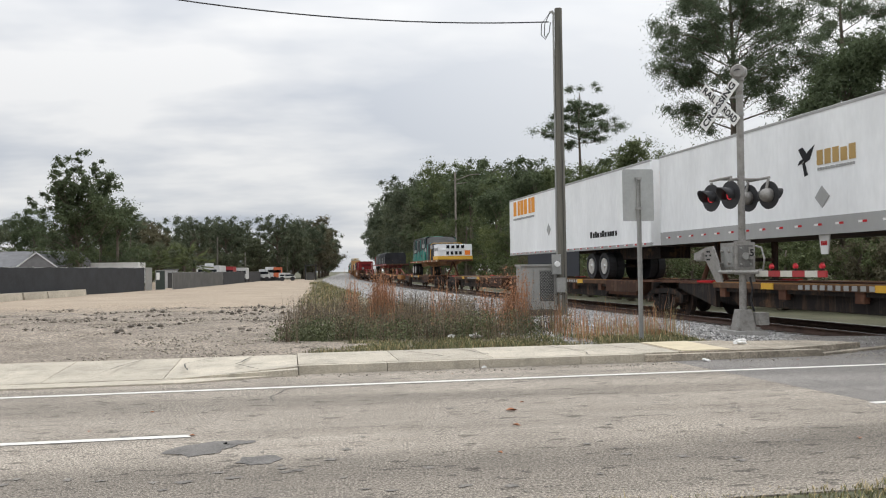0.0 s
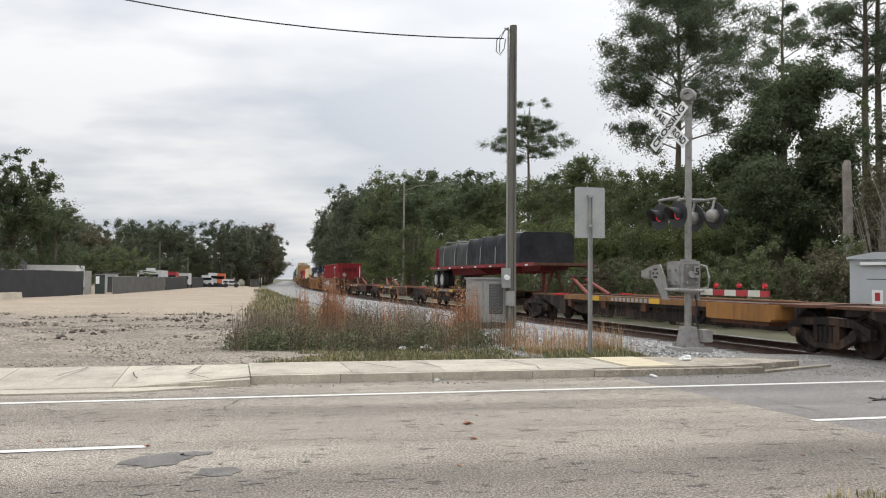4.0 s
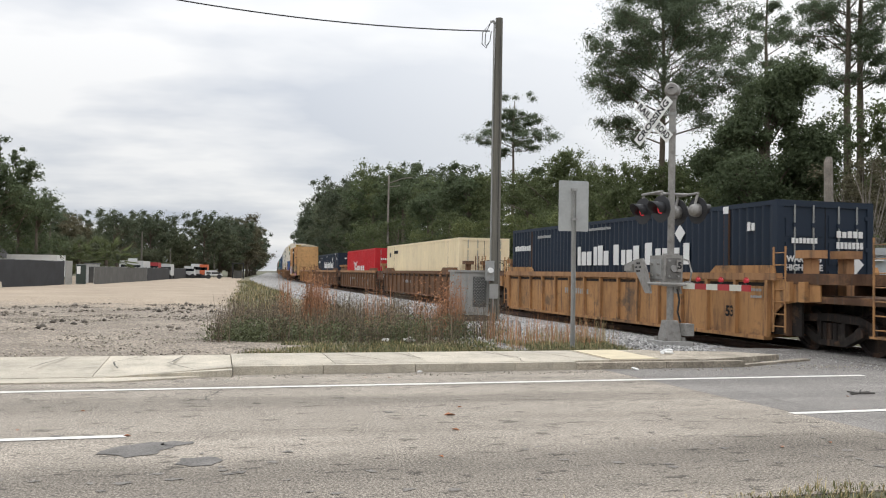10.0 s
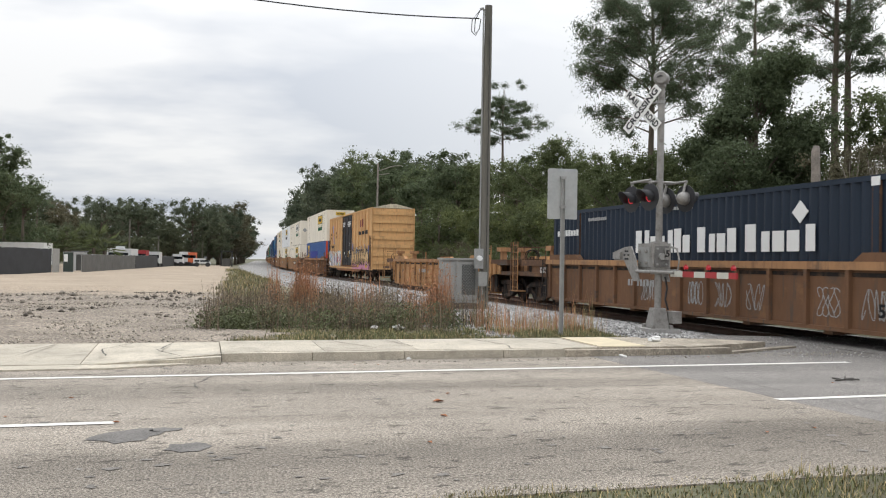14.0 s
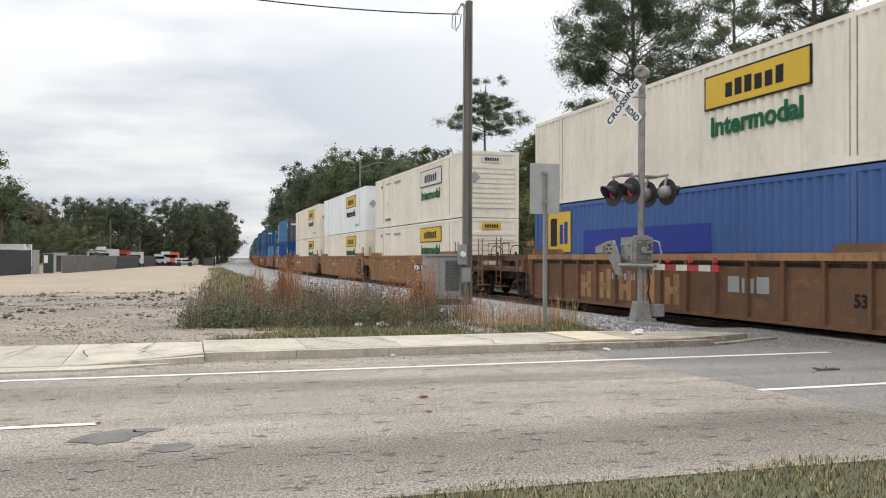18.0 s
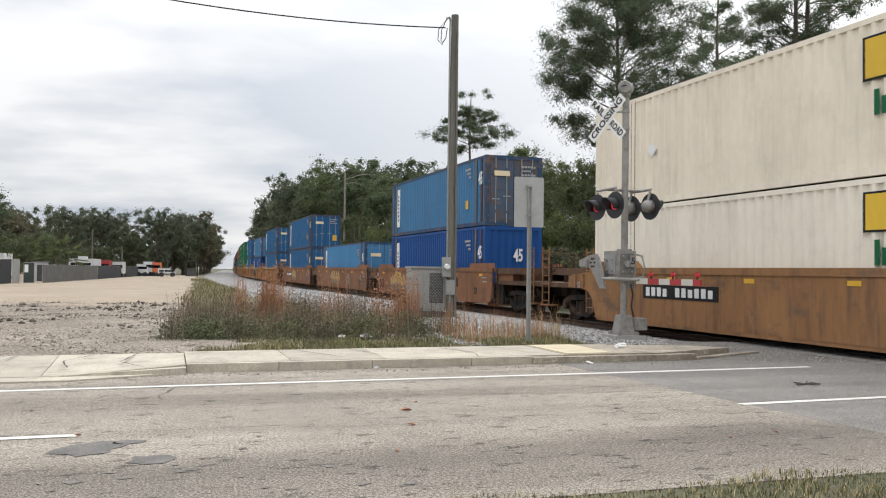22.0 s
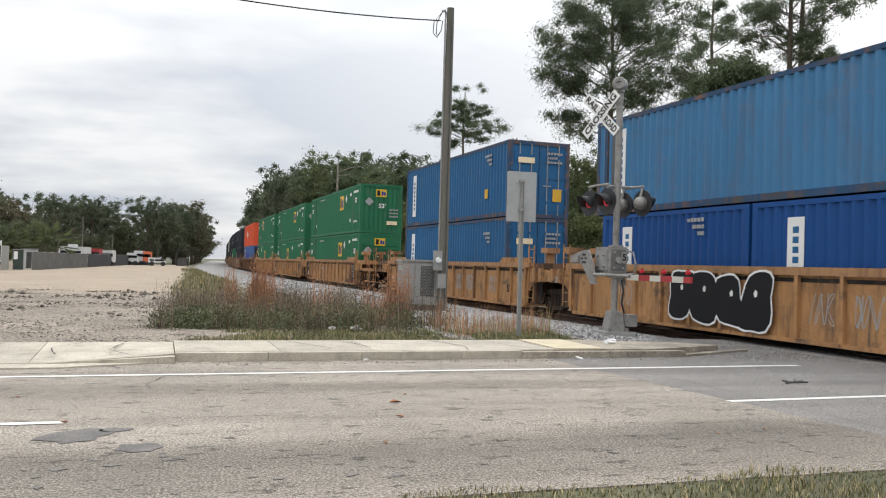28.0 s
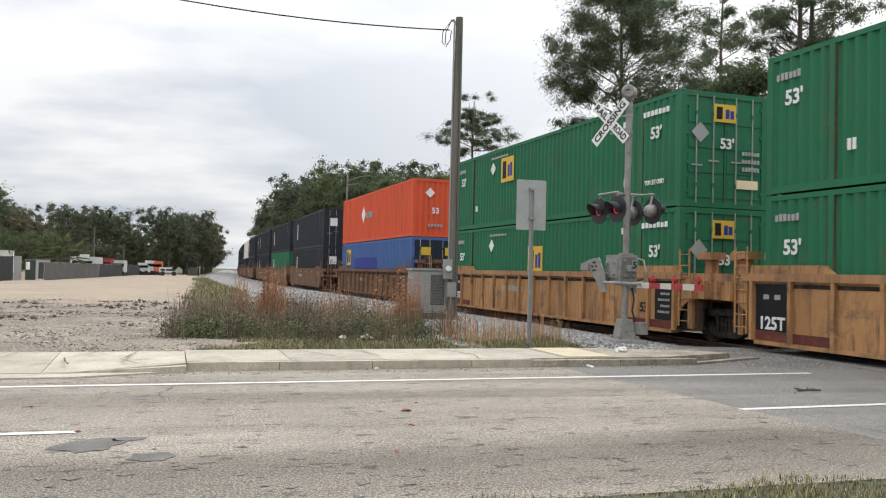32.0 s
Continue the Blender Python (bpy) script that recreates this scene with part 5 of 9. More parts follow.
blades("verge_grass", verge[::90], 0.12, 0.003, 0.5, M_STRAW, "tall thin seed stalks in the verge", "grass", -0.012)


def stones(name, xy, size, material, label, z=0.0):
    """Loose stones: small uneven eight-sided lumps."""
    n = len(xy)
    o = np.array([(1, 0, 0), (-1, 0, 0), (0, 1, 0), (0, -1, 0), (0, 0, 0.8), (0, 0, -0.6)])
    v = o[None] * (size * nr.uniform(0.5, 1.4, (n, 1, 1))) * nr.uniform(0.6, 1.3, (n, 6, 1))
    a = nr.uniform(0, 6.28, n)
    c, s = np.cos(a), np.sin(a)
    x = v[..., 0] * c[:, None] - v[..., 1] * s[:, None]
    y = v[..., 0] * s[:, None] + v[..., 1] * c[:, None]
    zz = np.broadcast_to(np.asarray(z, float).reshape(-1, 1) if np.ndim(z) else z, (n, 1))
    v = np.stack([x + xy[:, :1], y + xy[:, 1:2], v[..., 2] + zz + size * 0.3], -1).reshape(-1, 3)
    t = np.array([(0, 2, 4), (2, 1, 4), (1, 3, 4), (3, 0, 4), (2, 0, 5), (1, 2, 5), (3, 1, 5), (0, 3, 5)])
    f = (np.arange(n)[:, None, None] * 6 + t[None]).reshape(-1, 3)
    return tagged(new(name, soup(name, v, f, material)), label, "stones", "", "stuff")


M_STONE = mat("loose_stone_grey", (0.34, 0.33, 0.315), 0.9, var=0.2, scale=3, fine=30, bump=0.3, island=0.55)
M_DIRTSTONE = mat("loose_stone_tan", (0.30, 0.265, 0.215), 0.9, var=0.2, scale=3, fine=30, bump=0.3, island=0.45)


def bal_z(x, y):
    o = x - track_x(y)
    return float(np.interp(o, [-5.4, -3.9, -2.1, -1.3, 1.3, 2.2, 4.0], [0.0, 0.03, -0.10, -0.165, -0.165, -0.12, -0.05]))


bxy = patch(20000, 3.0, 13.8, 15.3, 34, lambda x, y: -7.6 < x - track_x(y) < -1.35 and y > 15.2 + 0.5 * max(0, x - 8.6))
stones("ballast_stones", bxy, 0.035, M_STONE, "loose grey ballast stones", np.array([bal_z(x, y) for x, y in bxy]))
bxy = patch(8000, 1.0, 12.0, 34, 60, lambda x, y: -7.6 < x - track_x(y) < -1.35)
stones("ballast_stones", bxy, 0.06, M_STONE, "loose grey ballast stones further on", np.array([bal_z(x, y) for x, y in bxy]))
lxy = patch(7000, -14, 0.5, 14.6, 34, lambda x, y: noise.noise(Vector((x * 0.25, y * 0.25, 2))) > -0.05)
stones("lot_gravel", lxy, 0.025, M_DIRTSTONE, "scattered gravel on the lot", 0.05)
M_RUBBLE = mat("broken_asphalt", (0.15, 0.128, 0.105), 0.95, var=0.3, island=0.6)
for n, size, thr in ((2600, 0.022, 0.10), (700, 0.045, 0.2), (90, 0.09, 0.28)):
    lxy = patch(n, -13, -1.2, 18.5, 37, lambda x, y: noise.noise(Vector((x * 0.45, y * 0.3, 9))) + 0.35 * math.exp(-((y - 29) / 5) ** 2) > thr)
    stones("lot_rubble", lxy, size, M_RUBBLE, "broken dark asphalt lumps on the lot", 0.05)
kxy = patch(1500, -3.5, 10.5, 11.3, 14, lambda x, y: abs((y - 0.065 * x) / 1.002 - 12.2) < 0.28 and noise.noise(Vector((x * 0.8, 0, 3))) > -0.2)
stones("gutter_grit", kxy, 0.012, M_DIRTSTONE, "grit and sand in the gutter", 0.004)
kxy = patch(1200, 8.6, 13.2, 12.2, 16.2, lambda x, y: True)
stones("crossing_grit", kxy, 0.013, M_STONE, "loose stones scattered on the crossing asphalt", 0.008)

# dark patches, cracks, fallen leaves and litter
M_PATCH = mat("asphalt_patch_dark", (0.150, 0.140, 0.128), 0.9, var=0.25, scale=3, fine=60, bump=0.6, stone=(105, 0.3))
pr = random.Random(8)


M_FLECK = mat("asphalt_worn_pit", (0.185, 0.170, 0.150), 0.9, var=0.25, scale=3, fine=60, bump=0.6, stone=(190, 0.3))


def road_patch(cx, cy, rx, ry, rot, seed, material=None):
    r = random.Random(seed)
    bm = bmesh.new()
    vs = []
    for i in range(16):
        a = 2 * math.pi * i / 16
        k = r.uniform(0.7, 1.1) if material is None else r.uniform(0.35, 1.25)
        x, y = rx * k * math.cos(a), ry * k * math.sin(a)
        vs.append(bm.verts.new((cx + x * math.cos(rot) - y * math.sin(rot), cy + x * math.sin(rot) + y * math.cos(rot), 0.005)))
    bm.faces.new(vs)
    tagged(part("asphalt_patch", bm, material or M_PATCH), "dark irregular repair patch in the asphalt", "road patch", "", "structure")


road_patch(-1.08, 7.36, 0.34, 0.26, 0.75, 1)
road_patch(-0.80, 7.58, 0.14, 0.10, 0.2, 2)
road_patch(-0.54, 6.86, 0.20, 0.18, -0.3, 3)
for i in range(130):
    u, v = pr.uniform(-5, 9), pr.choice((pr.uniform(5.4, 6.7), pr.uniform(5.4, 7.4), pr.uniform(5.4, 9.8)))
    x, y, _ = rd(u, v)
    road_patch(x, y, pr.uniform(0.02, 0.08), pr.uniform(0.014, 0.05), pr.uniform(-0.2, 0.3), 20 + i, M_FLECK)
M_CRACK = mat("crack_dark", (0.075, 0.07, 0.062), 0.95, var=0.2)


def crack(name, pts, w, z):
    r = random.Random(int(pts[0][0] * 100))
    bm = bmesh.new()
    line = []
    for (x0, y0), (x1, y1) in zip(pts, pts[1:]):
        for i in range(5):
            f = i / 5
            line.append((x0 + (x1 - x0) * f + r.uniform(-0.02, 0.02), y0 + (y1 - y0) * f + r.uniform(-0.02, 0.02)))
    line.append(pts[-1])
    prev = None
    for i, (x, y) in enumerate(line):
        ww = w * r.uniform(0.4, 1.2)
        a, b = bm.verts.new((x - ww, y, z)), bm.verts.new((x + ww, y, z))
        if prev:
            bm.faces.new((prev[0], prev[1], b, a))
        prev = (a, b)
    tagged(part(name, bm, M_CRACK), "dark crack in the pale surface", "crack", "", "structure")


for pts in ([(-0.38, 12.45), (-0.5, 13.4), (-0.62, 14.1)], [(-1.1, 12.2), (-1.5, 13.0), (-1.4, 14.0)], [(-2.1, 12.3), (-2.3, 13.2), (-2.0, 14.0)], [(-2.6, 12.9), (-1.5, 13.0)], [(0.2, 13.4), (-0.5, 13.4), (-1.4, 13.6)],
            [(1.1, 14.2), (1.5, 13.5), (1.75, 13.0)], [(2.0, 14.4), (2.4, 13.3)], [(3.6, 14.4), (4.0, 13.4), (3.9, 12.8)], [(4.5, 14.6), (4.9, 13.4)], [(-3.3, 12.4), (-3.1, 14.0)]):
    crack("pavement_crack", pts, 0.012, 0.137 if pts[0][0] > 0 else 0.117)
crack("road_crack", [(-2.8, 10.2), (-1.2, 10.3), (0.2, 10.28), (1.2, 10.4)], 0.012, 0.004)
crack("road_crack", [(-0.6, 10.9), (-0.75, 10.3), (-0.7, 9.9)], 0.012, 0.004)
crack("road_crack", [(6.05, 12.4), (6.05, 11.0), (6.2, 9.0), (6.3, 7.2), (6.3, 5.4)], 0.006, 0.005)
M_LEAFR = mat("fallen_leaf", (0.32, 0.13, 0.06), 0.85, var=0.3)
M_LITTER = mat("litter_white", (0.68, 0.67, 0.64), 0.6, var=0.1)


def leaf(x, y, s, z=0.006):
    t = thing("fallen_leaf", "curled russet leaf lying on the road", "leaf", Matrix.Translation((x, y, z)) @ Matrix.Rotation(pr.uniform(0, 6), 4, "Z"))
    bm = bmesh.new()
    for k in (-1, 1):
        bm.faces.new([bm.verts.new(p) for p in ((-s, 0, 0), (0, k * s * 0.55, s * 0.35), (s, 0, s * 0.1), (0, 0, 0.0))])
    part("blade", bm, M_LEAFR, t)


leaf(1.86, 8.72, 0.075)
leaf(1.74, 7.9, 0.05)
for i in range(14):
    x, y, _ = rd(pr.uniform(-2, 8), pr.uniform(5.6, 12.2))
    leaf(x, y, pr.uniform(0.02, 0.04))
st = thing("dead_branch", "small dark broken twig on the asphalt", "branch", Matrix.Translation((7.6, 9.75, 0.01)))
bm = bmesh.new()
for a, b in (((-0.14, 0, 0), (0.15, 0.03, 0.02)), ((0, 0, 0.01), (0.1, 0.12, 0.03)), ((-0.05, 0, 0.01), (-0.12, 0.1, 0.02)), ((0.05, 0.01, 0.01), (0.16, -0.08, 0.02))):
    tube(bm, [a, b], 0.012, 5)
part("twig", bm, M_CRACK, st)


def litter(x, y, z, s, label):
    t = thing("litter", label, "litter", Matrix.Translation((x, y, z)))
    bm = bmesh.new()
    bmesh.ops.create_icosphere(bm, subdivisions=2, radius=s)
    for v in bm.verts:
        k = 1 + 0.8 * noise.noise(v.co * 22 + Vector((x, y, 0)))
        v.co = Vector((v.co.x * 1.5 * k, v.co.y * k, max(-s * 0.5, v.co.z * 0.7 * k)))
    part("bag", bm, M_LITTER, t)


litter(6.93, 13.9, 0.17, 0.075, "crumpled white plastic bag on the pavement")
litter(2.85, 17.6, 0.08, 0.085, "white rubbish caught in the weeds")
litter(2.35, 17.7, 0.07, 0.06, "scrap of white paper in the weeds")
litter(5.72, 12.62, 0.02, 0.035, "small crushed white can by the kerb")
litter(2.2, 12.6, 0.02, 0.04, "torn paper scrap in the gutter")

# ---- fences, yard and buildings beyond the lot ----
M_SCREEN = mat("privacy_screen_black", (0.022, 0.024, 0.028), 0.8, var=0.3, scale=1.0, fine=10, bump=0.2)
M_SCREENG = mat("privacy_screen_grey", (0.085, 0.084, 0.08), 0.8, var=0.25, scale=1.0, fine=10, bump=0.2)
M_VAN = mat("vehicle_white", (0.55, 0.56, 0.56), 0.45, var=0.06, scale=2)
M_GLASS = mat("dark_glass", (0.02, 0.025, 0.03), 0.1, var=0.1)
M_ROOFG = mat("shingle_grey", (0.17, 0.17, 0.175), 0.9, var=0.2, scale=2, fine=20, bump=0.4)
M_WALLH = mat("house_wall", (0.35, 0.34, 0.31), 0.85, var=0.1)


def fence(label, a, b, h, material, n):
    t = thing("fence", label, "fence")
    a, b = Vector((*a, 0)), Vector((*b, 0))
    d = (b - a).normalized()
    s = Vector((-d.y, d.x, 0))
    for i in range(n + 1):
        p = a.lerp(b, i / n)
        bm = bmesh.new()
        tube(bm, [p - Vector((0, 0, 0.1)), p + Vector((0, 0, h + 0.06))], 0.035, 7)
        part("post", bm, M_GALV, t)
    for i in range(n):
        p, q = a.lerp(b, i / n), a.lerp(b, (i + 1) / n)
        sag = 0.04 * math.sin(i * 1.7)
        bm = bmesh.new()
        o = s * -0.05
        hexa(bm, [p + o + Vector((0, 0, 0.03)), q + o + Vector((0, 0, 0.03)), q + o * 1.4 + Vector((0, 0, 0.03)), p + o * 1.4 + Vector((0, 0, 0.03))],
             [p + o + Vector((0, 0, h + sag)), q + o + Vector((0, 0, h - sag)), q + o * 1.4 + Vector((0, 0, h - sag)), p + o * 1.4 + Vector((0, 0, h + sag))])
        part("screen", bm, material, t)
    bm = bmesh.new()
    tube(bm, [a + Vector((0, 0, h)), b + Vector((0, 0, h))], 0.022, 6)
    part("top_rail", bm, M_GALV, t)
    return t


fence("chain-link fence with black privacy screen", (-23.5, 22), (-17.15, 74.5), 2.0, M_SCREEN, 22)
fence("chain-link fence with grey privacy screen", (-15.45, 78), (-14.9, 104.7), 1.6, M_SCREENG, 12)
fence("chain-link fence with dark privacy screen", (-14.9, 105.2), (-14.0, 141), 1.6, M_SCREEN, 14)
gt = thing("gate_panel", "pale grey sheet metal gate panel", "gate", Matrix.Translation((-17.0, 75.6, 0)) @ Matrix.Rotation(radians(84), 4, "Z"))
box_part("frame", (-0.8, 0.8, -0.03, 0.03, 0.05, 2.05), M_GALV, gt)
box_part("sheet", (-0.75, 0.75, 0.031, 0.045, 0.1, 2.0), mat("sheet_pale_grey", (0.30, 0.31, 0.30), 0.6, var=0.15), gt)
for i, (x, y) in enumerate(((-19.1, 50.2), (-18.75, 53.3), (-18.45, 56.4), (-18.2, 59.3))):
    br = thing("concrete_block", "low pale concrete barrier block by the fence", "barrier", Matrix.Translation((x, y, 0)) @ Matrix.Rotation(radians(84), 4, "Z"), group="barrier blocks by the fence")
    bm = bmesh.new()
    hexa(bm, [(-1.45, -0.28, -0.05), (1.45, -0.28, -0.05), (1.45, 0.28, -0.05), (-1.45, 0.28, -0.05)], [(-1.45, -0.2, 0.48), (1.45, -0.2, 0.48), (1.45, 0.2, 0.48), (-1.45, 0.2, 0.48)])
    part("block", bm, M_CONC, br, bevel=0.03)
hs = thing("house", "low house with a grey shingle gable roof", "house", Matrix.Translation((-31, 80, 0)))
box_part("wall", (-6, 6.5, -4, 4, -0.05, 2.3), M_WALLH, hs)
bm = bmesh.new()
hexa(bm, [(-6.5, -4.5, 2.25), (7.0, -4.5, 2.25), (7.0, 4.5, 2.25), (-6.5, 4.5, 2.25)], [(-6.5, -0.1, 3.7), (7.0, -0.1, 3.7), (7.0, 0.1, 3.7), (-6.5, 0.1, 3.7)])
part("roof", bm, M_ROOFG, hs)
bm = bmesh.new()
hexa(bm, [(3.6, -5.6, 2.2), (6.6, -5.6, 2.2), (6.6, -1, 2.2), (3.6, -1, 2.2)], [(5.05, -5.6, 3.35), (5.15, -5.6, 3.35), (5.15, -1, 3.35), (5.05, -1, 3.35)])
part("porch_roof", bm, M_ROOFG, hs)
for sx in (-1, 1):
    bm = bmesh.new()
    tube(bm, [(5.1 + sx * 1.7, -5.65, 2.15), (5.1, -5.65, 3.42)], 0.06, 6)
    part("fascia", bm, M_VAN, hs)
box_part("gable_wall", (4.0, 6.2, -5.4, -4.0, 0, 2.25), M_WALLH, hs)
g2 = thing("gate_panel", "dark green gate panel with a white notice", "gate", Matrix.Translation((-16.35, 77.2, 0)) @ Matrix.Rotation(radians(8), 4, "Z"))
box_part("frame", (-0.42, 0.42, -0.03, 0.03, 0.05, 1.8), M_GALV, g2)
box_part("sheet", (-0.38, 0.38, -0.045, -0.031, 0.1, 1.75), mat("sheet_dark_green", (0.035, 0.05, 0.042), 0.6, var=0.15), g2)
box_part("notice", (-0.34, -0.05, -0.06, -0.046, 0.95, 1.6), M_SIGNW, g2)
wt = thing("storage_trailer", "long white storage trailer behind the fence", "trailer", Matrix.Translation((-22.2, 84, 0)) @ Matrix.Rotation(radians(-4), 4, "Z"))
for i in range(4):
    box_part("side_panel", (-2.7 + i * 1.35 + 0.01, -2.7 + (i + 1) * 1.35 - 0.01, -1.2, 1.2, 0.6, 2.62), M_SIGNW, wt, bevel=0.03)
box_part("chassis", (-2.6, 2.6, -1.0, 1.0, 0.0, 0.6), M_BLACKP, wt)
sh = thing("shed", "small white kiosk beside the gate", "shed", Matrix.Translation((-17.4, 87, 0)))
box_part("wall", (-0.55, 0.55, -0.6, 0.6, -0.05, 1.85), M_VAN, sh)
box_part("roof", (-0.65, 0.65, -0.7, 0.7, 1.85, 1.95), M_ROOFG, sh)
box_part("door", (-0.2, 0.35, -0.63, -0.6, 0, 1.6), M_SCREENG, sh)


def parked(name, label, x, y, L, W, H, body, cab=0.0, rz=0.0):
    H *= 0.8
    t = thing(name, label, "vehicle", Matrix.Translation((x, y, 0)) @ Matrix.Rotation(radians(rz), 4, "Z"))
    box_part("body", (-L / 2, L / 2 - cab, -W / 2, W / 2, 0.55, H), body, t, bevel=0.12)
    if cab:
        bm = bmesh.new()
        hexa(bm, [(L / 2 - cab, -W / 2, 0.5), (L / 2, -W / 2, 0.5), (L / 2, W / 2, 0.5), (L / 2 - cab, W / 2, 0.5)], [(L / 2 - cab, -W / 2, H * 0.8), (L / 2 - cab * 0.4, -W / 2, H * 0.8), (L / 2 - cab * 0.4, W / 2, H * 0.8), (L / 2 - cab, W / 2, H * 0.8)])
        part("cab", bm, body, t, bevel=0.05)
    for k in (-0.3, 0.0, 0.25):
        box_part("window", (L * k - 0.35, L * k + 0.35, -W / 2 - 0.012, -W / 2 + 0.02, H * 0.6, H * 0.8), M_GLASS, t)
    for sx in (-0.3, 0.3):
        for sy in (-1, 1):
            bm = bmesh.new()
            tube(bm, [(L * sx, sy * W / 2 - sy * 0.2, 0.38), (L * sx, sy * W / 2 + sy * 0.01, 0.38)], 0.38, 14)
            part("wheel", bm, M_BLACKP, t)
    return t


M_VRED = mat("vehicle_red", (0.33, 0.03, 0.035), 0.4, var=0.1)
M_VORG = mat("container_far_orange", (0.55, 0.13, 0.05), 0.6, var=0.1)
rv = parked("camper_van", "white camper parked behind the fence", -16.45, 106.5, 2.7, 5.6, 3.0, M_VAN)
box_part("roof_unit", (-0.5, 0.4, -2.0, -1.0, 2.4, 2.68), M_VAN, rv)
parked("truck", "red truck cab behind the fence", -15.6, 116, 1.5, 3.0, 2.9, M_VRED)
parked("truck", "white box truck in the yard", -14.9, 125, 1.3, 4.0, 2.75, M_VAN)
parked("truck", "pale low truck in the yard", -13.4, 143, 1.6, 4.0, 2.5, M_VAN, 0.4)
parked("storage_box", "white storage box in the yard", -12.75, 146, 1.4, 4.0, 3.0, M_VAN, 0, 0)
parked("storage_box", "orange storage box in the yard", -11.5, 146, 1.2, 4.0, 2.9, M_VORG, 0, 0)
parked("truck", "old pale pickup at the end of the lot", -9.5, 140, 2.8, 1.9, 1.7, M_VAN, 0.9, 4)
fr = thing("metal_frame", "dark metal goods frame at the lot's end", "frame", Matrix.Translation((-6.1, 150, 0)))
for x in (-0.9, 0.9):
    for y in (-1, 1):
        box_part("post", (x - 0.08, x + 0.08, y - 0.08, y + 0.08, 0, 2.6), M_BLACKP, fr)
box_part("top", (-1.05, 1.05, -1.2, 1.2, 2.6, 2.75), M_BLACKP, fr)
box_part("crate", (-0.7, 0.6, -0.8, 0.8, 0, 1.4), M_SCREENG, fr)
for x, y, h in ((-17.6, 119, 6.5), (-17.0, 146, 5.0), (-15.5, 158, 6.5), (-11.0, 162, 7.0)):
    up = thing("utility_pole", "thin distant wooden pole", "utility pole", Matrix.Translation((x, y, 0)))
    bm = bmesh.new()
    tube(bm, [(0, 0, -0.1), (0, 0, h)], [0.13, 0.1], 8)
    part("pole", bm, M_POLE, up)
up = thing("utility_pole", "slim grey pole with a short lamp arm before the trees", "utility pole", Matrix.Translation((12.3, 92, 0)))
bm = bmesh.new()
tube(bm, [(0, 0, -0.1), (0, 0, 12.3)], [0.14, 0.09], 8)
part("pole", bm, M_TWIG, up)
bm = bmesh.new()
tube(bm, [(0, 0, 11.4), (1.6, -0.2, 12.0), (2.6, -0.3, 12.1)], 0.05, 6)
tube(bm, [(0, 0, 11.0), (1.3, 0.1, 11.2)], 0.04, 6)
part("arm", bm, M_TWIG, up)

# ---- rolling stock ----
MOVING = []


RUST = (0.15, 0.083, 0.05)
GRIME = (0.085, 0.072, 0.06)


def paint(name, r, g, b, rough=0.55, dirt=None, amount=0.25, var=0.08, gain=1.0):
    """Weathered paint from an everyday colour value (0 to 255)."""
    lin = [min(0.85, ((c / 255 + 0.055) / 1.055) ** 2.4 * gain if c > 10 else 0.004) for c in (r, g, b)]
    return mat(name, tuple(lin), rough, var=var, scale=0.7, fine=9, bump=0.04, dirt=dirt, dirt_amount=amount, stretch=(1, 1, 0.35), spec=0.25, streak=(dirt, min(0.85, amount * 1.7), GRIME) if dirt and amount > 0.04 else None)


P_FADED = paint("stencil_faded_brown", 82, 58, 46, 0.8, RUST, 0.3, 0.2)
P_WELL_A = paint("well_brown_paint", 148, 108, 72, 0.75, RUST, 0.4, 0.16)
P_WELL_R = paint("well_rusty_paint", 138, 94, 66, 0.8, RUST, 0.5, 0.2)
P_WELL_B = paint("well_tan_paint", 178, 134, 90, 0.75, RUST, 0.5, 0.2)
P_WELL_C = paint("well_dull_brown_paint", 116, 86, 64, 0.8, RUST, 0.5, 0.2)
# grimy brown, darkened to hold the shade of the car ends
P_ENDS = paint("shaded_grimy_brown", 88, 66, 52, 0.85, RUST, 0.5, 0.25)
P_CHORD = paint("chord_ochre_paint", 166, 126, 90, 0.75, RUST, 0.35, 0.15)
P_SILL = paint("sill_dark_red_paint", 104, 52, 48, 0.75, RUST, 0.3, 0.15)
P_DARK = paint("grimy_black_steel", 42, 38, 36, 0.8, RUST, 0.3, 0.25)
P_WHEEL = mat("wheel_tread_steel", (0.45, 0.44, 0.43), 0.35, 0.9, var=0.1)
P_WHEELFACE = paint("wheel_face_grime", 48, 42, 40, 0.85, RUST, 0.3, 0.2)
P_YELL = paint("safety_yellow", 214, 168, 62, 0.6)
P_WHITE = paint("decal_white", 225, 225, 222, 0.6, None, 0, 0.05)
P_BLACK = paint("decal_black", 28, 28, 30, 0.6)
P_BLUE_D = paint("decal_blue", 45, 60, 140, 0.6)
P_GREENT = paint("decal_green", 20, 92, 58, 0.6)
P_ORANGE = paint("decal_orange", 226, 150, 50, 0.6)
P_GREYD = paint("decal_grey", 160, 160, 158, 0.6)
P_REDS = paint("reflector_red", 180, 30, 35, 0.4)
P_TYRE = mat("tyre_rubber", (0.03, 0.03, 0.032), 0.85, var=0.2)
P_RIM = mat("aluminium_rim", (0.75, 0.75, 0.74), 0.35, 0.8, var=0.08)

SIDE = Matrix(((0, 0, -1, 0), (-1, 0, 0, 0), (0, 1, 0, 0), (0, 0, 0, 1)))
FRONT = Matrix(((1, 0, 0, 0), (0, 0, -1, 0), (0, 1, 0, 0), (0, 0, 0, 1)))


def on_side(x, y, z):
    return Matrix.Translation((x, y, z)) @ SIDE


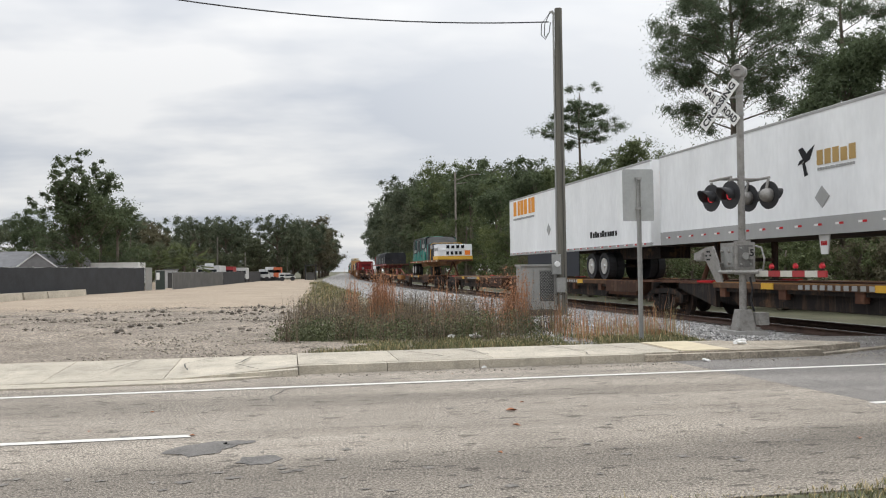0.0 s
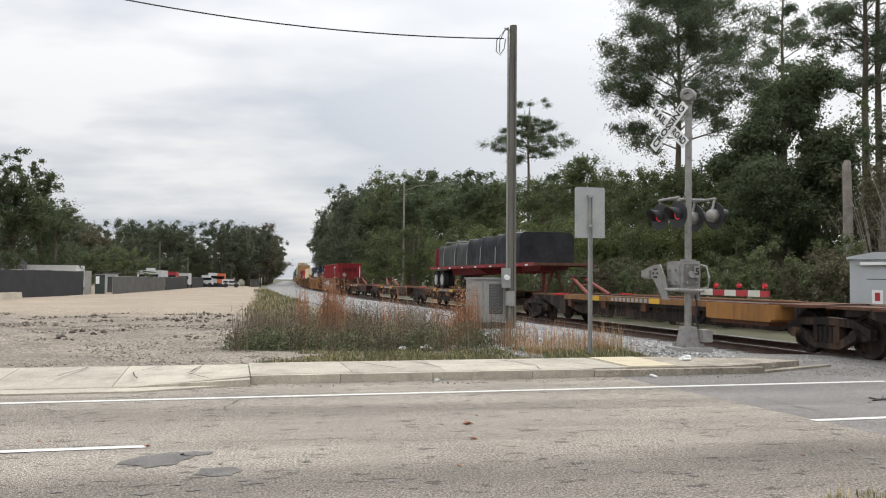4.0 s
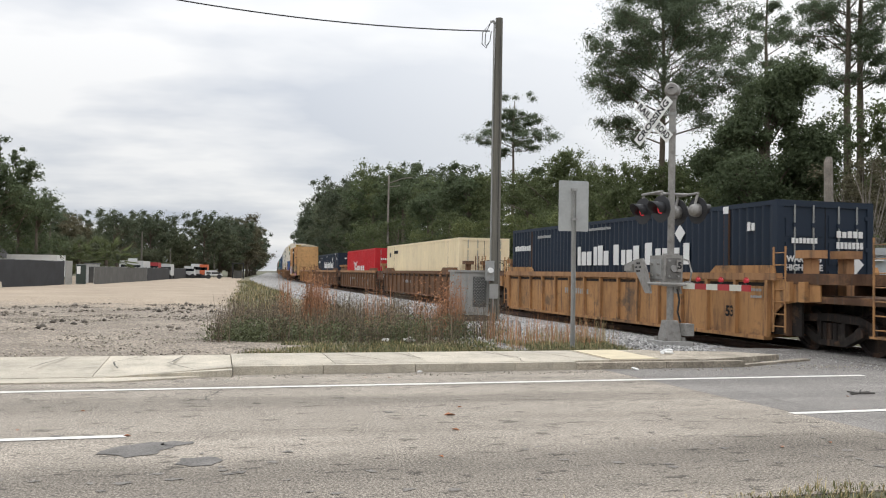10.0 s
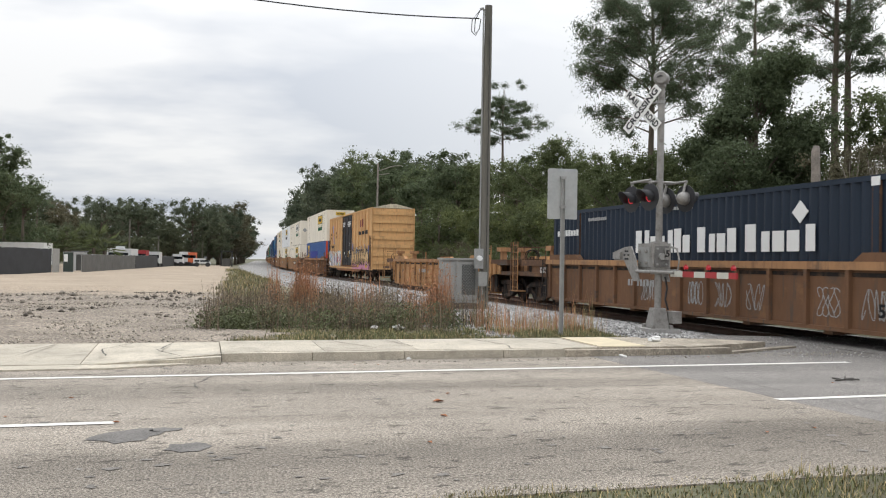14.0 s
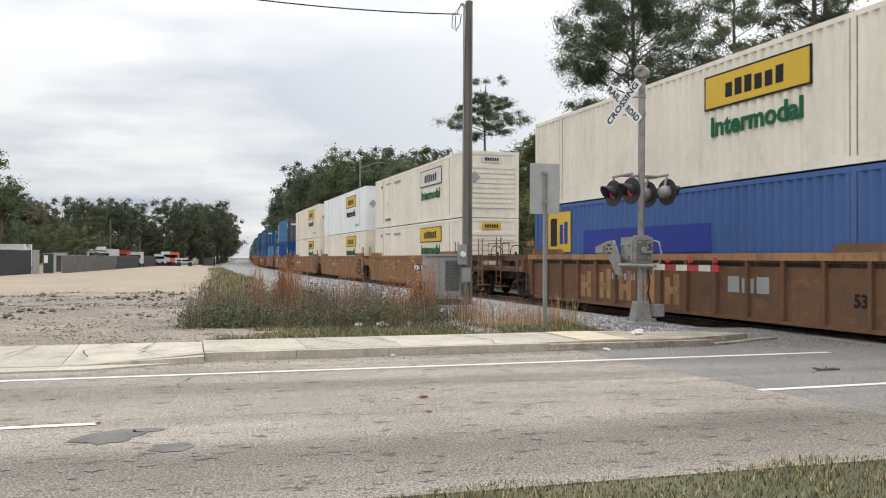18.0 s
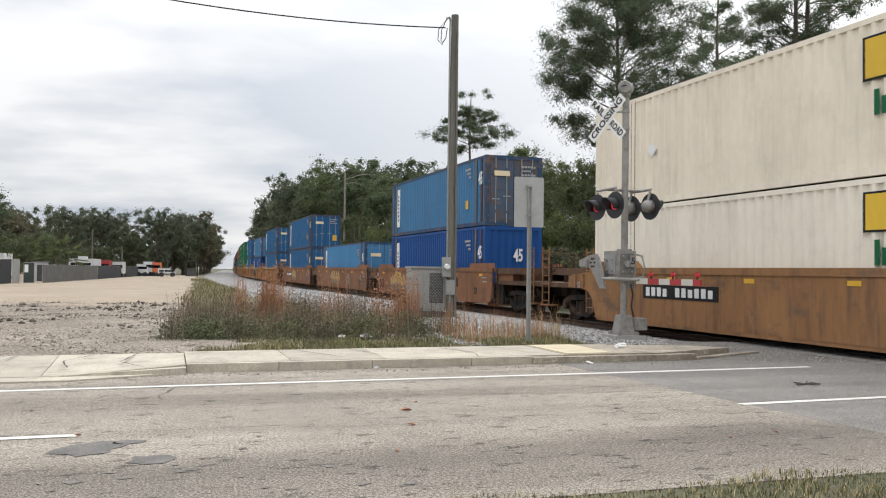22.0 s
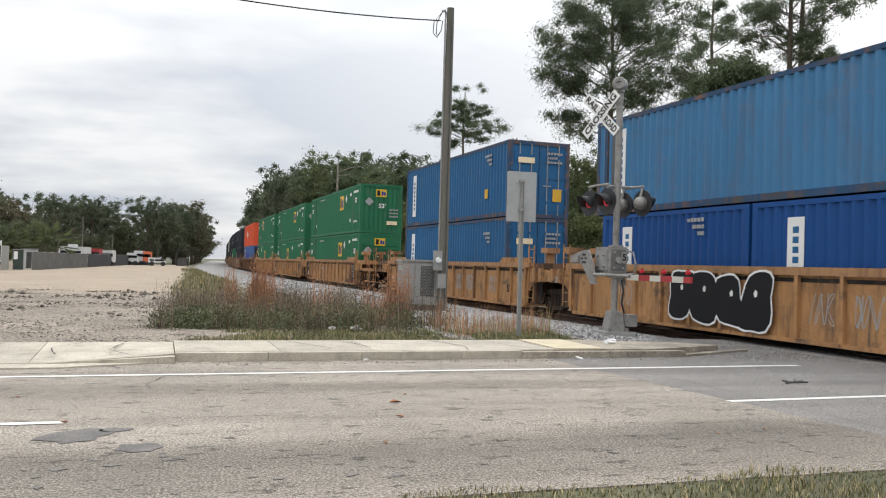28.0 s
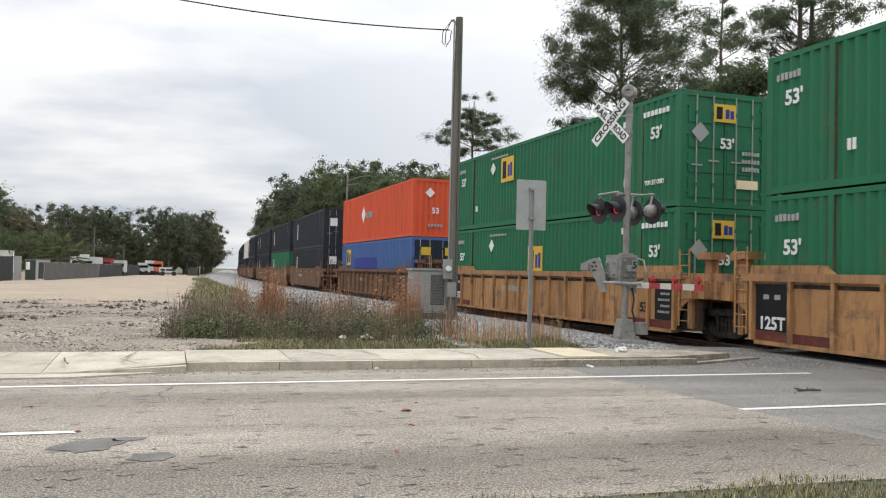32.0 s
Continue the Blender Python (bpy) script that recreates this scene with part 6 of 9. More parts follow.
def on_front(x, y, z):
    return Matrix.Translation((x, y, z)) @ FRONT


def runs(t, s0, s1, half=None):
    """A thing that rides with the train, from its near end s0 to its far end s1 at the start."""
    MOVING.append((t, (s0 + s1) / 2, half or (s1 - s0) * 0.42))
    return t


def corrugated(name, length, z0, z1, pitch, depth, face, at, material, parent, horizontal=False):
    """A ribbed steel wall. face 'x-': looks to -x and runs along y; 'x+', 'y-' and 'y+' alike."""
    span = (z1 - z0) if horizontal else length
    n = max(2, round(span / pitch))
    p = span / n
    prof = []
    for i in range(n):
        for f, d in ((0.0, 0), (0.32, 0), (0.46, 1), (0.86, 1)):
            prof.append((i * p + f * p, d))
    prof.append((span, 0))
    vs, fs = [], []
    for a, d in prof:
        for e in (0, 1):
            run, z = ((e * length - length / 2), z0 + a) if horizontal else (a - length / 2, z0 + e * (z1 - z0))
            off = d * depth
            vs.append({"x-": (at + off, run, z), "x+": (at - off, run, z), "y-": (run, at + off, z), "y+": (run, at - off, z)}[face])
    for i in range(len(prof) - 1):
        fs.append((2 * i, 2 * i + 1, 2 * i + 3, 2 * i + 2))
    me = soup(name, vs, fs, material)
    return part(name, me, material, parent)


def decal(name, face, at, a0, a1, z0, z1, material, parent, thick=0.012):
    """A flat painted patch standing a little proud of a wall."""
    if face == "s":
        return box_part(name, (at - thick, at, a0, a1, z0, z1), material, parent)
    return box_part(name, (a0, a1, at - thick, at, z0, z1), material, parent)


def bars(name, face, at, a0, a1, z0, z1, n, material, parent, seed=0, gap=0.28, thick=0.014):
    """Lettering that cannot be lettered: a row of plain upright blocks."""
    rng = random.Random(seed)
    bm = bmesh.new()
    w = (a1 - a0) / n
    for i in range(n):
        lo, hi = a0 + i * w + w * gap / 2, a0 + (i + 1) * w - w * gap / 2
        top = z1 - (z1 - z0) * rng.choice((0, 0, 0, 0, 0.12))
        if face == "s":
            box_bm(bm, at - thick, at, lo, hi, z0, top)
        else:
            box_bm(bm, lo, hi, at - thick, at, z0, top)
    ob = part("marking", bm, material, parent)
    ob["kind"] = "stuff"
    return ob


def diamond(face, at, a, z, r, material, parent, name="placard"):
    bm = bmesh.new()
    pts = [(0, -r), (r, 0), (0, r), (-r, 0)]
    if face == "s":
        v = [[bm.verts.new((at - k, a + p[0], z + p[1])) for p in pts] for k in (0, 0.014)]
    else:
        v = [[bm.verts.new((a + p[0], at - k, z + p[1])) for p in pts] for k in (0, 0.014)]
    bm.faces.new(v[1])
    bm.faces.new(v[0][::-1])
    for i in range(4):
        bm.faces.new((v[0][i], v[0][(i + 1) % 4], v[1][(i + 1) % 4], v[1][i]))
    return part(name, bm, material, parent)


def scribble(at, y0, y1, z0, z1, material, parent, seed, n=5, r=0.018):
    """Sprayed tags: looping flat strokes on a car side."""
    rng = random.Random(seed)
    bm = bmesh.new()
    w = (y1 - y0) / n
    for i in range(n):
        c = y0 + (i + 0.5) * w
        pts = []
        ph, k1, k2 = rng.uniform(0, 6), rng.choice((1, 2, 2)), rng.choice((1, 2, 3))
        for j in range(18):
            a = j / 17 * 2 * math.pi * 0.9
            pts.append((c + 0.55 * w * math.sin(k1 * a + ph), (z0 + z1) / 2 + (z1 - z0) * 0.5 * math.sin(k2 * a + ph * 1.7)))
        for (a0, b0), (a1, b1) in zip(pts, pts[1:]):
            d = Vector((a1 - a0, b1 - b0))
            if d.length < 1e-4:
                continue
            q = Vector((-d.y, d.x)).normalized() * r
            vs = [bm.verts.new((at, a0 + q.x, b0 + q.y)), bm.verts.new((at, a1 + q.x, b1 + q.y)), bm.verts.new((at, a1 - q.x, b1 - q.y)), bm.verts.new((at, a0 - q.x, b0 - q.y))]
            bm.faces.new(vs)
    ob = part("graffiti", bm, material, parent)
    ob["kind"] = "stuff"
    return ob


def tags(at, ys, z0, z1, material, parent, seed, size=0.6, r=0.009):
    """Small sprayed scrawls, one to a panel."""
    for i, y in enumerate(ys):
        scribble(at, y - size / 2, y + size / 2, z0, z1, material, parent, seed + 7 * i, 4, r)


def word_bars(at, left, right, z0, z1, heights, material, parent):
    """A painted word as plain upright blocks of uneven height and width."""
    bm = bmesh.new()
    w = (left - right) / len(heights)
    for i, h in enumerate(heights):
        hi, lo = left - i * w - 0.1 * w, left - (i + 1) * w + 0.1 * w
        if i % 3 == 1:
            hi -= 0.22 * w
        box_bm(bm, at - 0.012, at, lo, hi, z0, z0 + (z1 - z0) * h)
    part("marking", bm, material, parent)["kind"] = "stuff"


def blobs(at, y0, y1, z0, z1, n, mats, parent, seed, size=0.35):
    """A sprayed mural: overlapping flat patches of colour, one part for each colour."""
    rng = random.Random(seed)
    for k, m in enumerate(mats):
        bm = bmesh.new()
        for i in range(n):
            cy, cz = rng.uniform(y0, y1), rng.uniform(z0, z1)
            a0, s = rng.uniform(0, 6), size * rng.uniform(0.5, 1.2)
            sides = rng.choice((4, 5, 6))
            x = at - 0.003 * (k + 1) - 0.0002 * i
            vs = []
            for j in range(sides):
                r = s * rng.uniform(0.5, 1.15)
                vs.append(bm.verts.new((x, cy + r * 0.7 * math.cos(a0 - 2 * math.pi * j / sides), min(max(cz + r * 1.2 * math.sin(a0 - 2 * math.pi * j / sides), z0 - 0.05), z1 + 0.35))))
            bm.faces.new(vs)
        part("graffiti", bm, m, parent)["kind"] = "stuff"


def bubbles(at, y0, y1, z0, z1, n, fill, edge, parent, seed, shade=None, sharp=2.6):
    """Sprayed fat letters: swollen leaning shapes with an outline, each a little over the last."""
    rng = random.Random(seed)
    bms = [bmesh.new(), bmesh.new(), bmesh.new()]
    w = (y1 - y0) / n
    for i in range(n):
        cy, cz = y1 - (i + 0.5) * w, (z0 + z1) / 2 + rng.uniform(-0.04, 0.04)
        rw, rh, lean = w * rng.uniform(0.5, 0.64), (z1 - z0) / 2 * rng.uniform(0.85, 1.05), rng.uniform(-0.25, 0.25)
        bite = rng.uniform(0, 6.28)
        for k, (grow, off) in enumerate(((0.045, 0.003), (0.0, 0.005), (-0.0, 0.007))):
            if k == 2 and not shade:
                continue
            vs = []
            for j in range(22):
                a = -2 * math.pi * j / 22
                c, d = math.cos(a), math.sin(a)
                q = (abs(c) ** sharp + abs(d) ** sharp) ** (-1 / sharp)
                q *= 1 - 0.22 * max(0, math.cos(a - bite)) ** 6 + 0.05 * math.sin(3 * a + i)
                yy, zz = (rw + grow) * q * c, (rh + grow) * q * d
                if k == 2:
                    zz = min(zz, -rh * 0.25 + 0.05 * math.sin(5 * a))
                vs.append(bms[k].verts.new((at - off - 0.0006 * i, cy + yy + lean * zz, cz + zz)))
            bms[k].faces.new(vs)
        # the counter inside the letter
        ky, kz = cy + rng.uniform(-0.1, 0.1) * w, cz + rh * 0.3
        bms[0].faces.new([bms[0].verts.new((at - 0.009, ky + 0.07 * w * math.cos(-k), kz + 0.14 * rh * math.sin(-k))) for k in (0, 1.2, 2.4, 3.6, 4.8)])
    for bm, m2 in zip(bms, (edge, fill, shade or fill)):
        if len(bm.faces):
            part("graffiti", bm, m2, parent)["kind"] = "stuff"


DOOR_ROD = paint("door_rod_zinc", 150, 152, 150, 0.5)


def container(name, label, s0, s1, z, W, H, body, front="wall", smooth_side=False, group="containers on the train", door_mat=None, rail_mat=None):
    """A freight container with its floor at z: frame, ribbed walls, roof and doors."""
    t = thing(name, label, "container", group=group)
    L = s1 - s0
    w = W / 2
    rail_mat = rail_mat or body
    pst = 0.16
    for sx in (-1, 1):
        for sy in (-1, 1):
            x0, x1 = sorted((sx * w, sx * (w - pst)))
            y0, y1 = sorted((sy * L / 2, sy * (L / 2 - pst)))
            box_part("corner_post", (x0, x1, y0, y1, z, z + H), rail_mat, t, bevel=0.012)
    inner = [6.1] if L > 13 else []
    for yy in inner:
        for sy in (-1, 1):
            for sx in (-1, 1):
                x0, x1 = sorted((sx * (w + 0.004), sx * (w - 0.05)))
                box_part("side_post", (x0, x1, sy * yy - 0.07, sy * yy + 0.07, z + 0.16, z + H - 0.1), rail_mat, t)
                # dark strips paint the shade along both sides of the flush post
                for e in (-0.095, 0.08):
                    x0, x1 = sorted((sx * (w - 0.001), sx * (w - 0.05)))
                    box_part("post_seam", (x0, x1, sy * yy + e, sy * yy + e + 0.015, z + 0.172, z + H - 0.112), P_ENDS, t)
    for sx in (-1, 1):
        x0, x1 = sorted((sx * (w - 0.004), sx * (w - 0.12)))
        box_part("bottom_rail", (x0, x1, -L / 2 + pst, L / 2 - pst, z + 0.02, z + 0.17), rail_mat, t)
        box_part("top_rail", (x0, x1, -L / 2 + pst, L / 2 - pst, z + H - 0.11, z + H - 0.005), rail_mat, t)
        if smooth_side:
            x0, x1 = sorted((sx * (w - 0.006), sx * (w - 0.04)))
            pn = 13
            for i in range(pn):
                a = -L / 2 + pst + (L - 2 * pst) / pn * i
                box_part("side_panel", (x0, x1, a + 0.004, a + (L - 2 * pst) / pn - 0.004, z + 0.17, z + H - 0.11), body, t)
        else:
            corrugated("side_panel", L - 2 * pst, z + 0.17, z + H - 0.11, 0.28, 0.052, "x-" if sx < 0 else "x+", sx * (w - 0.008), body, t)
    bm = bmesh.new()
    box_bm(bm, -w + 0.05, w - 0.05, -L / 2 + 0.05, L / 2 - 0.05, z + H - 0.06, z + H - 0.03)
    for i in range(int(L / 0.6)):
        a = -L / 2 + 0.3 + i * 0.6
        box_bm(bm, -w + 0.14, w - 0.14, a, a + 0.3, z + H - 0.03, z + H - 0.012)
    part("roof", bm, body, t)
    box_part("floor", (-w + 0.1, w - 0.1, -L / 2 + 0.1, L / 2 - 0.1, z + 0.03, z + 0.12), P_DARK, t)
    corrugated("rear_wall", W - 2 * pst, z + 0.1, z + H - 0.1, 0.29, 0.04, "y+", L / 2 - 0.02, body, t)
    fr = -L / 2
    for zz in (z, z + H - 0.14):
        box_part("end_rail", (-w + pst, w - pst, fr + 0.005, fr + 0.14, zz + (0.0 if zz == z else 0.0), zz + 0.14), rail_mat, t)
    if front == "wall":
        corrugated("front_wall", W - 2 * pst, z + 0.14, z + H - 0.14, 0.3, 0.045, "y-", fr + 0.02, body, t)
    elif front == "hrib":
        box_part("front_wall", (-w + pst, w - pst, fr + 0.03, fr + 0.08, z + 0.14, z + H - 0.14), body, t)
        for i in range(9):
            zz = z + 0.42 + i * (H - 0.95) / 9
            box_part("end_rib", (-w + pst + 0.05, w - pst - 0.05, fr - 0.012, fr + 0.03, zz, zz + 0.14), body, t, bevel=0.02)
    else:
        dm = door_mat or body
        for sx in (-1, 1):
            x0, x1 = sorted((sx * 0.012, sx * (w - pst)))
            leaf = box_part("door_leaf", (x0, x1, fr + 0.035, fr + 0.08, z + 0.14, z + H - 0.14), dm, t)
            for k in range(4):
                zz = z + 0.24 + k * (H - 0.42) / 4
                box_part("door_panel", (x0 + 0.07, x1 - 0.07, fr + 0.018, fr + 0.037, zz, zz + (H - 0.42) / 4 - 0.13), dm, leaf, bevel=0.015)
            box_part("gasket", (*sorted((sx * 0.001, sx * 0.012)), fr + 0.03, fr + 0.06, z + 0.14, z + H - 0.14), P_BLACK, leaf)
            for k in (0.3, 0.74):
                x = sx * k * (w - pst)
                bm = bmesh.new()
                tube(bm, [(x, fr + 0.002, z + 0.1), (x, fr + 0.002, z + H - 0.1)], 0.019, 6)
                rod = part("lock_rod", bm, DOOR_ROD, t)
                box_part("handle", (x - 0.16, x + 0.16, fr - 0.022, fr - 0.006, z + 1.02 + 0.12 * (k < 0.5), z + 1.06 + 0.12 * (k < 0.5)), DOOR_ROD, rod)
                for zz in (z + 0.5, z + H - 0.6):
                    box_part("rod_guide", (x - 0.05, x + 0.05, fr - 0.018, fr + 0.018, zz, zz + 0.1), dm, rod)
            for k in range(4):
                zz = z + 0.35 + k * (H - 0.75) / 3
                box_part("hinge", (sx * (w - pst) - 0.06, sx * (w - pst) + 0.06, fr - 0.004, fr + 0.03, zz, zz + 0.09), dm, t)
    # end marks
    return runs(t, s0, s1)


# ---- wheels, bogies and cars ----
_ring = {}


def wheel_mesh(r, w, hub, material, key):
    if key not in _ring:
        bm = bmesh.new()
        sides = 22
        prof = [(-w / 2, 0.0), (-w / 2, hub), (-w / 2 + 0.02, hub), (-w / 2 + 0.035, r * 0.8), (-w / 2, r * 0.82), (-w / 2, r), (w / 2, r + 0.02), (w / 2, 0.0)]
        rows = [[bm.verts.new((x, q * math.cos(2 * math.pi * k / sides), q * math.sin(2 * math.pi * k / sides))) for k in range(sides)] for x, q in prof if q > 0]
        for a, b in zip(rows, rows[1:]):
            for k in range(sides):
                bm.faces.new((a[k], a[(k + 1) % sides], b[(k + 1) % sides], b[k]))
        bm.faces.new(rows[0][::-1])
        bm.faces.new(rows[-1])
        _ring[key] = mesh_of("wheel", bm, material)
    return _ring[key]


def frame_mesh():
    """One cast side frame of a bogie, with its two windows."""
    if "frame" not in _ring:
        bm = bmesh.new()
        x0, x1 = -0.09, 0.09
        for a in (-1, 1):
            def q(y, z):
                return (a * y, z)
            quads = [[(1.22, 0.40), (1.22, 0.62), (0.78, 0.78), (0.78, 0.62)], [(0.78, 0.62), (0.78, 0.78), (0.0, 0.82), (0.0, 0.66)],
                     [(1.02, 0.36), (1.22, 0.42), (0.86, 0.64), (0.72, 0.56)], [(0.95, 0.44), (0.86, 0.60), (0.30, 0.30), (0.36, 0.16)],
                     [(0.36, 0.16), (0.36, 0.28), (0.0, 0.28), (0.0, 0.16)], [(0.38, 0.26), (0.38, 0.68), (0.28, 0.68), (0.28, 0.26)]]
            for qs in quads:
                p = [q(*k) for k in qs]
                lo = [bm.verts.new((x0, y, z)) for y, z in p]
                hi = [bm.verts.new((x1, y, z)) for y, z in p]
                bm.faces.new(lo)
                bm.faces.new(hi[::-1])
                for i in range(4):
                    bm.faces.new((lo[i], lo[(i + 1) % 4], hi[(i + 1) % 4], hi[i]))
        for i in range(4):
            tube(bm, [(-0.02, -0.21 + 0.14 * i, 0.28), (-0.02, -0.21 + 0.14 * i, 0.62)], 0.058, 8)
        _ring["frame"] = mesh_of("side_frame", bm, P_DARK)
    return _ring["frame"]


def bogie(parent, y):
    wm = wheel_mesh(0.46, 0.13, 0.12, P_WHEELFACE, "rail")
    b = box_part("bogie", (-0.85, 0.85, -0.2, 0.2, 0.42, 0.72), P_DARK, parent)
    b.location.y = y
    for sx in (-1, 1):
        f = part("side_frame", frame_mesh(), P_DARK, b)
        f.location.x = sx * 1.0
        for sy in (-1, 1):
            o = part("wheel", wm, P_WHEELFACE, b)
            o.location = (sx * 0.755, sy * 0.88, 0.463)
            if sx > 0:
                o.rotation_euler.z = math.pi
            if "cap" not in _ring:
                bm = bmesh.new()
                tube(bm, [(-0.2, 0, 0), (0.2, 0, 0)], 0.11, 10)
                _ring["cap"] = mesh_of("bearing", bm, P_DARK)
            c = part("bearing", _ring["cap"], P_DARK, b)
            c.location = (sx * 1.02, sy * 0.88, 0.463)
    return b


def ladder(parent, x, y0, y1, z0, z1, n, material):
    bm = bmesh.new()
    for y in (y0, y1):
        tube(bm, [(x, y, z0), (x, y, z1)], 0.022, 6)
    for i in range(n):
        z = z0 + (z1 - z0) * (i + 0.5) / n
        tube(bm, [(x, y0, z), (x, y1, z)], 0.014, 6)
    return part("ladder", bm, material, parent)


def well_unit(label, s_mid, ribbed, body, chord, front="c", rear="c", hl=9.3, board=None, plate=False, square=False):
    """One well of a double-stack car: side walls, chords, end platforms and bogies."""
    t = thing("well_car", label, "rail car", group="well cars of the train")
    e = 8.35
    ends = body if plate else P_ENDS
    for sx in (-1, 1):
        X = lambda v: sx * v
        # side wall: straight over the well, its lower edge swept up to the platforms
        bm = bmesh.new()
        x0, x1 = 1.40, 1.44
        if not ribbed:
            x0, x1 = 1.42, 1.50
        low = 0.34 if square else 0.22
        half = [(7.82, 0.22), (7.92, 0.5), (8.05, 0.78), (8.3, 0.96), (8.75, 1.03), (hl + 0.1, 1.05), (hl + 0.1, 1.38), (e, 1.50)]
        if square:
            # the wall stops upright; a set-back arm reaches out to the bogie
            half = [(7.9, low), (8.06, low + 0.14), (8.1, 1.2), (8.1, 1.50)]
            for sy in (-1, 1):
                box_part("end_arm", (*sorted((X(1.10), X(1.36))), *sorted((sy * 8.12, sy * (hl + 0.1))), 1.04, 1.46), body, t, bevel=0.03)
        prof = [(-y, z) for y, z in half[::-1]] + half
        lo = [bm.verts.new((X(x0), y, z)) for y, z in prof]
        hi = [bm.verts.new((X(x1), y, z)) for y, z in prof]
        bm.faces.new(lo)
        bm.faces.new(hi[::-1])
        for i in range(len(prof)):
            j = (i + 1) % len(prof)
            bm.faces.new((lo[i], lo[j], hi[j], hi[i]))
        part("side_wall", bm, body, t)
        a, b = sorted((X(1.34), X(1.53)))
        box_part("top_chord", (a, b, -e + 0.2, e - 0.2, 1.47, 1.63), chord, t, bevel=0.015)
        a, b = sorted((X(1.28), X(1.50)))
        box_part("bottom_sill", (a, b, -7.75, 7.75, low - 0.06, low + 0.02), body, t)
        if ribbed:
            # dark strip for the gap below the chord, its shadow painted in
            a, b = sorted((X(1.441), X(1.446)))
            box_part("slot", (a, b, -7.8, 7.8, 1.34, 1.42), P_DARK, t)
            for i in range(15):
                y = -7.84 + i * 1.12
                a, b = sorted((X(1.44), X(1.53)))
                box_part("rib", (a, b, y - 0.045, y + 0.045, low + 0.02, 1.47), body, t)
    for sy, kind in ((-1, front), (1, rear)):
        out = hl + (2.25 if kind == "c" else -0.15)
        y0, y1 = sorted((sy * (e - 0.05), sy * out))
        box_part("end_platform", (-1.40, 1.40, y0, y1, 1.02, 1.16), ends, t)
        y0, y1 = sorted((sy * (e - 0.1), sy * (e + 0.06)))
        box_part("end_bulkhead", (-1.38, 1.38, y0, y1, 0.3, 1.4), ends, t)
        y0, y1 = sorted((sy * e, sy * (hl + 0.9 if kind == "c" else hl - 0.2)))
        box_part("cover_box", (-1.46, -0.35, y0, y1, 1.40, 1.62), ends, t, bevel=0.02)
        box_part("cover_box", (0.35, 1.46, y0, y1, 1.40, 1.62), ends, t, bevel=0.02)
        for x0, x1 in ((-1.5, -1.30), (1.30, 1.5)):
            bm = bmesh.new()
            a, b, c, d = sy * 5.7, sy * 5.95, sy * 7.85, sy * 7.9
            hexa(bm, [(x0, a, 1.62), (x1, a, 1.62), (x1, d, 1.62), (x0, d, 1.62)], [(x0, b, 1.80), (x1, b, 1.80), (x1, c, 1.80), (x0, c, 1.80)])
            part("end_cover", bm, body, t)
        ladder(t, -1.47, sy * (8.02 + 0.16 * square), sy * (8.4 + 0.12 * square), 0.35, 1.62 if square else 2.2, 5 if square else 7, P_DARK if square else body)
        # dark sheet added to stand for the shadow at the car's end
        box_part("end_shadow_plate", (-1.30, -1.24, *sorted((sy * 7.7, sy * 8.7)), 0.3, 1.05), P_DARK, t)
        for y in () if square else (8.55, 9.0):
            box_part("arm_stiffener", (-1.56, -1.43, sy * y - 0.09, sy * y + 0.09, 1.03, 1.45), body, t, bevel=0.015)
        if ribbed:
            for x in (-1.0, -0.1):
                box_part("stand_leg", (x - 0.1, x + 0.1, *sorted((sy * 8.5, sy * 8.75)), 1.16, 1.95), chord, t)
                box_part("stand_cap", (x - 0.22, x + 0.22, *sorted((sy * 8.4, sy * 8.85)), 1.95, 2.12), chord, t, bevel=0.03)
        y0, y1 = sorted((sy * (e + 0.1), sy * out))
        box_part("draft_sill", (-0.28, 0.28, y0, y1, 0.68, 1.02), P_DARK, t)
        if kind == "c":
            y0, y1 = sorted((sy * out, sy * (out + 0.28)))
            box_part("coupler", (-0.12, 0.12, y0, y1, 0.72, 0.98), P_DARK, t, bevel=0.03)
            ladder(t, -1.45, sy * (out - 0.75), sy * (out - 0.3), 0.45, 2.3, 7, body)
            box_part("step", (-1.5, -1.1, *sorted((sy * (out - 0.8), sy * (out - 0.25))), 0.42, 0.46), body, t)
            bm = bmesh.new()
            for x, y in ((-1.2, out - 0.3), (0.3, out - 0.3)):
                tube(bm, [(x, sy * y, 1.16), (x, sy * y, 2.1), (x + 0.9, sy * y, 2.1), (x + 0.9, sy * y, 1.16)], 0.022, 6)
                tube(bm, [(x, sy * y, 1.65), (x + 0.9, sy * y, 1.65)], 0.018, 6)
            part("handrail", bm, P_ENDS, t)
            bm = bmesh.new()
            tube(bm, [(-0.72, sy * (out - 0.5), 1.16), (-0.72, sy * (out - 0.5), 1.75)], 0.05, 8)
            tube(bm, [(-0.72 + 0.26 * math.cos(a * math.pi / 8), sy * (out - 0.56), 1.75 + 0.26 * math.sin(a * math.pi / 8)) for a in range(17)], 0.02, 5, False)
            part("brake_wheel", bm, P_DARK, t)
            box_part("end_post", (1.3, 1.38, *sorted((sy * (out - 0.4), sy * (out - 0.32))), 1.16, 2.1), body, t)
            box_part("valve_box", (0.2, 0.9, *sorted((sy * (out - 0.9), sy * (out - 0.35))), 1.16, 1.6), P_DARK, t, bevel=0.02)
        else:
            box_part("joint", (-0.5, 0.5, *sorted((sy * (hl - 0.5), sy * (hl - 0.02))), 0.8, 1.0), P_DARK, t)
    for i in range(7):
        y = -7.5 + i * 2.5
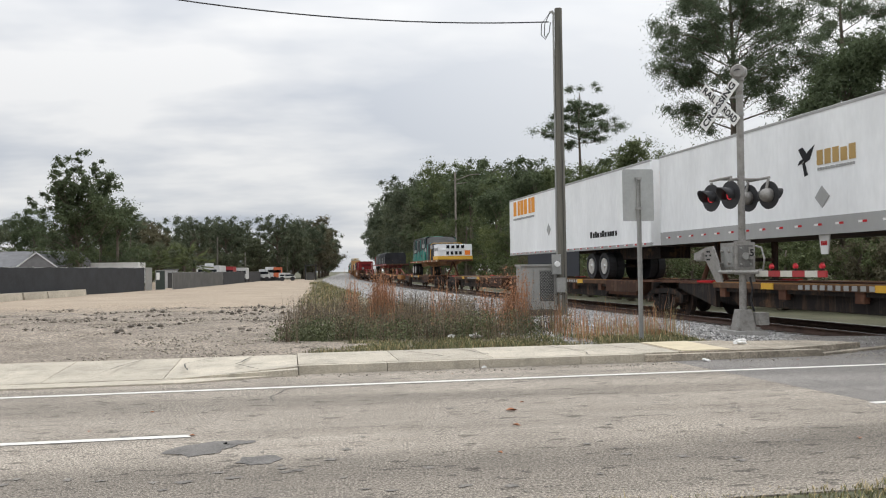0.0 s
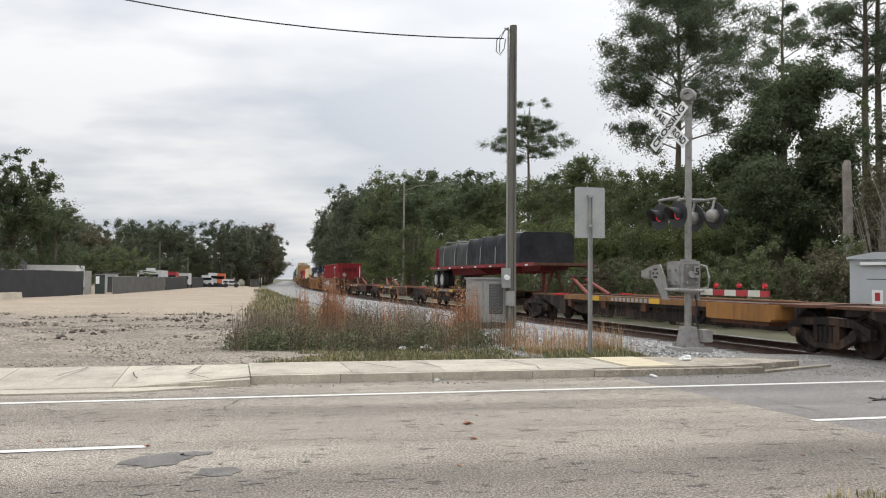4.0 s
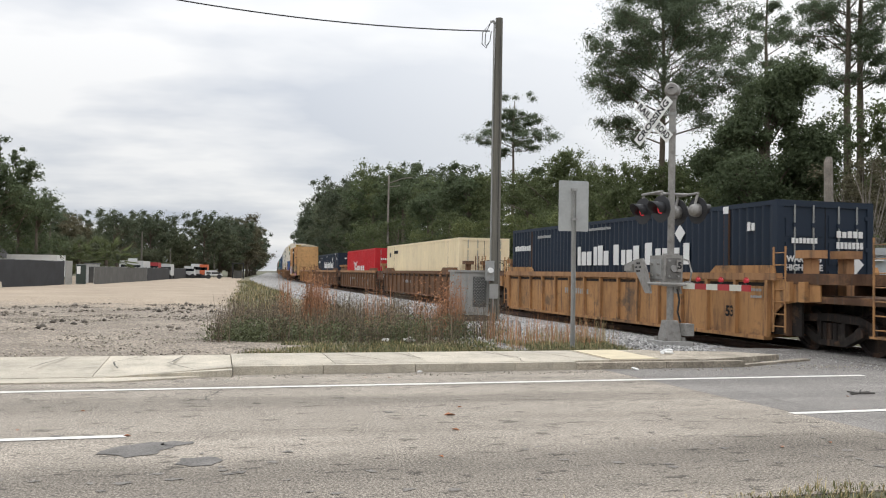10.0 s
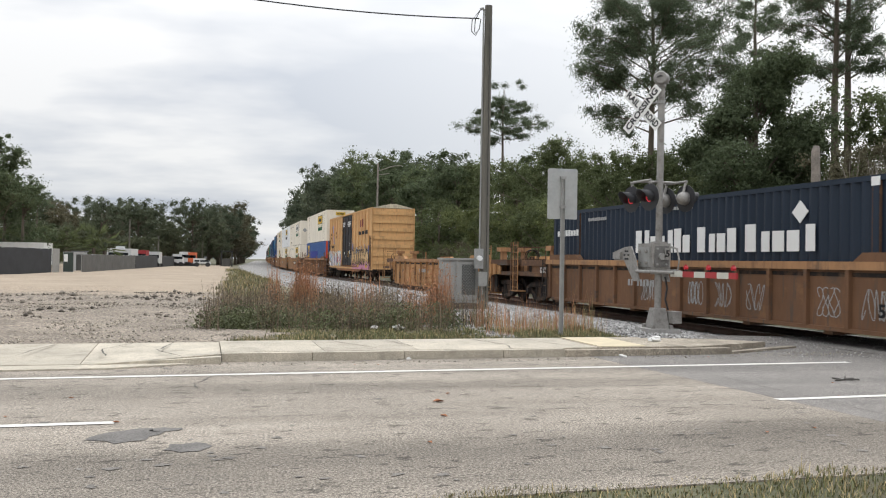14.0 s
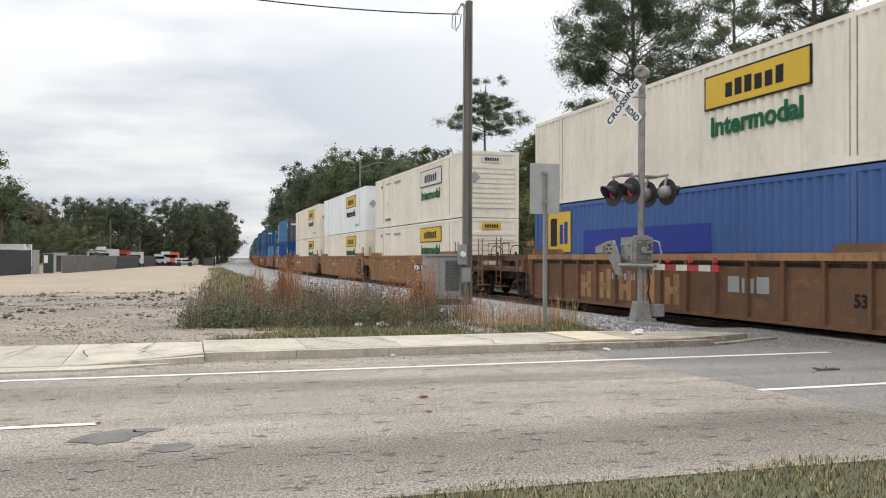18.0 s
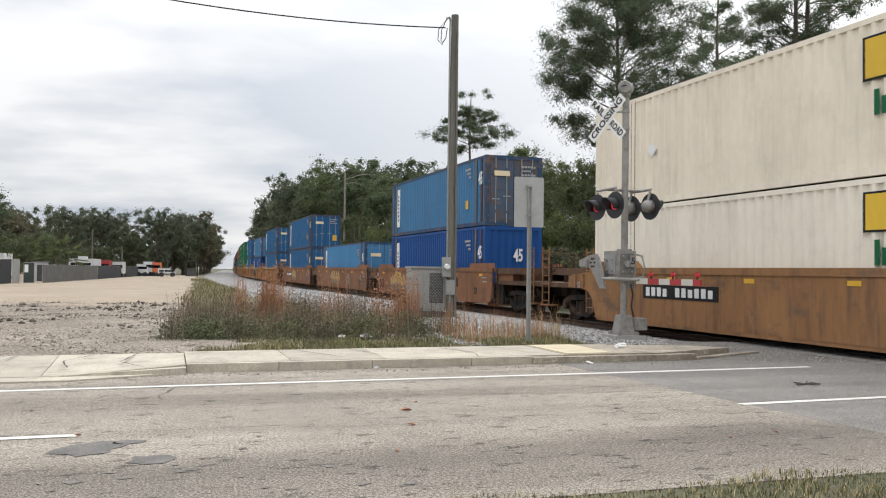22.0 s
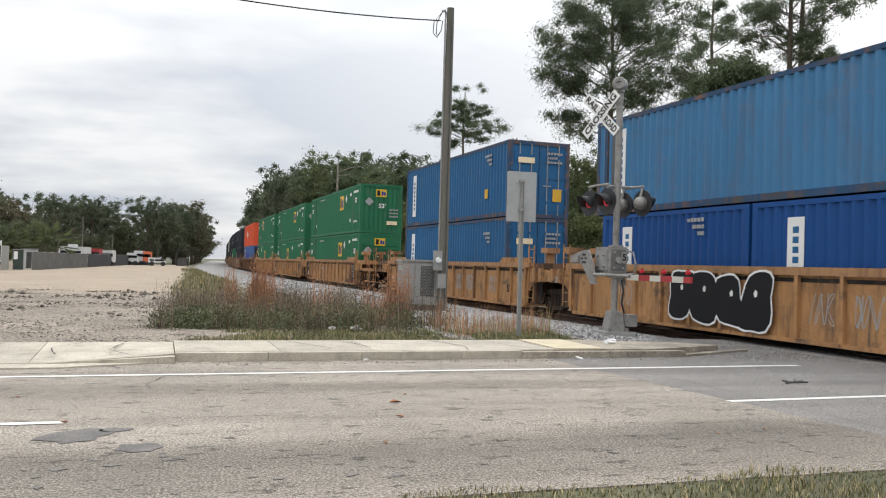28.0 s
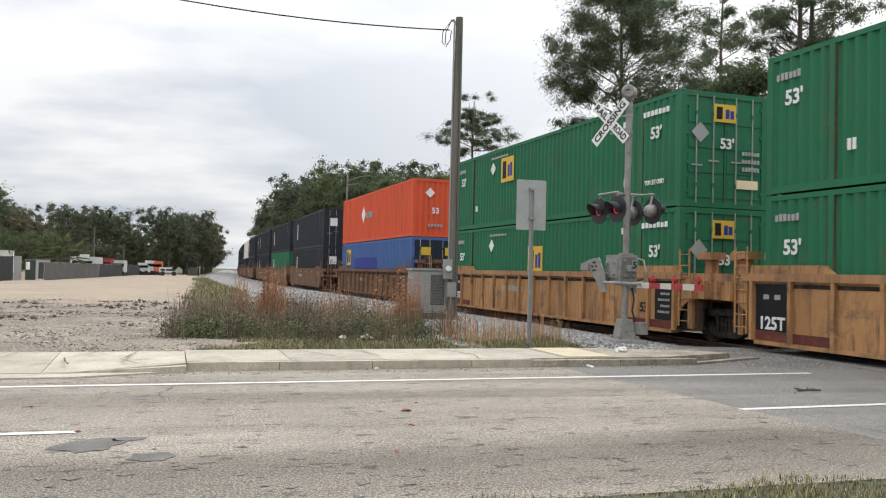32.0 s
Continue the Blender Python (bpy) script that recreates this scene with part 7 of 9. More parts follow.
        box_part("floor_beam", (-1.4, 1.4, y - 0.12, y + 0.12, 0.2, 0.34), body, t)
    bogie(t, -hl)
    if rear == "c":
        bogie(t, hl)
    # stencils: dark plates with unreadable data and yellow conspicuity marks
    for i in range(6):
        y = -7.0 + i * 2.8
        z = 1.30
        if not ribbed:
            decal("reflector", "s", -1.502, y - 0.16, y + 0.16, z, z + 0.1, P_YELL, t, 0.006)
    if board:
        a0, a1 = board
        decal("data_plate", "s", -1.502 if not ribbed else -1.445, a0, a1, 0.86, 1.2, P_BLACK, t, 0.01)
        bars("data_marks", "s", -1.512 if not ribbed else -1.455, a0 + 0.15, a0 + (a1 - a0) * 0.55, 0.92, 1.14, 6, P_WHITE, t, 5, 0.35, 0.006)
        bars("data_marks", "s", -1.512 if not ribbed else -1.455, a0 + (a1 - a0) * 0.64, a1 - 0.1, 0.92, 1.14, 4, P_WHITE, t, 6, 0.35, 0.006)
    else:
        bars("data_marks", "s", -1.502 if not ribbed else -1.445, 0.9, 2.7, 0.92, 1.1, 11, P_GREYD, t, 5, 0.4, 0.006)
    at = -1.505 if not ribbed else -1.447
    if plate or body is P_WELL_A:
        decal("data_plate", "s", at, -7.72, -6.98, 0.45, 1.40, P_BLACK, t, 0.012)
    for k in range(5 if plate or body is P_WELL_A else 2):
        bars("data_marks", "s", at - 0.012, -7.62, -7.1 - 0.12 * (k % 2), 1.22 - k * 0.15, 1.28 - k * 0.15, 5, P_GREYD, t, k, 0.3, 0.006)
    if ribbed and plate:
        decal("data_plate", "s", at, 6.78, 7.75, 0.45, 1.40, P_BLACK, t, 0.012)
        for y0, y1 in ((-7.72, -5.7), (5.6, 7.75)):
            decal("sill_band", "s", at, y0, y1, 0.25, 0.44, P_SILL, t, 0.012)
        bars("data_marks", "s", at - 0.012, 6.95, 7.6, 1.1, 1.2, 2, P_GREYD, t, 2, 0.5, 0.006)
        text_part("marking", "125T", 0.36, on_side(at - 0.014, 7.27, 0.6), P_WHITE, t)
    elif square:
        text_part("marking", "125T", 0.26, on_side(-1.364, 8.75, 1.25), P_WHITE, t)
        if not ribbed:
            text_part("marking", "53", 0.62, on_side(at - 0.001, 7.3, 0.78), P_FADED, t, 0.8)
        for y in (-8.3, 8.3):
            decal("notice", "s", -1.362, y - 0.1, y + 0.1, 1.08, 1.3, P_YELL, t, 0.008)
    else:
        text_part("marking", "125T", 0.24, on_side(-1.506, 8.72, 1.12), P_GREYD, t)
    text_part("marking", "53", 0.34, on_side(at - 0.001, -6.45, 0.72), P_BLACK, t)
    MOVING.append((t, s_mid, hl))
    return t


def stack_mark(t, L, z0, panel, H, green=True, word_mat=None, at=-3.3):
    """A yellow maker's panel with plain blocks, and the word below it."""
    w = -1.3
    decal("panel", "s", w, at - 1.75, at + 1.75, z0 + H * 0.60, z0 + H * 0.88, P_BLACK, t, 0.008)
    decal("panel", "s", w - 0.008, at - 1.69, at + 1.69, z0 + H * 0.615, z0 + H * 0.865, panel, t, 0.006)
    bars("panel_blocks", "s", w - 0.014, at - 1.0, at + 1.0, z0 + H * 0.67, z0 + H * 0.80, 6, P_BLACK, t, 3, 0.3, 0.006)
    text_part("wording", "Intermodal", 0.62, on_side(w - 0.004, at, z0 + H * 0.45), word_mat or P_GREENT, t, 3.0, 0.006)


def end_panel(t, L, z0, panel, H):
    decal("end_panel", "f", -L / 2 - 0.012, -0.45, 0.45, z0 + H * 0.83, z0 + H * 0.93, panel, t, 0.008)
    bars("panel_blocks", "f", -L / 2 - 0.02, -0.33, 0.33, z0 + H * 0.855, z0 + H * 0.905, 6, P_BLACK, t, 4, 0.3, 0.006)

# ---- the train, from its first car in view ----
C_RED = paint("container_maroon", 130, 32, 38, 0.6, RUST, 0.1)
C_NAVY = paint("container_navy", 37, 47, 60, 0.5, None, 0)
C_CREAM = paint("container_cream", 252, 220, 184, 0.6, RUST, 0.05)
C_KRED = paint("container_bright_red", 190, 44, 50, 0.5, None, 0)
C_WCREAM = paint("container_off_white", 234, 226, 210, 0.6, RUST, 0.05)
C_WHITE = paint("container_white", 236, 238, 238, 0.5, None, 0)
C_BUFF = paint("container_buff", 234, 223, 204, 0.6, RUST, 0.05)
C_LBLUE = paint("container_faded_blue", 68, 120, 160, 0.65, RUST, 0.12)
C_BLUE = paint("container_blue", 38, 94, 138, 0.55, RUST, 0.05)
C_DBLUE = paint("container_deep_blue", 24, 72, 132, 0.55, None, 0)
C_SBLUE = paint("container_sky_blue", 72, 132, 176, 0.65, RUST, 0.18)
C_GREEN = paint("container_green", 40, 108, 76, 0.6, GRIME, 0.1)
C_ORANGE = paint("container_orange", 212, 88, 56, 0.6, RUST, 0.08)
C_EBLUE = paint("container_steel_blue", 72, 100, 150, 0.6, None, 0)
C_BLACK = paint("container_black", 44, 47, 54, 0.55, None, 0)
C_POSTR = paint("post_red_orange", 190, 80, 60, 0.6)
EZ, HZ = 0.36, 2.896

# flat cars with highway trailers
P_DECK = paint("deck_ochre_steel", 138, 102, 66, 0.8, RUST, 0.45, 0.2)
P_DECKB = paint("deck_brown_steel", 96, 66, 52, 0.85, RUST, 0.4, 0.2)


P_TROUGH = paint("trough_tan_steel", 158, 112, 62, 0.75, RUST, 0.4, 0.18)
P_EDGE = paint("edge_grimy_umber", 84, 62, 46, 0.8, RUST, 0.4, 0.25)
P_GRIMY = paint("trough_grimy_umber", 70, 50, 40, 0.85, RUST, 0.4, 0.25)
P_STRUT = paint("strut_faded_red", 138, 74, 66, 0.7, RUST, 0.3)
P_PLATE = paint("hitch_plate_grey", 118, 118, 112, 0.55, RUST, 0.25)


def flat_unit(s0, s1, edge, trough, hitch=True, last=False):
    """One platform of an articulated flat car, from its near bogie at s0 to its far one at s1."""
    t = thing("flat_car", "long grimy flat car with ochre deck edges", "rail car", group="flat cars of the train")
    hl = (s1 - s0) / 2
    for sx in (-1, 1):
        a, b = sorted((sx * 1.2, sx * 1.42))
        box_part("deck_edge", (a, b, -hl + 3.9, hl - 3.6, 0.90, 1.03), edge, t, bevel=0.012)
        # thin ochre cap paints the lit line along the edge's top
        box_part("edge_cap", (a, b, -hl + 3.9, hl - 3.6, 1.032, 1.062), P_DECK, t, bevel=0.006)
        a, b = sorted((sx * 0.9, sx * 1.38))
        box_part("runway", (a, b, -hl + 1.5, hl - 1.6, 0.99, 1.045), P_DECKB, t)
        a, b = sorted((sx * 0.95, sx * 1.43))
        box_part("side_trough", (a, b, -hl + 1.35, -hl + 3.9, 0.64, 1.03), trough, t, bevel=0.02)
        box_part("trough_end", (a, b, -hl + 1.2, -hl + 1.35, 0.70, 1.03), trough, t, bevel=0.015)
        box_part("trough_pan", (*sorted((sx * 0.9, sx * 1.36)), -hl + 1.5, -hl + 3.8, 0.54, 0.64), P_DECKB, t)
        bm = bmesh.new()
        a, b = sorted((sx * 1.22, sx * 1.36))
        hexa(bm, [(a, hl - 3.6, 0.36), (b, hl - 3.6, 0.36), (b, hl - 1.5, 0.86), (a, hl - 1.5, 0.86)], [(a, hl - 3.6, 1.03), (b, hl - 3.6, 1.03), (b, hl - 1.5, 1.03), (a, hl - 1.5, 1.03)])
        part("end_gusset", bm, P_DARK, t)
        bm = bmesh.new()
        a, b = sorted((sx * 1.06, sx * 1.16))
        hexa(bm, [(a, -hl + 4.6, 0.44), (b, -hl + 4.6, 0.44), (b, hl - 4.4, 0.44), (a, hl - 4.4, 0.44)], [(a, -hl + 3.9, 0.98), (b, -hl + 3.9, 0.98), (b, hl - 3.6, 0.98), (a, hl - 3.6, 0.98)])
        part("side_sill", bm, P_DARK, t)
        box_part("sill_angle", (*sorted((sx * 1.26, sx * 1.34)), -hl + 3.9, hl - 3.6, 0.80, 0.90), P_DARK, t)
        for k in range(4):
            y = -hl + 4.6 + k * (2 * hl - 8.6) / 3
            box_part("cross_bearer", (*sorted((sx * 0.3, sx * 1.3)), y - 0.1, y + 0.1, 0.72, 0.98), P_DARK, t)
            box_part("bracket", (*sorted((sx * 1.25, sx * 1.38)), y - 0.14, y + 0.14, 0.66, 0.90), P_DECKB, t)
        box_part("stop_bar", (*sorted((sx * 1.2, sx * 1.42)), hl - 3.5, hl - 2.7, 1.03, 1.09), P_REDS, t)
    bm = bmesh.new()
    prof = [(-hl + 0.3, 0.8, 1.08), (-hl + 2.6, 0.36, 1.02), (hl - 2.6, 0.36, 1.02), (hl - 0.3, 0.8, 1.08)]
    for (y0, l0, h0), (y1, l1, h1) in zip(prof, prof[1:]):
        hexa(bm, [(-0.34, y0, l0), (0.34, y0, l0), (0.34, y1, l1), (-0.34, y1, l1)], [(-0.34, y0, h0), (0.34, y0, h0), (0.34, y1, h1), (-0.34, y1, h1)])
    part("centre_sill", bm, P_DARK, t)
    for sy in (-1, 1):
        box_part("end_deck", (-1.3, 1.3, *sorted((sy * (hl - 1.6), sy * (hl - 0.25))), 1.0, 1.06), P_DECKB, t)
    box_part("marker_block", (-1.44, -1.40, -hl + 6.2, -hl + 6.75, 0.90, 1.05), P_YELL, t)
    box_part("marker_block", (-1.44, -1.40, hl - 6.4, hl - 5.9, 0.90, 1.05), P_YELL, t)
    bars("data_marks", "s", -1.422, -1.6, 1.0, 0.92, 1.03, 10, P_GREYD, t, 8, 0.4, 0.006)
    if hitch:
        y = hl - 2.0
        st = part("hitch_strut", mesh_strut(), P_STRUT, t)
        st.location.y = y
        bm = bmesh.new()
        tube(bm, [(0, y + 0.5, 1.70), (0, y + 0.5, 1.75)], [0.48, 0.5], 16)
        part("hitch_plate", bm, P_PLATE, t)
    bogie(t, -hl)
    if last:
        bogie(t, hl)
        box_part("coupler", (-0.12, 0.12, hl + 1.2, hl + 2.7, 0.72, 0.98), P_DARK, t, bevel=0.03)
    MOVING.append((t, (s0 + s1) / 2, hl))
    return t


def mesh_strut():
    """The sloping legs of a trailer hitch."""
    if "strut" not in _ring:
        bm = bmesh.new()
        for x in (-0.42, 0.42):
            tube(bm, [(x, -1.5, 1.05), (x * 0.5, 0.45, 1.70)], 0.06, 6)
        tube(bm, [(-0.3, -0.5, 1.38), (0.3, -0.5, 1.38)], 0.04, 6)
        tube(bm, [(0, 1.1, 1.05), (0, 0.55, 1.70)], 0.05, 6)
        _ring["strut"] = mesh_of("hitch_strut", bm, P_STRUT)
    return _ring["strut"]


for a, b, raised, last in ((-2.2, 14.45, True, False), (14.45, 31.1, False, False), (31.1, 47.75, False, False), (47.75, 64.4, False, True), (69.6, 86.0, False, False), (86.0, 102.4, True, True), (107.0, 123.1, False, False), (123.1, 139.2, True, False), (139.2, 155.3, True, True)):
    flat_unit(a, b, P_EDGE if a < 80 else P_DECK if a < 100 else P_DECKB, P_TROUGH if 80 < a < 100 else P_GRIMY, raised, last)


def road_wheel(parent, x, y, z):
    o = part("wheel", wheel_mesh(0.5, 0.28, 0.1, P_TYRE, "road"), P_TYRE, parent)
    o.location = (x, y, z)
    if "rim" not in _ring:
        bm = bmesh.new()
        tube(bm, [(-0.01, 0, 0), (0.05, 0, 0)], [0.30, 0.27], 18)
        tube(bm, [(-0.05, 0, 0), (0.0, 0, 0)], 0.09, 10)
        _ring["rim"] = mesh_of("rim", bm, P_RIM)
    r = part("rim", _ring["rim"], P_RIM, o)
    r.location.x = -0.14
    if x > 0:
        o.rotation_euler.z = math.pi
    return o


def van_trailer(label, s0, s1, rear_front=True, rail_h=0.12, rail_mat=None, skirt=True, axles=(2.6, 3.85)):
    t = thing("van_trailer", label, "trailer", group="highway trailers on the flat cars")
    L = s1 - s0
    w, z0, z1 = 1.295, 2.16, 4.96
    n = 13
    for sx in (-1, 1):
        for i in range(n):
            a = -L / 2 + 0.08 + (L - 0.16) / n * i
            x0, x1 = sorted((sx * w, sx * (w - 0.04)))
            box_part("side_panel", (x0, x1, a + 0.002, a + (L - 0.16) / n - 0.002, z0 + rail_h, z1 - 0.06), C_WHITE, t)
        x0, x1 = sorted((sx * (w + 0.012), sx * (w - 0.06)))
        box_part("bottom_rail", (x0, x1, -L / 2, L / 2, z0, z0 + rail_h), rail_mat or P_GREYD, t)
        box_part("top_rail", (x0, x1, -L / 2, L / 2, z1 - 0.06, z1), P_GREYD, t)
    for i in range(22):
        y = -L / 2 + 0.5 + i * (L - 1) / 21
        decal("reflector", "s", -w - 0.012, y - 0.13, y + 0.0, z0 + rail_h * 0.5, z0 + rail_h * 0.5 + 0.05, P_REDS, t, 0.006)
        decal("reflector", "s", -w - 0.012, y + 0.005, y + 0.13, z0 + rail_h * 0.5, z0 + rail_h * 0.5 + 0.05, P_WHITE, t, 0.006)
    box_part("roof", (-w, w, -L / 2, L / 2, z1 - 0.02, z1 + 0.012), C_WHITE, t)
    box_part("floor", (-w + 0.05, w - 0.05, -L / 2 + 0.02, L / 2 - 0.02, z0, z0 + 0.1), P_DARK, t)
    for sy in (-1, 1):
        y0, y1 = sorted((sy * L / 2, sy * (L / 2 - 0.06)))
        box_part("end_wall", (-w, w, y0, y1, z0 + 0.02, z1 - 0.02), C_WHITE, t)
    sg = -1 if rear_front else 1
    for k in axles:
        y = sg * (L / 2 - k)
        for x in (-0.98, -0.66, 0.66, 0.98):
            road_wheel(t, x, y, 1.55)
        bm = bmesh.new()
        tube(bm, [(-0.9, y, 1.55), (0.9, y, 1.55)], 0.07, 8)
        part("axle", bm, P_DARK, t)
    box_part("slider_frame", (-0.55, 0.55, *sorted((sg * (L / 2 - 0.9), sg * (L / 2 - axles[1] - 0.95))), 1.78, 2.16), P_DARK, t)
    bm = bmesh.new()
    y = -sg * (L / 2 - 2.7)
    for x in (-0.9, 0.9):
        box_bm(bm, x - 0.06, x + 0.06, y - 0.07, y + 0.07, 1.1, 2.16)
        box_bm(bm, x - 0.14, x + 0.14, y - 0.12, y + 0.12, 1.06, 1.1)
    box_bm(bm, -0.9, 0.9, y - 0.04, y + 0.04, 1.6, 1.7)
    part("landing_gear", bm, P_DARK, t)
    if skirt:
        for i in range(3):
            a, b = sorted((sg * (L / 2 - axles[1] - 0.95 - i * 2.25), sg * (L / 2 - axles[1] - 3.18 - i * 2.25)))
            box_part("side_skirt", (-w + 0.02, -w + 0.05, a, b, 1.16, z0), C_BLACK, t)
    # king-pin stand that holds the nose
    bm = bmesh.new()
    y = -sg * (L / 2 - 0.95)
    tube(bm, [(-0.4, y, 1.05), (0, y, 2.1)], 0.07, 6)
    tube(bm, [(0.4, y, 1.05), (0, y, 2.1)], 0.07, 6)
    part("nose_stand", bm, P_DECKB, t)
    return runs(t, s0, s1)


tr = van_trailer("white box trailer with a grey reflector rail", 14.68, 30.83, True, 0.4, P_GREYD, False)
# maker's mark: a dark bird-like shape and tan blocks
bm = bmesh.new()
for q in ([(0.0, 0.0), (0.32, 0.1), (0.62, 0.62), (0.2, 0.42)], [(0.0, 0.0), (-0.36, 0.55), (-0.1, 0.62), (0.2, 0.3)], [(0.0, 0.1), (0.2, -0.45), (-0.02, -0.5), (-0.14, 0.0)], [(-0.1, 0.05), (-0.42, -0.05), (-0.3, 0.12), (0.0, 0.2)]):
    bm.faces.new([bm.verts.new((-1.302, 0.8 - a * 0.62, 3.82 + b * 0.62)) for a, b in q])
part("mark_shape", bm, P_BLACK, tr)
bars("mark_blocks", "s", -1.297, -0.95, 0.38, 3.72, 4.05, 5, paint("decal_tan", 176, 146, 92), tr, 1, 0.25)
bars("mark_line", "s", -1.297, -0.9, 0.35, 3.60, 3.66, 14, P_GREYD, tr, 2)
diamond("s", -1.297, 0.2, 3.0, 0.25, P_GREYD, tr)
bm = bmesh.new()
hexa(bm, [(-1.2, 0.2, 1.72), (-1.17, 0.2, 1.72), (-1.17, 0.42, 1.72), (-1.2, 0.42, 1.72)], [(-1.2, 0.12, 2.18), (-1.17, 0.12, 2.18), (-1.17, 0.5, 2.18), (-1.2, 0.5, 2.18)])
bmesh.ops.recalc_face_normals(bm, faces=bm.faces[:])
part("hanging_plate", bm, P_WHITE, tr, "white plate with red marks")
bars("plate_marks", "s", -1.203, 0.2, 0.42, 1.92, 2.02, 3, P_REDS, tr, 1, 0.2, 0.006)
tr = van_trailer("plain white box trailer with orange markings", 31.5, 47.7, True, 0.12, axles=(4.35, 5.6))
word_bars(-1.297, 7.4, 3.9, 4.12, 4.82, (1, 1, 1, 1, 1, 1), P_ORANGE, tr)
bars("mark_line", "s", -1.297, 4.0, 7.4, 3.9, 4.0, 18, P_GREYD, tr, 2)
word_bars(-1.297, -2.85, -5.4, 2.62, 2.85, (1, 0.75, 1, 0.75, 0.75, 1, 0.75, 0.75, 0.75, 0.75, 0.75), P_BLACK, tr)
bars("mark_blocks", "f", -8.09, -1.0, 0.9, 4.0, 4.6, 5, P_ORANGE, tr, 1, 0.2)
decal("notice_plate", "f", -8.08, -0.95, -0.35, 2.9, 3.5, P_BLACK, tr)
diamond("s", -1.297, 2.0, 3.2, 0.26, P_GREYD, tr)

# flatbed trailers with sheeted loads
M_TARPD = mat("tarpaulin_dark", (0.026, 0.027, 0.03), 0.8, var=0.35, scale=1.2, fine=5, bump=0.6, spec=0.25)
M_TARPG = mat("tarpaulin_green", (0.016, 0.165, 0.125), 0.6, var=0.35, scale=1.2, fine=5, bump=0.6, spec=0.3)
M_TARPGY = mat("tarpaulin_grey", (0.06, 0.061, 0.06), 0.8, var=0.3, scale=1.2, fine=5, bump=0.6, spec=0.25)
M_STRAP = mat("strap_teal", (0.05, 0.27, 0.22), 0.6)
M_STRAPG = mat("strap_grey", (0.24, 0.26, 0.24), 0.6)
M_REDDECK = paint("deck_dark_red", 128, 48, 52, 0.7, RUST, 0.3)


def sheeted(name, y0, y1, z0, z1, w, material, parent, seed, lean=0.0, ny=44, crease=0.05, hem=0.0):
    """A sheeted load: a boxy block under cloth with creases, sags between the straps and an uneven hem."""
    vs, fs = [], []
    prof = [(-w, 0.0), (-w, 0.2), (-w, 0.4), (-w, 0.6), (-w * 0.99, 0.8), (-w * 0.95, 0.95)]
    prof += [(w * k, 1.0 + 0.02 * (1 - abs(k))) for k in (-0.8, -0.5, -0.2, 0.0, 0.2, 0.5, 0.8)] + [(-x, h) for x, h in prof[::-1]]
    k = len(prof)
    for i in range(ny + 1):
        f = i / ny
        y = y0 + (y1 - y0) * f
        top = z1 + lean * (1 - f)
        for x, h in prof:
            broad = noise.noise(Vector((x * 1.6, y * 1.1, seed + h * 2)))
            fold = 1 - 2 * abs(noise.noise(Vector((x * 2.5 + seed, y * 2.6 - h * 2.2, h * 1.4))))
            pull = 0.035 * math.sin(y * 6.8) * (0.3 < h < 0.97)
            out = 0.05 * broad + crease * fold - abs(pull)
            z = z0 + (top - z0) * h + (0.05 * broad + 0.5 * crease * fold) * (h > 0.1)
            if hem and h > 0.5:
                z += hem * noise.noise(Vector((seed, y * 0.9, 0.3)))
            vs.append((x + out * (1 if x > 0 else -1), y, z))
    for i in range(ny):
        for j in range(k - 1):
            a = i * k + j
            fs.append((a, a + k, a + k + 1, a + 1))
    me = soup(name, vs, fs, material)
    bm = bmesh.new()
    bm.from_mesh(me)
    bm.verts.ensure_lookup_table()
    bm.faces.new([bm.verts[j] for j in range(k)])
    bm.faces.new([bm.verts[ny * k + j] for j in range(k)][::-1])
    return part(name, bm, material, parent)


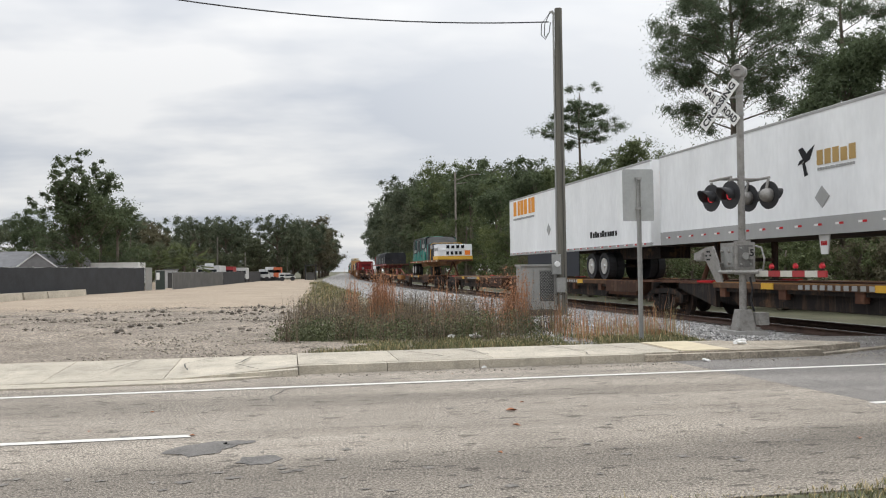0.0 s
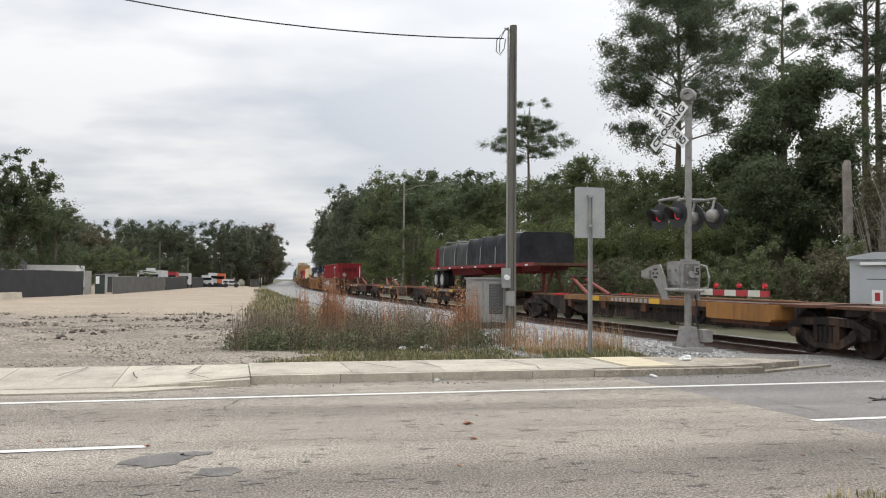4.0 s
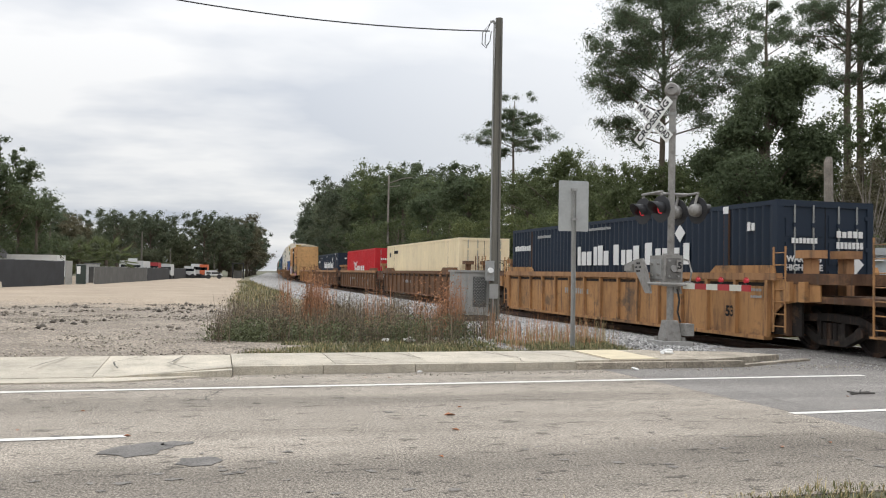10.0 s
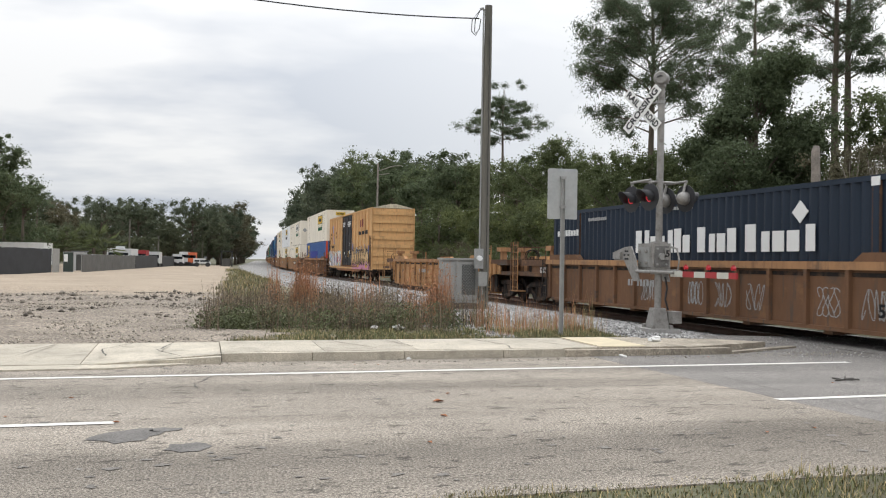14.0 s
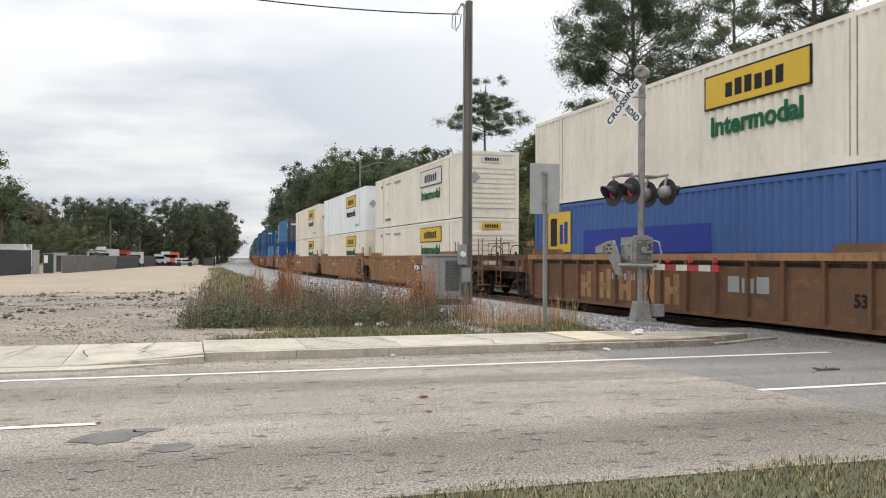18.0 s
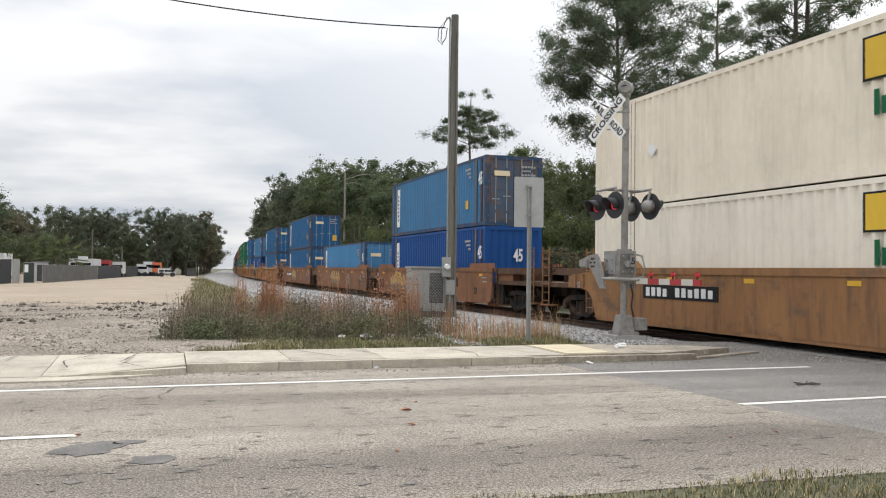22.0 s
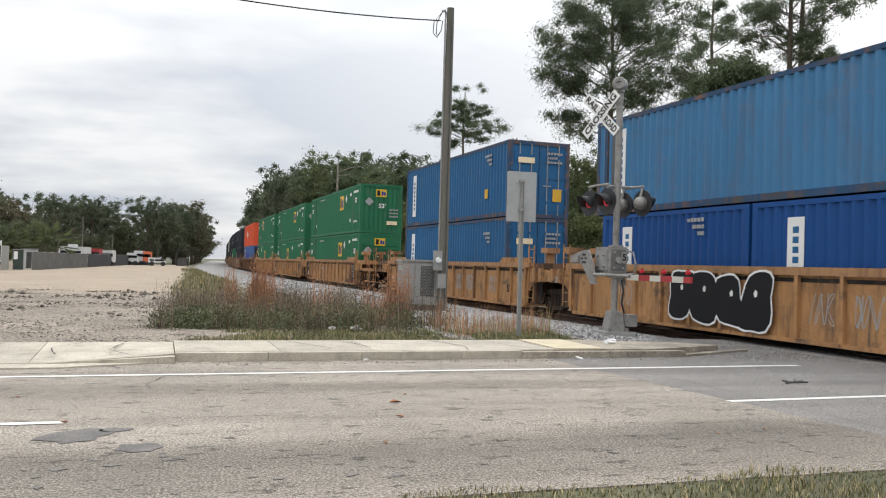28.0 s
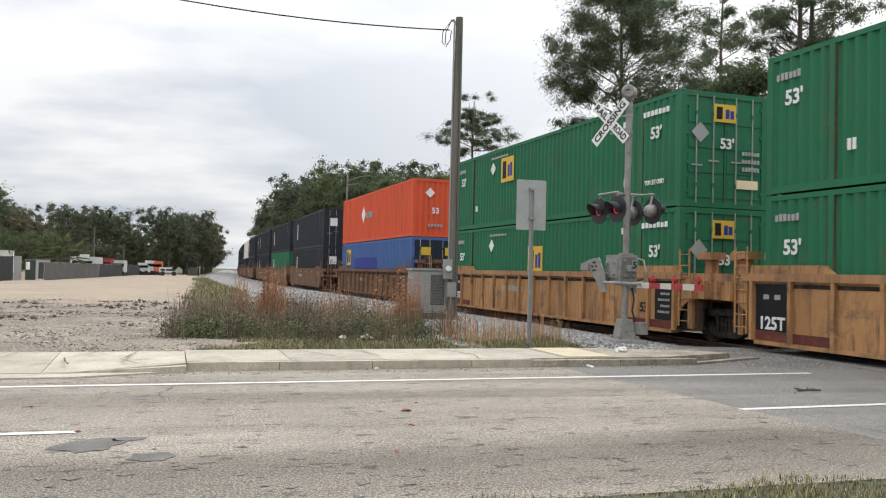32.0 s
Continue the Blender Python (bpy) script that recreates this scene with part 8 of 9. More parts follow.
def flatbed(label, s0, s1, deck_mat, deck_z=2.25):
    t = thing("flatbed_trailer", label, "trailer", group="highway trailers on the flat cars")
    L = s1 - s0
    box_part("deck", (-1.28, 1.28, -L / 2, L / 2, deck_z - 0.1, deck_z), P_DECKB, t)
    for sx in (-1, 1):
        a, b = sorted((sx * 1.24, sx * 1.31))
        box_part("side_rail", (a, b, -L / 2, L / 2, deck_z - 0.13, deck_z + 0.02), P_DECK if deck_mat is P_CHORD else deck_mat, t)
        a, b = sorted((sx * 0.45, sx * 0.6))
        bm = bmesh.new()
        hexa(bm, [(a, -L / 2 + 1, deck_z - 0.28), (b, -L / 2 + 1, deck_z - 0.28), (b, L / 2 - 1, deck_z - 0.5), (a, L / 2 - 1, deck_z - 0.5)], [(a, -L / 2 + 1, deck_z - 0.1), (b, -L / 2 + 1, deck_z - 0.1), (b, L / 2 - 1, deck_z - 0.1), (a, L / 2 - 1, deck_z - 0.1)])
        part("main_beam", bm, deck_mat, t)
    for i in range(14):
        y = -L / 2 + 0.8 + i * (L - 1.6) / 13
        decal("reflector", "s", -1.31, y - 0.15, y + 0.15, deck_z - 0.11, deck_z - 0.05, P_REDS if i % 2 else P_WHITE, t, 0.008)
    for k in (0.65, 1.95):
        for x in (-0.98, -0.66, 0.66, 0.98):
            road_wheel(t, x, L / 2 - k, 1.55)
    bm = bmesh.new()
    for x in (-0.9, 0.9):
        box_bm(bm, x - 0.05, x + 0.05, -L / 2 + 4.33, -L / 2 + 4.43, 1.06, deck_z - 0.1)
        box_bm(bm, x - 0.1, x + 0.1, -L / 2 + 4.25, -L / 2 + 4.5, 1.05, 1.08)
    part("landing_gear", bm, deck_mat, t)
    for sx in (-1, 1):
        for i in range(9):
            y = -L / 2 + 3.2 + i * 0.55
            bm = bmesh.new()
            hexa(bm, [(sx * 0.6, y, deck_z - 0.42), (sx * 0.66, y, deck_z - 0.42), (sx * 0.66, y + 0.05, deck_z - 0.42), (sx * 0.6, y + 0.05, deck_z - 0.42)], [(sx * 0.6, y, deck_z - 0.1), (sx * 1.22, y, deck_z - 0.1), (sx * 1.22, y + 0.05, deck_z - 0.1), (sx * 0.6, y + 0.05, deck_z - 0.1)])
            bmesh.ops.recalc_face_normals(bm, faces=bm.faces[:])
            part("cross_rib", bm, deck_mat, t)
    bm = bmesh.new()
    tube(bm, [(-0.4, -L / 2 + 1, 1.05), (0, -L / 2 + 1, deck_z - 0.15)], 0.07, 6)
    tube(bm, [(0.4, -L / 2 + 1, 1.05), (0, -L / 2 + 1, deck_z - 0.15)], 0.07, 6)
    part("nose_stand", bm, P_DECKB, t)
    return runs(t, s0, s1)


fb = flatbed("flatbed trailer with ochre rails on the flat car", 67.2, 81.45, P_CHORD)
ld = thing("sheeted_load", "tall load under black and green tarpaulins with straps", "cargo")
sheeted("tarpaulin", -1.4, 5.4, 2.27, 4.16, 1.22, M_TARPD, ld, 1.0, -0.02)
sheeted("tarpaulin_skirt", -1.42, 5.42, 2.262, 2.98, 1.25, M_TARPG, ld, 5.0, 0.1, crease=0.09, hem=0.3)
sheeted("tarpaulin_slope", -2.7, -1.4, 2.266, 4.12, 1.2, M_TARPGY, ld, 4.0, -0.85, 14)
sheeted("tarpaulin_front", -4.95, -2.5, 2.265, 3.62, 1.21, M_TARPD, ld, 9.0, -0.22, 20, 0.07)
sheeted("tarpaulin_top", -1.38, 5.3, 4.02, 4.18, 1.19, M_TARPGY, ld, 2.0, -0.02, 30)
for i in range(9):
    y = -1.25 + i * 0.79
    bm = bmesh.new()
    for sx in (-1, 1):
        tube(bm, [(sx * 1.30, y, 2.25), (sx * 1.31, y + 0.1, 3.0), (sx * 1.28, y + 0.14, 3.95), (sx * 1.13, y + 0.14, 4.17)], 0.018, 4)
    tube(bm, [(-1.13, y + 0.14, 4.17), (0, y + 0.14, 4.215), (1.13, y + 0.14, 4.17)], 0.018, 4)
    part("strap", bm, M_STRAP if i % 3 == 0 else M_STRAPG, ld)
for y, slant, m in ((-2.05, 0.25, M_STRAPG), (-2.45, 0.3, M_STRAP), (-3.6, -0.25, P_YELL)):
    h = 3.58 if m is P_YELL else 3.62
    bm = bmesh.new()
    for sx in (-1, 1):
        tube(bm, [(sx * 1.3, y, 2.25), (sx * 1.29, y + slant * 0.4, 2.9), (sx * 1.24, y + slant, h - 0.1), (sx * 1.05, y + slant, h)], 0.022, 4)
    tube(bm, [(-1.05, y + slant, h), (1.05, y + slant, h)], 0.022, 4)
    part("strap", bm, m, ld)
bars("stencil", "s", -1.30, -4.75, -3.75, 3.12, 3.4, 4, P_GREYD, ld, 7, 0.3, 0.02)
bars("stencil", "s", -1.32, -1.9, -1.2, 2.95, 3.25, 3, P_GREYD, ld, 5, 0.4, 0.03)
bars("stencil", "s", -1.30, 3.3, 4.6, 3.0, 3.22, 5, P_GREYD, ld, 2, 0.4, 0.02)
bars("stencil", "s", -1.30, -1.0, 0.2, 3.3, 3.62, 4, P_GREYD, ld, 3, 0.35, 0.02)
runs(ld, 67.2, 81.45)
hb = thing("headboard_box", "white equipment box with an orange square and yellow beam", "cargo")
box_part("body", (-1.27, 1.27, -7.05, -5.1, 2.52, 3.4), C_WHITE, hb, bevel=0.02)
box_part("beam", (-1.31, 1.31, -7.1, -4.9, 2.26, 2.52), P_YELL, hb, bevel=0.02)
for x in (-1.2, -0.4, 0.4, 1.2):
    box_part("stiffener", (x - 0.04, x + 0.04, -7.09, -7.05, 2.55, 3.38), C_WHITE, hb)
box_part("top_bar", (-1.27, 1.27, -7.1, -7.05, 2.95, 3.03), C_WHITE, hb)
bars("stencil", "f", -7.09, -0.75, 0.75, 3.08, 3.32, 4, P_BLACK, hb, 1, 0.4)
bars("stencil", "f", -7.09, -0.75, 0.55, 2.62, 2.86, 4, P_BLACK, hb, 2, 0.4)
decal("hazard_square", "f", -7.09, 0.72, 1.12, 2.6, 2.92, paint("hazard_orange", 240, 130, 50), hb)
bars("stencil", "s", -1.275, -6.8, -5.3, 2.9, 3.15, 5, P_GREYD, hb, 3)
runs(hb, 67.2, 81.45)

fb2 = flatbed("dark red flatbed trailer on the flat car", 102.0, 118.4, M_REDDECK)
ld = thing("sheeted_load", "low load under grey and black tarpaulins", "cargo")
sheeted("tarpaulin", -6.4, 1.0, 2.27, 3.55, 1.2, M_TARPD, ld, 3.0)
sheeted("tarpaulin_grey", 1.0, 6.6, 2.265, 3.4, 1.18, M_TARPGY, ld, 6.0)
box_part("headboard", (-1.25, 1.25, 7.2, 7.3, 2.26, 3.3), M_REDDECK, ld)
for i in range(6):
    bm = bmesh.new()
    y = -5.5 + i * 2.2
    tube(bm, [(-1.24, y, 2.3), (-1.22, y, 3.0), (-1.1, y, 3.58), (1.1, y, 3.58), (1.24, y, 2.3)], 0.03, 4)
    part("strap", bm, M_STRAPG, ld)
runs(ld, 102.0, 118.4)

# single wells and the first three-pack
W_LBL = "brown smooth-sided well car with rust streaks"
R_LBL = "tan ribbed well car with rust and graffiti"
wu = well_unit("brown smooth-sided well car with white bubble graffiti", 169.65, False, P_WELL_R, P_WELL_R, board=False, square=True)
bubbles(-1.503, -0.7, 2.25, 0.5, 1.34, 5, P_WHITE, paint("spray_dark_teal", 44, 66, 82), wu, 4, paint("spray_pale", 184, 184, 178))
tags(-1.503, (-0.95,), 0.9, 1.3, P_GREYD, wu, 9, 0.5, 0.016)
tags(-1.503, (-4.6, -5.6), 0.55, 1.1, P_GREYD, wu, 12, 0.9, 0.014)
decal("logo_plate", "s", -1.503, -3.65, -1.15, 0.62, 1.26, P_BLACK, wu, 0.008)
bars("logo_blocks", "s", -1.511, -3.4, -1.4, 0.74, 1.14, 3, P_CHORD, wu, 1, 0.2, 0.006)
bars("data_marks", "s", -1.503, 2.7, 5.4, 0.92, 1.16, 10, P_GREYD, wu, 3, 0.35, 0.008)
ct = container("container", "maroon ribbed container riding low in the well", 161.45, 177.75, EZ, 2.59, HZ, C_RED)
bars("data_marks", "s", -1.297, -5.9, -4.4, 2.75, 2.9, 9, P_WHITE, ct, 1, 0.4)
bars("data_marks", "s", -1.297, 6.9, 7.3, 2.6, 2.8, 2, P_WHITE, ct, 1, 0.3)
diamond("s", -1.297, -4.9, 2.35, 0.24, P_GREYD, ct)
diamond("f", -8.16, -0.55, 2.0, 0.26, P_GREYD, ct)
bars("faded_mark", "f", -8.16, -0.8, 0.8, 2.4, 2.75, 7, paint("decal_dark_maroon", 84, 24, 28), ct, 3, 0.15)
bars("data_marks", "f", -8.16, 1.05, 1.17, 1.6, 3.0, 1, P_WHITE, ct, 3, 0.3)


def navy(s0, s1, front):
    c = container("container", "navy blue ribbed container with white markings", s0, s1, EZ, 2.59, HZ, C_NAVY, front)
    word_bars(-1.297, 2.5, -0.2, 1.84, 2.46, (1, 1, 0.72, 0.72, 0.95, 1, 0.72), P_WHITE, c)
    word_bars(-1.297, -0.45, -2.05, 1.84, 2.46, (1, 0.72, 0.72, 0.9), P_WHITE, c)
    word_bars(-1.297, -2.3, -4.6, 1.84, 2.46, (1, 0.72, 0.72, 0.72, 0.9), P_WHITE, c)
    diamond("s", -1.297, -4.12, 2.66, 0.24, P_WHITE, c)
    bars("mark_line", "s", -1.297, 6.05, 7.65, 2.42, 2.62, 8, P_WHITE, c, 3)
    bars("mark_line", "s", -1.297, 4.2, 5.4, 2.85, 2.95, 9, P_GREYD, c, 3)
    bars("mark_line", "s", -1.297, -0.3, 1.2, 2.95, 3.03, 12, P_GREYD, c, 5)
    bars("mark_line", "s", -1.297, -7.2, -6.9, 2.6, 2.8, 2, P_WHITE, c, 5)
    decal("lift_pad", "s", -1.3, -6.2, -6.0, 3.05, 3.22, P_WHITE, c)
    if front == "door":
        bars("mark_line", "f", -7.96, -0.95, -0.25, 2.3, 2.42, 7, P_WHITE, c, 1)
        bars("mark_line", "f", -7.96, 0.25, 1.0, 2.45, 2.6, 5, P_WHITE, c, 1)
        bars("mark_line", "f", -7.96, 0.25, 1.0, 2.2, 2.35, 7, P_WHITE, c, 2)
        text_part("wording", "WARNING\nHIGH CUBE", 0.19, on_front(-0.6, -7.965, 1.85), P_WHITE, c)
        diamond("f", -7.97, 0.75, 1.85, 0.25, P_WHITE, c)
    else:
        bars("mark_line", "f", -7.96, -0.7, 0.6, 2.7, 2.82, 10, P_WHITE, c, 1)
        bars("mark_line", "f", -7.96, -0.7, 0.2, 1.95, 2.15, 7, P_WHITE, c, 2)
        bars("mark_line", "f", -7.96, -0.7, 0.6, 1.66, 1.85, 9, P_WHITE, c, 3)
    return c


well_unit(R_LBL, 192.95, True, P_WELL_B, P_CHORD)
navy(185.03, 200.93, "door")
well_unit(R_LBL, 216.15, True, P_WELL_C, P_WELL_C, "c", "j", 9.6, square=True)
ct = container("container", "cream ribbed container in the well", 208.03, 224.2, EZ, 2.59, HZ, C_CREAM, "door")
bars("data_marks", "s", -1.297, 4.9, 6.0, 2.7, 2.9, 9, P_BLACK, ct, 1, 0.4)
bars("data_marks", "s", -1.297, 6.9, 7.3, 2.5, 2.8, 2, P_BLACK, ct, 1, 0.3)
wu = well_unit("dull brown ribbed well car with pale scrawls", 235.3, True, P_WELL_C, P_CHORD, "j", "j", 9.6, square=True)
tags(-1.447, (-5.0, -2.8, -0.6, 2.8), 0.55, 1.1, P_GREYD, wu, 3)
ct = container("container", "bright red ribbed container with white blocks", 228.8, 241.4, EZ, 2.44, HZ, C_KRED, "door")
for y0, y1 in ((0.5, 1.2), (-0.1, 0.2), (-1.1, -0.4), (-1.95, -1.35)):
    decal("mark_block", "s", -1.222, y0, y1, 1.6, 2.0, P_WHITE, ct)
decal("mark_block", "s", -1.222, 2.1, 2.4, 1.6, 2.25, P_WHITE, ct)
decal("mark_block", "s", -1.222, 1.6, 1.95, 1.98, 2.25, P_WHITE, ct)
decal("mark_block", "s", -1.222, 1.5, 1.95, 1.6, 1.88, P_WHITE, ct)
for y in (2.72, 2.56, 1.42, 1.26):
    decal("mark_bar", "s", -1.222, y - 0.05, y + 0.05, 2.2, 2.34, P_WHITE, ct, 0.015)
bars("mark_line", "f", -6.31, -0.8, -0.1, 2.4, 2.52, 5, P_WHITE, ct, 2)
bars("mark_line", "f", -6.31, 0.25, 1.0, 2.45, 2.57, 8, P_WHITE, ct, 2)
for k in range(3):
    bars("mark_line", "f", -6.31, 0.3, 1.0, 2.15 - k * 0.22, 2.25 - k * 0.22, 6, P_WHITE, ct, k)
wu = well_unit(R_LBL, 254.5, True, P_WELL_C, P_CHORD, "j", "c", 9.6, square=True)
tags(-1.447, (-6.2, -5.05, -2.85, -1.7, -0.6, 1.65), 0.55, 1.12, P_GREYD, wu, 13)
navy(246.6, 262.5, "wall")
well_unit("empty tan ribbed well car", 276.6, True, P_WELL_B, P_CHORD)

# box car
P_BOX = paint("boxcar_yellow_paint", 212, 168, 116, 0.65, RUST, 0.16)
P_BOXROOF = paint("boxcar_roof", 205, 196, 172, 0.7, RUST, 0.25)
P_BOXSILL = paint("boxcar_sill_rusty", 150, 100, 66, 0.8, RUST, 0.6, 0.2)
P_PLUG = paint("boxcar_door_black", 44, 46, 50, 0.6, RUST, 0.15)
bx = thing("box_car", "yellow box car with black doors and a bright mural", "rail car")
BL, BW, B0, B1 = 18.75, 1.5, 1.0, 5.05
for sx in (-1, 1):
    for a, b in ((-BL / 2, -1.98), (2.78, BL / 2)):
        x0, x1 = sorted((sx * (BW - 0.07), sx * (BW - 0.11)))
        box_part("side_sheet", (x0, x1, a, b, B0, B1), P_BOX, bx)
        n = int((b - a) / 1.22)
        for i in range(n + 1):
            y = a + (b - a) * i / n
            x0, x1 = sorted((sx * BW, sx * (BW - 0.05)))
            box_part("side_post", (x0, x1, y - 0.06, y + 0.06, B0, B1), P_BOX, bx)
    for a, b in ((-1.95, 0.43), (0.46, 2.75)):
        x0, x1 = sorted((sx * (BW - 0.06), sx * (BW - 0.12)))
        door = box_part("plug_door", (x0, x1, a, b, B0 + 0.1, B1 - 0.12), P_PLUG, bx)
        for k in range(6):
            z = B0 + 0.45 + k * 0.6
            x0, x1 = sorted((sx * (BW - 0.03), sx * (BW - 0.06)))
            box_part("door_rib", (x0, x1, a + 0.1, b - 0.1, z, z + 0.08), P_PLUG, door)
        for k in (0.25, 0.75):
            bm = bmesh.new()
            y = a + (b - a) * k
            tube(bm, [(sx * (BW - 0.01), y, B0 + 0.15), (sx * (BW - 0.01), y, B1 - 0.2)], 0.025, 6)
            part("lock_rod", bm, P_DARK, door)
    x0, x1 = sorted((sx * (BW - 0.01), sx * (BW - 0.12)))
    box_part("side_sill", (x0, x1, -BL / 2, BL / 2, B0 - 0.16, B0 + 0.02), P_BOX, bx)
    box_part("eave", (x0, x1, -BL / 2, BL / 2, B1 - 0.04, B1 + 0.06), P_BOX, bx)
    x0, x1 = sorted((sx * (BW + 0.02), sx * (BW - 0.10)))
    box_part("door_track", (x0, x1, -4.9, 5.0, B0 - 0.02, B0 + 0.06), P_BOXSILL, bx)
    bm = bmesh.new()
    x0, x1 = sorted((sx * (BW - 0.02), sx * (BW - 0.08)))
    hexa(bm, [(x0, -4.6, B0 - 0.34), (x1, -4.6, B0 - 0.34), (x1, 4.6, B0 - 0.34), (x0, 4.6, B0 - 0.34)], [(x0, -5.6, B0 - 0.16), (x1, -5.6, B0 - 0.16), (x1, 5.6, B0 - 0.16), (x0, 5.6, B0 - 0.16)])
    part("fishbelly_sill", bm, P_BOXSILL, bx)
for sy in (-1, 1):
    y0, y1 = sorted((sy * BL / 2, sy * (BL / 2 - 0.06)))
    box_part("end_wall", (-BW + 0.05, BW - 0.05, y0, y1, B0 - 0.1, B1), P_BOX, bx)
    for k in range(7):
        z = B0 + 0.25 + k * 0.56
        y0, y1 = sorted((sy * (BL / 2 - 0.01), sy * (BL / 2 + 0.07)))
        box_part("end_rib", (-BW + 0.12, BW - 0.12, y0, y1, z, z + 0.24), P_BOX, bx, bevel=0.03)
    bogie(bx, sy * 7.0)
    box_part("coupler", (-0.12, 0.12, *sorted((sy * BL / 2, sy * (BL / 2 + 0.8))), 0.72, 0.98), P_DARK, bx, bevel=0.03)
    ladder(bx, -1.52, sy * (BL / 2 - 0.55), sy * (BL / 2 - 0.1), 0.6, 3.2, 7, P_DARK)
bm = bmesh.new()
for i in range(16):
    a = -BL / 2 + i * BL / 16
    b = a + BL / 16 - 0.03
    hexa(bm, [(-BW + 0.03, a, B1 + 0.03), (BW - 0.03, a, B1 + 0.03), (BW - 0.03, b, B1 + 0.03), (-BW + 0.03, b, B1 + 0.03)], [(-0.2, a, B1 + 0.32), (0.2, a, B1 + 0.32), (0.2, b, B1 + 0.32), (-0.2, b, B1 + 0.32)])
part("roof", bm, P_BOXROOF, bx)
box_part("underframe", (-1.2, 1.2, -BL / 2 + 0.2, BL / 2 - 0.2, 0.72, B0 - 0.02), P_DARK, bx)
for k, (m2, dy) in enumerate(((paint("mark_pale_blue", 120, 150, 190), 1), (paint("mark_orange_red", 214, 150, 120), -1))):
    bm = bmesh.new()
    bm.faces.new([bm.verts.new((-1.512 - k * 0.003, 7.0 + dy * p, 3.65 + q)) for p, q in ((-0.55, -0.8), (-0.25, -0.8), (0.55, 0.8), (0.25, 0.8))])
    part("mark_shape", bm, m2, bx)
text_part("wording", "next\nload", 0.34, on_side(-1.47, 8.3, 3.55), P_BLACK, bx)
text_part("wording", "any\nroad", 0.34, on_side(-1.47, 5.75, 3.6), P_BLACK, bx)
bars("data_marks", "s", -1.465, 6.9, 8.5, 2.5, 2.75, 4, P_BLACK, bx, 3, 0.4)
bars("mark_blocks", "s", -1.465, -6.2, -5.0, 3.9, 4.45, 3, paint("mark_maroon", 120, 40, 44), bx, 3, 0.25)
bars("mark_line", "s", -1.465, -8.2, -4.3, 3.35, 3.6, 20, P_BLACK, bx, 4)
text_part("wording", "CLOSE AND LOCK\nBOTH DOORS BEFORE\nMOVING CAR", 0.145, on_side(-1.535, -0.85, 4.28), P_WHITE, bx)
text_part("wording", "CLOSE THIS DOOR\nBEFORE CLOSING\nMAIN DOOR", 0.125, on_side(-1.535, 1.55, 4.3), P_WHITE, bx)
for y, z in ((-1.4, 1.75), (1.0, 1.75), (-0.9, 2.75), (-1.6, 1.45)):
    bars("data_marks", "s", -1.475, y - 0.2, y + 0.2, z, z + 0.09, 5, P_GREYD, bx, 3, 0.4)
    bars("data_marks", "s", -1.475, y - 0.15, y + 0.2, z - 0.13, z - 0.05, 4, P_GREYD, bx, 5, 0.4)
decal("notice", "s", -1.475, -0.35, -0.22, 1.7, 2.2, P_YELL, bx)
decal("notice", "s", -1.475, -0.98, -0.74, 2.0, 2.25, P_WHITE, bx)
decal("notice", "s", -1.475, 1.35, 1.5, 1.95, 2.15, P_WHITE, bx)
SPRAY = [paint("spray_white", 236, 232, 228), paint("spray_pink", 214, 130, 160), paint("spray_cyan", 110, 180, 200), paint("spray_red", 176, 56, 52), paint("spray_yellow", 220, 190, 80), paint("spray_violet", 90, 80, 130), paint("spray_white", 236, 232, 228)]
blobs(-1.503, 3.0, 9.2, 1.05, 2.05, 24, SPRAY, bx, 21, 0.32)
scribble(-1.53, 3.0, 9.2, 1.0, 2.25, P_WHITE, bx, 31, 12, 0.03)
decal("pink_band", "s", -1.502, -8.9, -2.3, 0.86, 1.42, paint("spray_dusty_pink", 206, 140, 168), bx, 0.003)
blobs(-1.506, -8.9, -2.2, 1.5, 2.5, 9, [paint("spray_blue", 70, 104, 168), paint("spray_light_blue", 150, 176, 206)], bx, 22, 0.42)
bubbles(-1.516, -8.6, -2.3, 1.12, 2.42, 8, paint("spray_sand", 214, 178, 130), P_BLACK, bx, 32, None, 1.5)
scribble(-1.531, -8.6, -2.4, 1.15, 2.3, P_BLACK, bx, 33, 7, 0.035)
decal("notice", "s", -1.52, -8.0, -7.4, 0.98, 1.2, P_YELL, bx, 0.006)
decal("notice", "s", -1.52, -4.9, -4.4, 1.0, 1.2, P_YELL, bx, 0.006)
runs(bx, 291.42, 310.15, 7.0)

# two-high wells
Y_PANEL = paint("panel_yellow", 216, 178, 62, 0.5)
W_PANEL = paint("panel_pale", 214, 212, 205, 0.5)
T1 = EZ + HZ + 0.02


def emp_mark(c, W, y, z, hgt, material=None):
    x = -W / 2 - 0.0
    decal("panel", "s", x, y - hgt * 0.62, y + hgt * 0.62, z, z + hgt, material or Y_PANEL, c, 0.01)
    bars("panel_blocks", "s", x - 0.01, y - hgt * 0.5, y - hgt * 0.02, z + hgt * 0.2, z + hgt * 0.75, 2, P_BLUE_D, c, 1, 0.25, 0.006)
    bars("panel_blocks", "s", x - 0.01, y + hgt * 0.08, y + hgt * 0.5, z + hgt * 0.15, z + hgt * 0.85, 1, P_BLACK, c, 0, 0.15, 0.006)


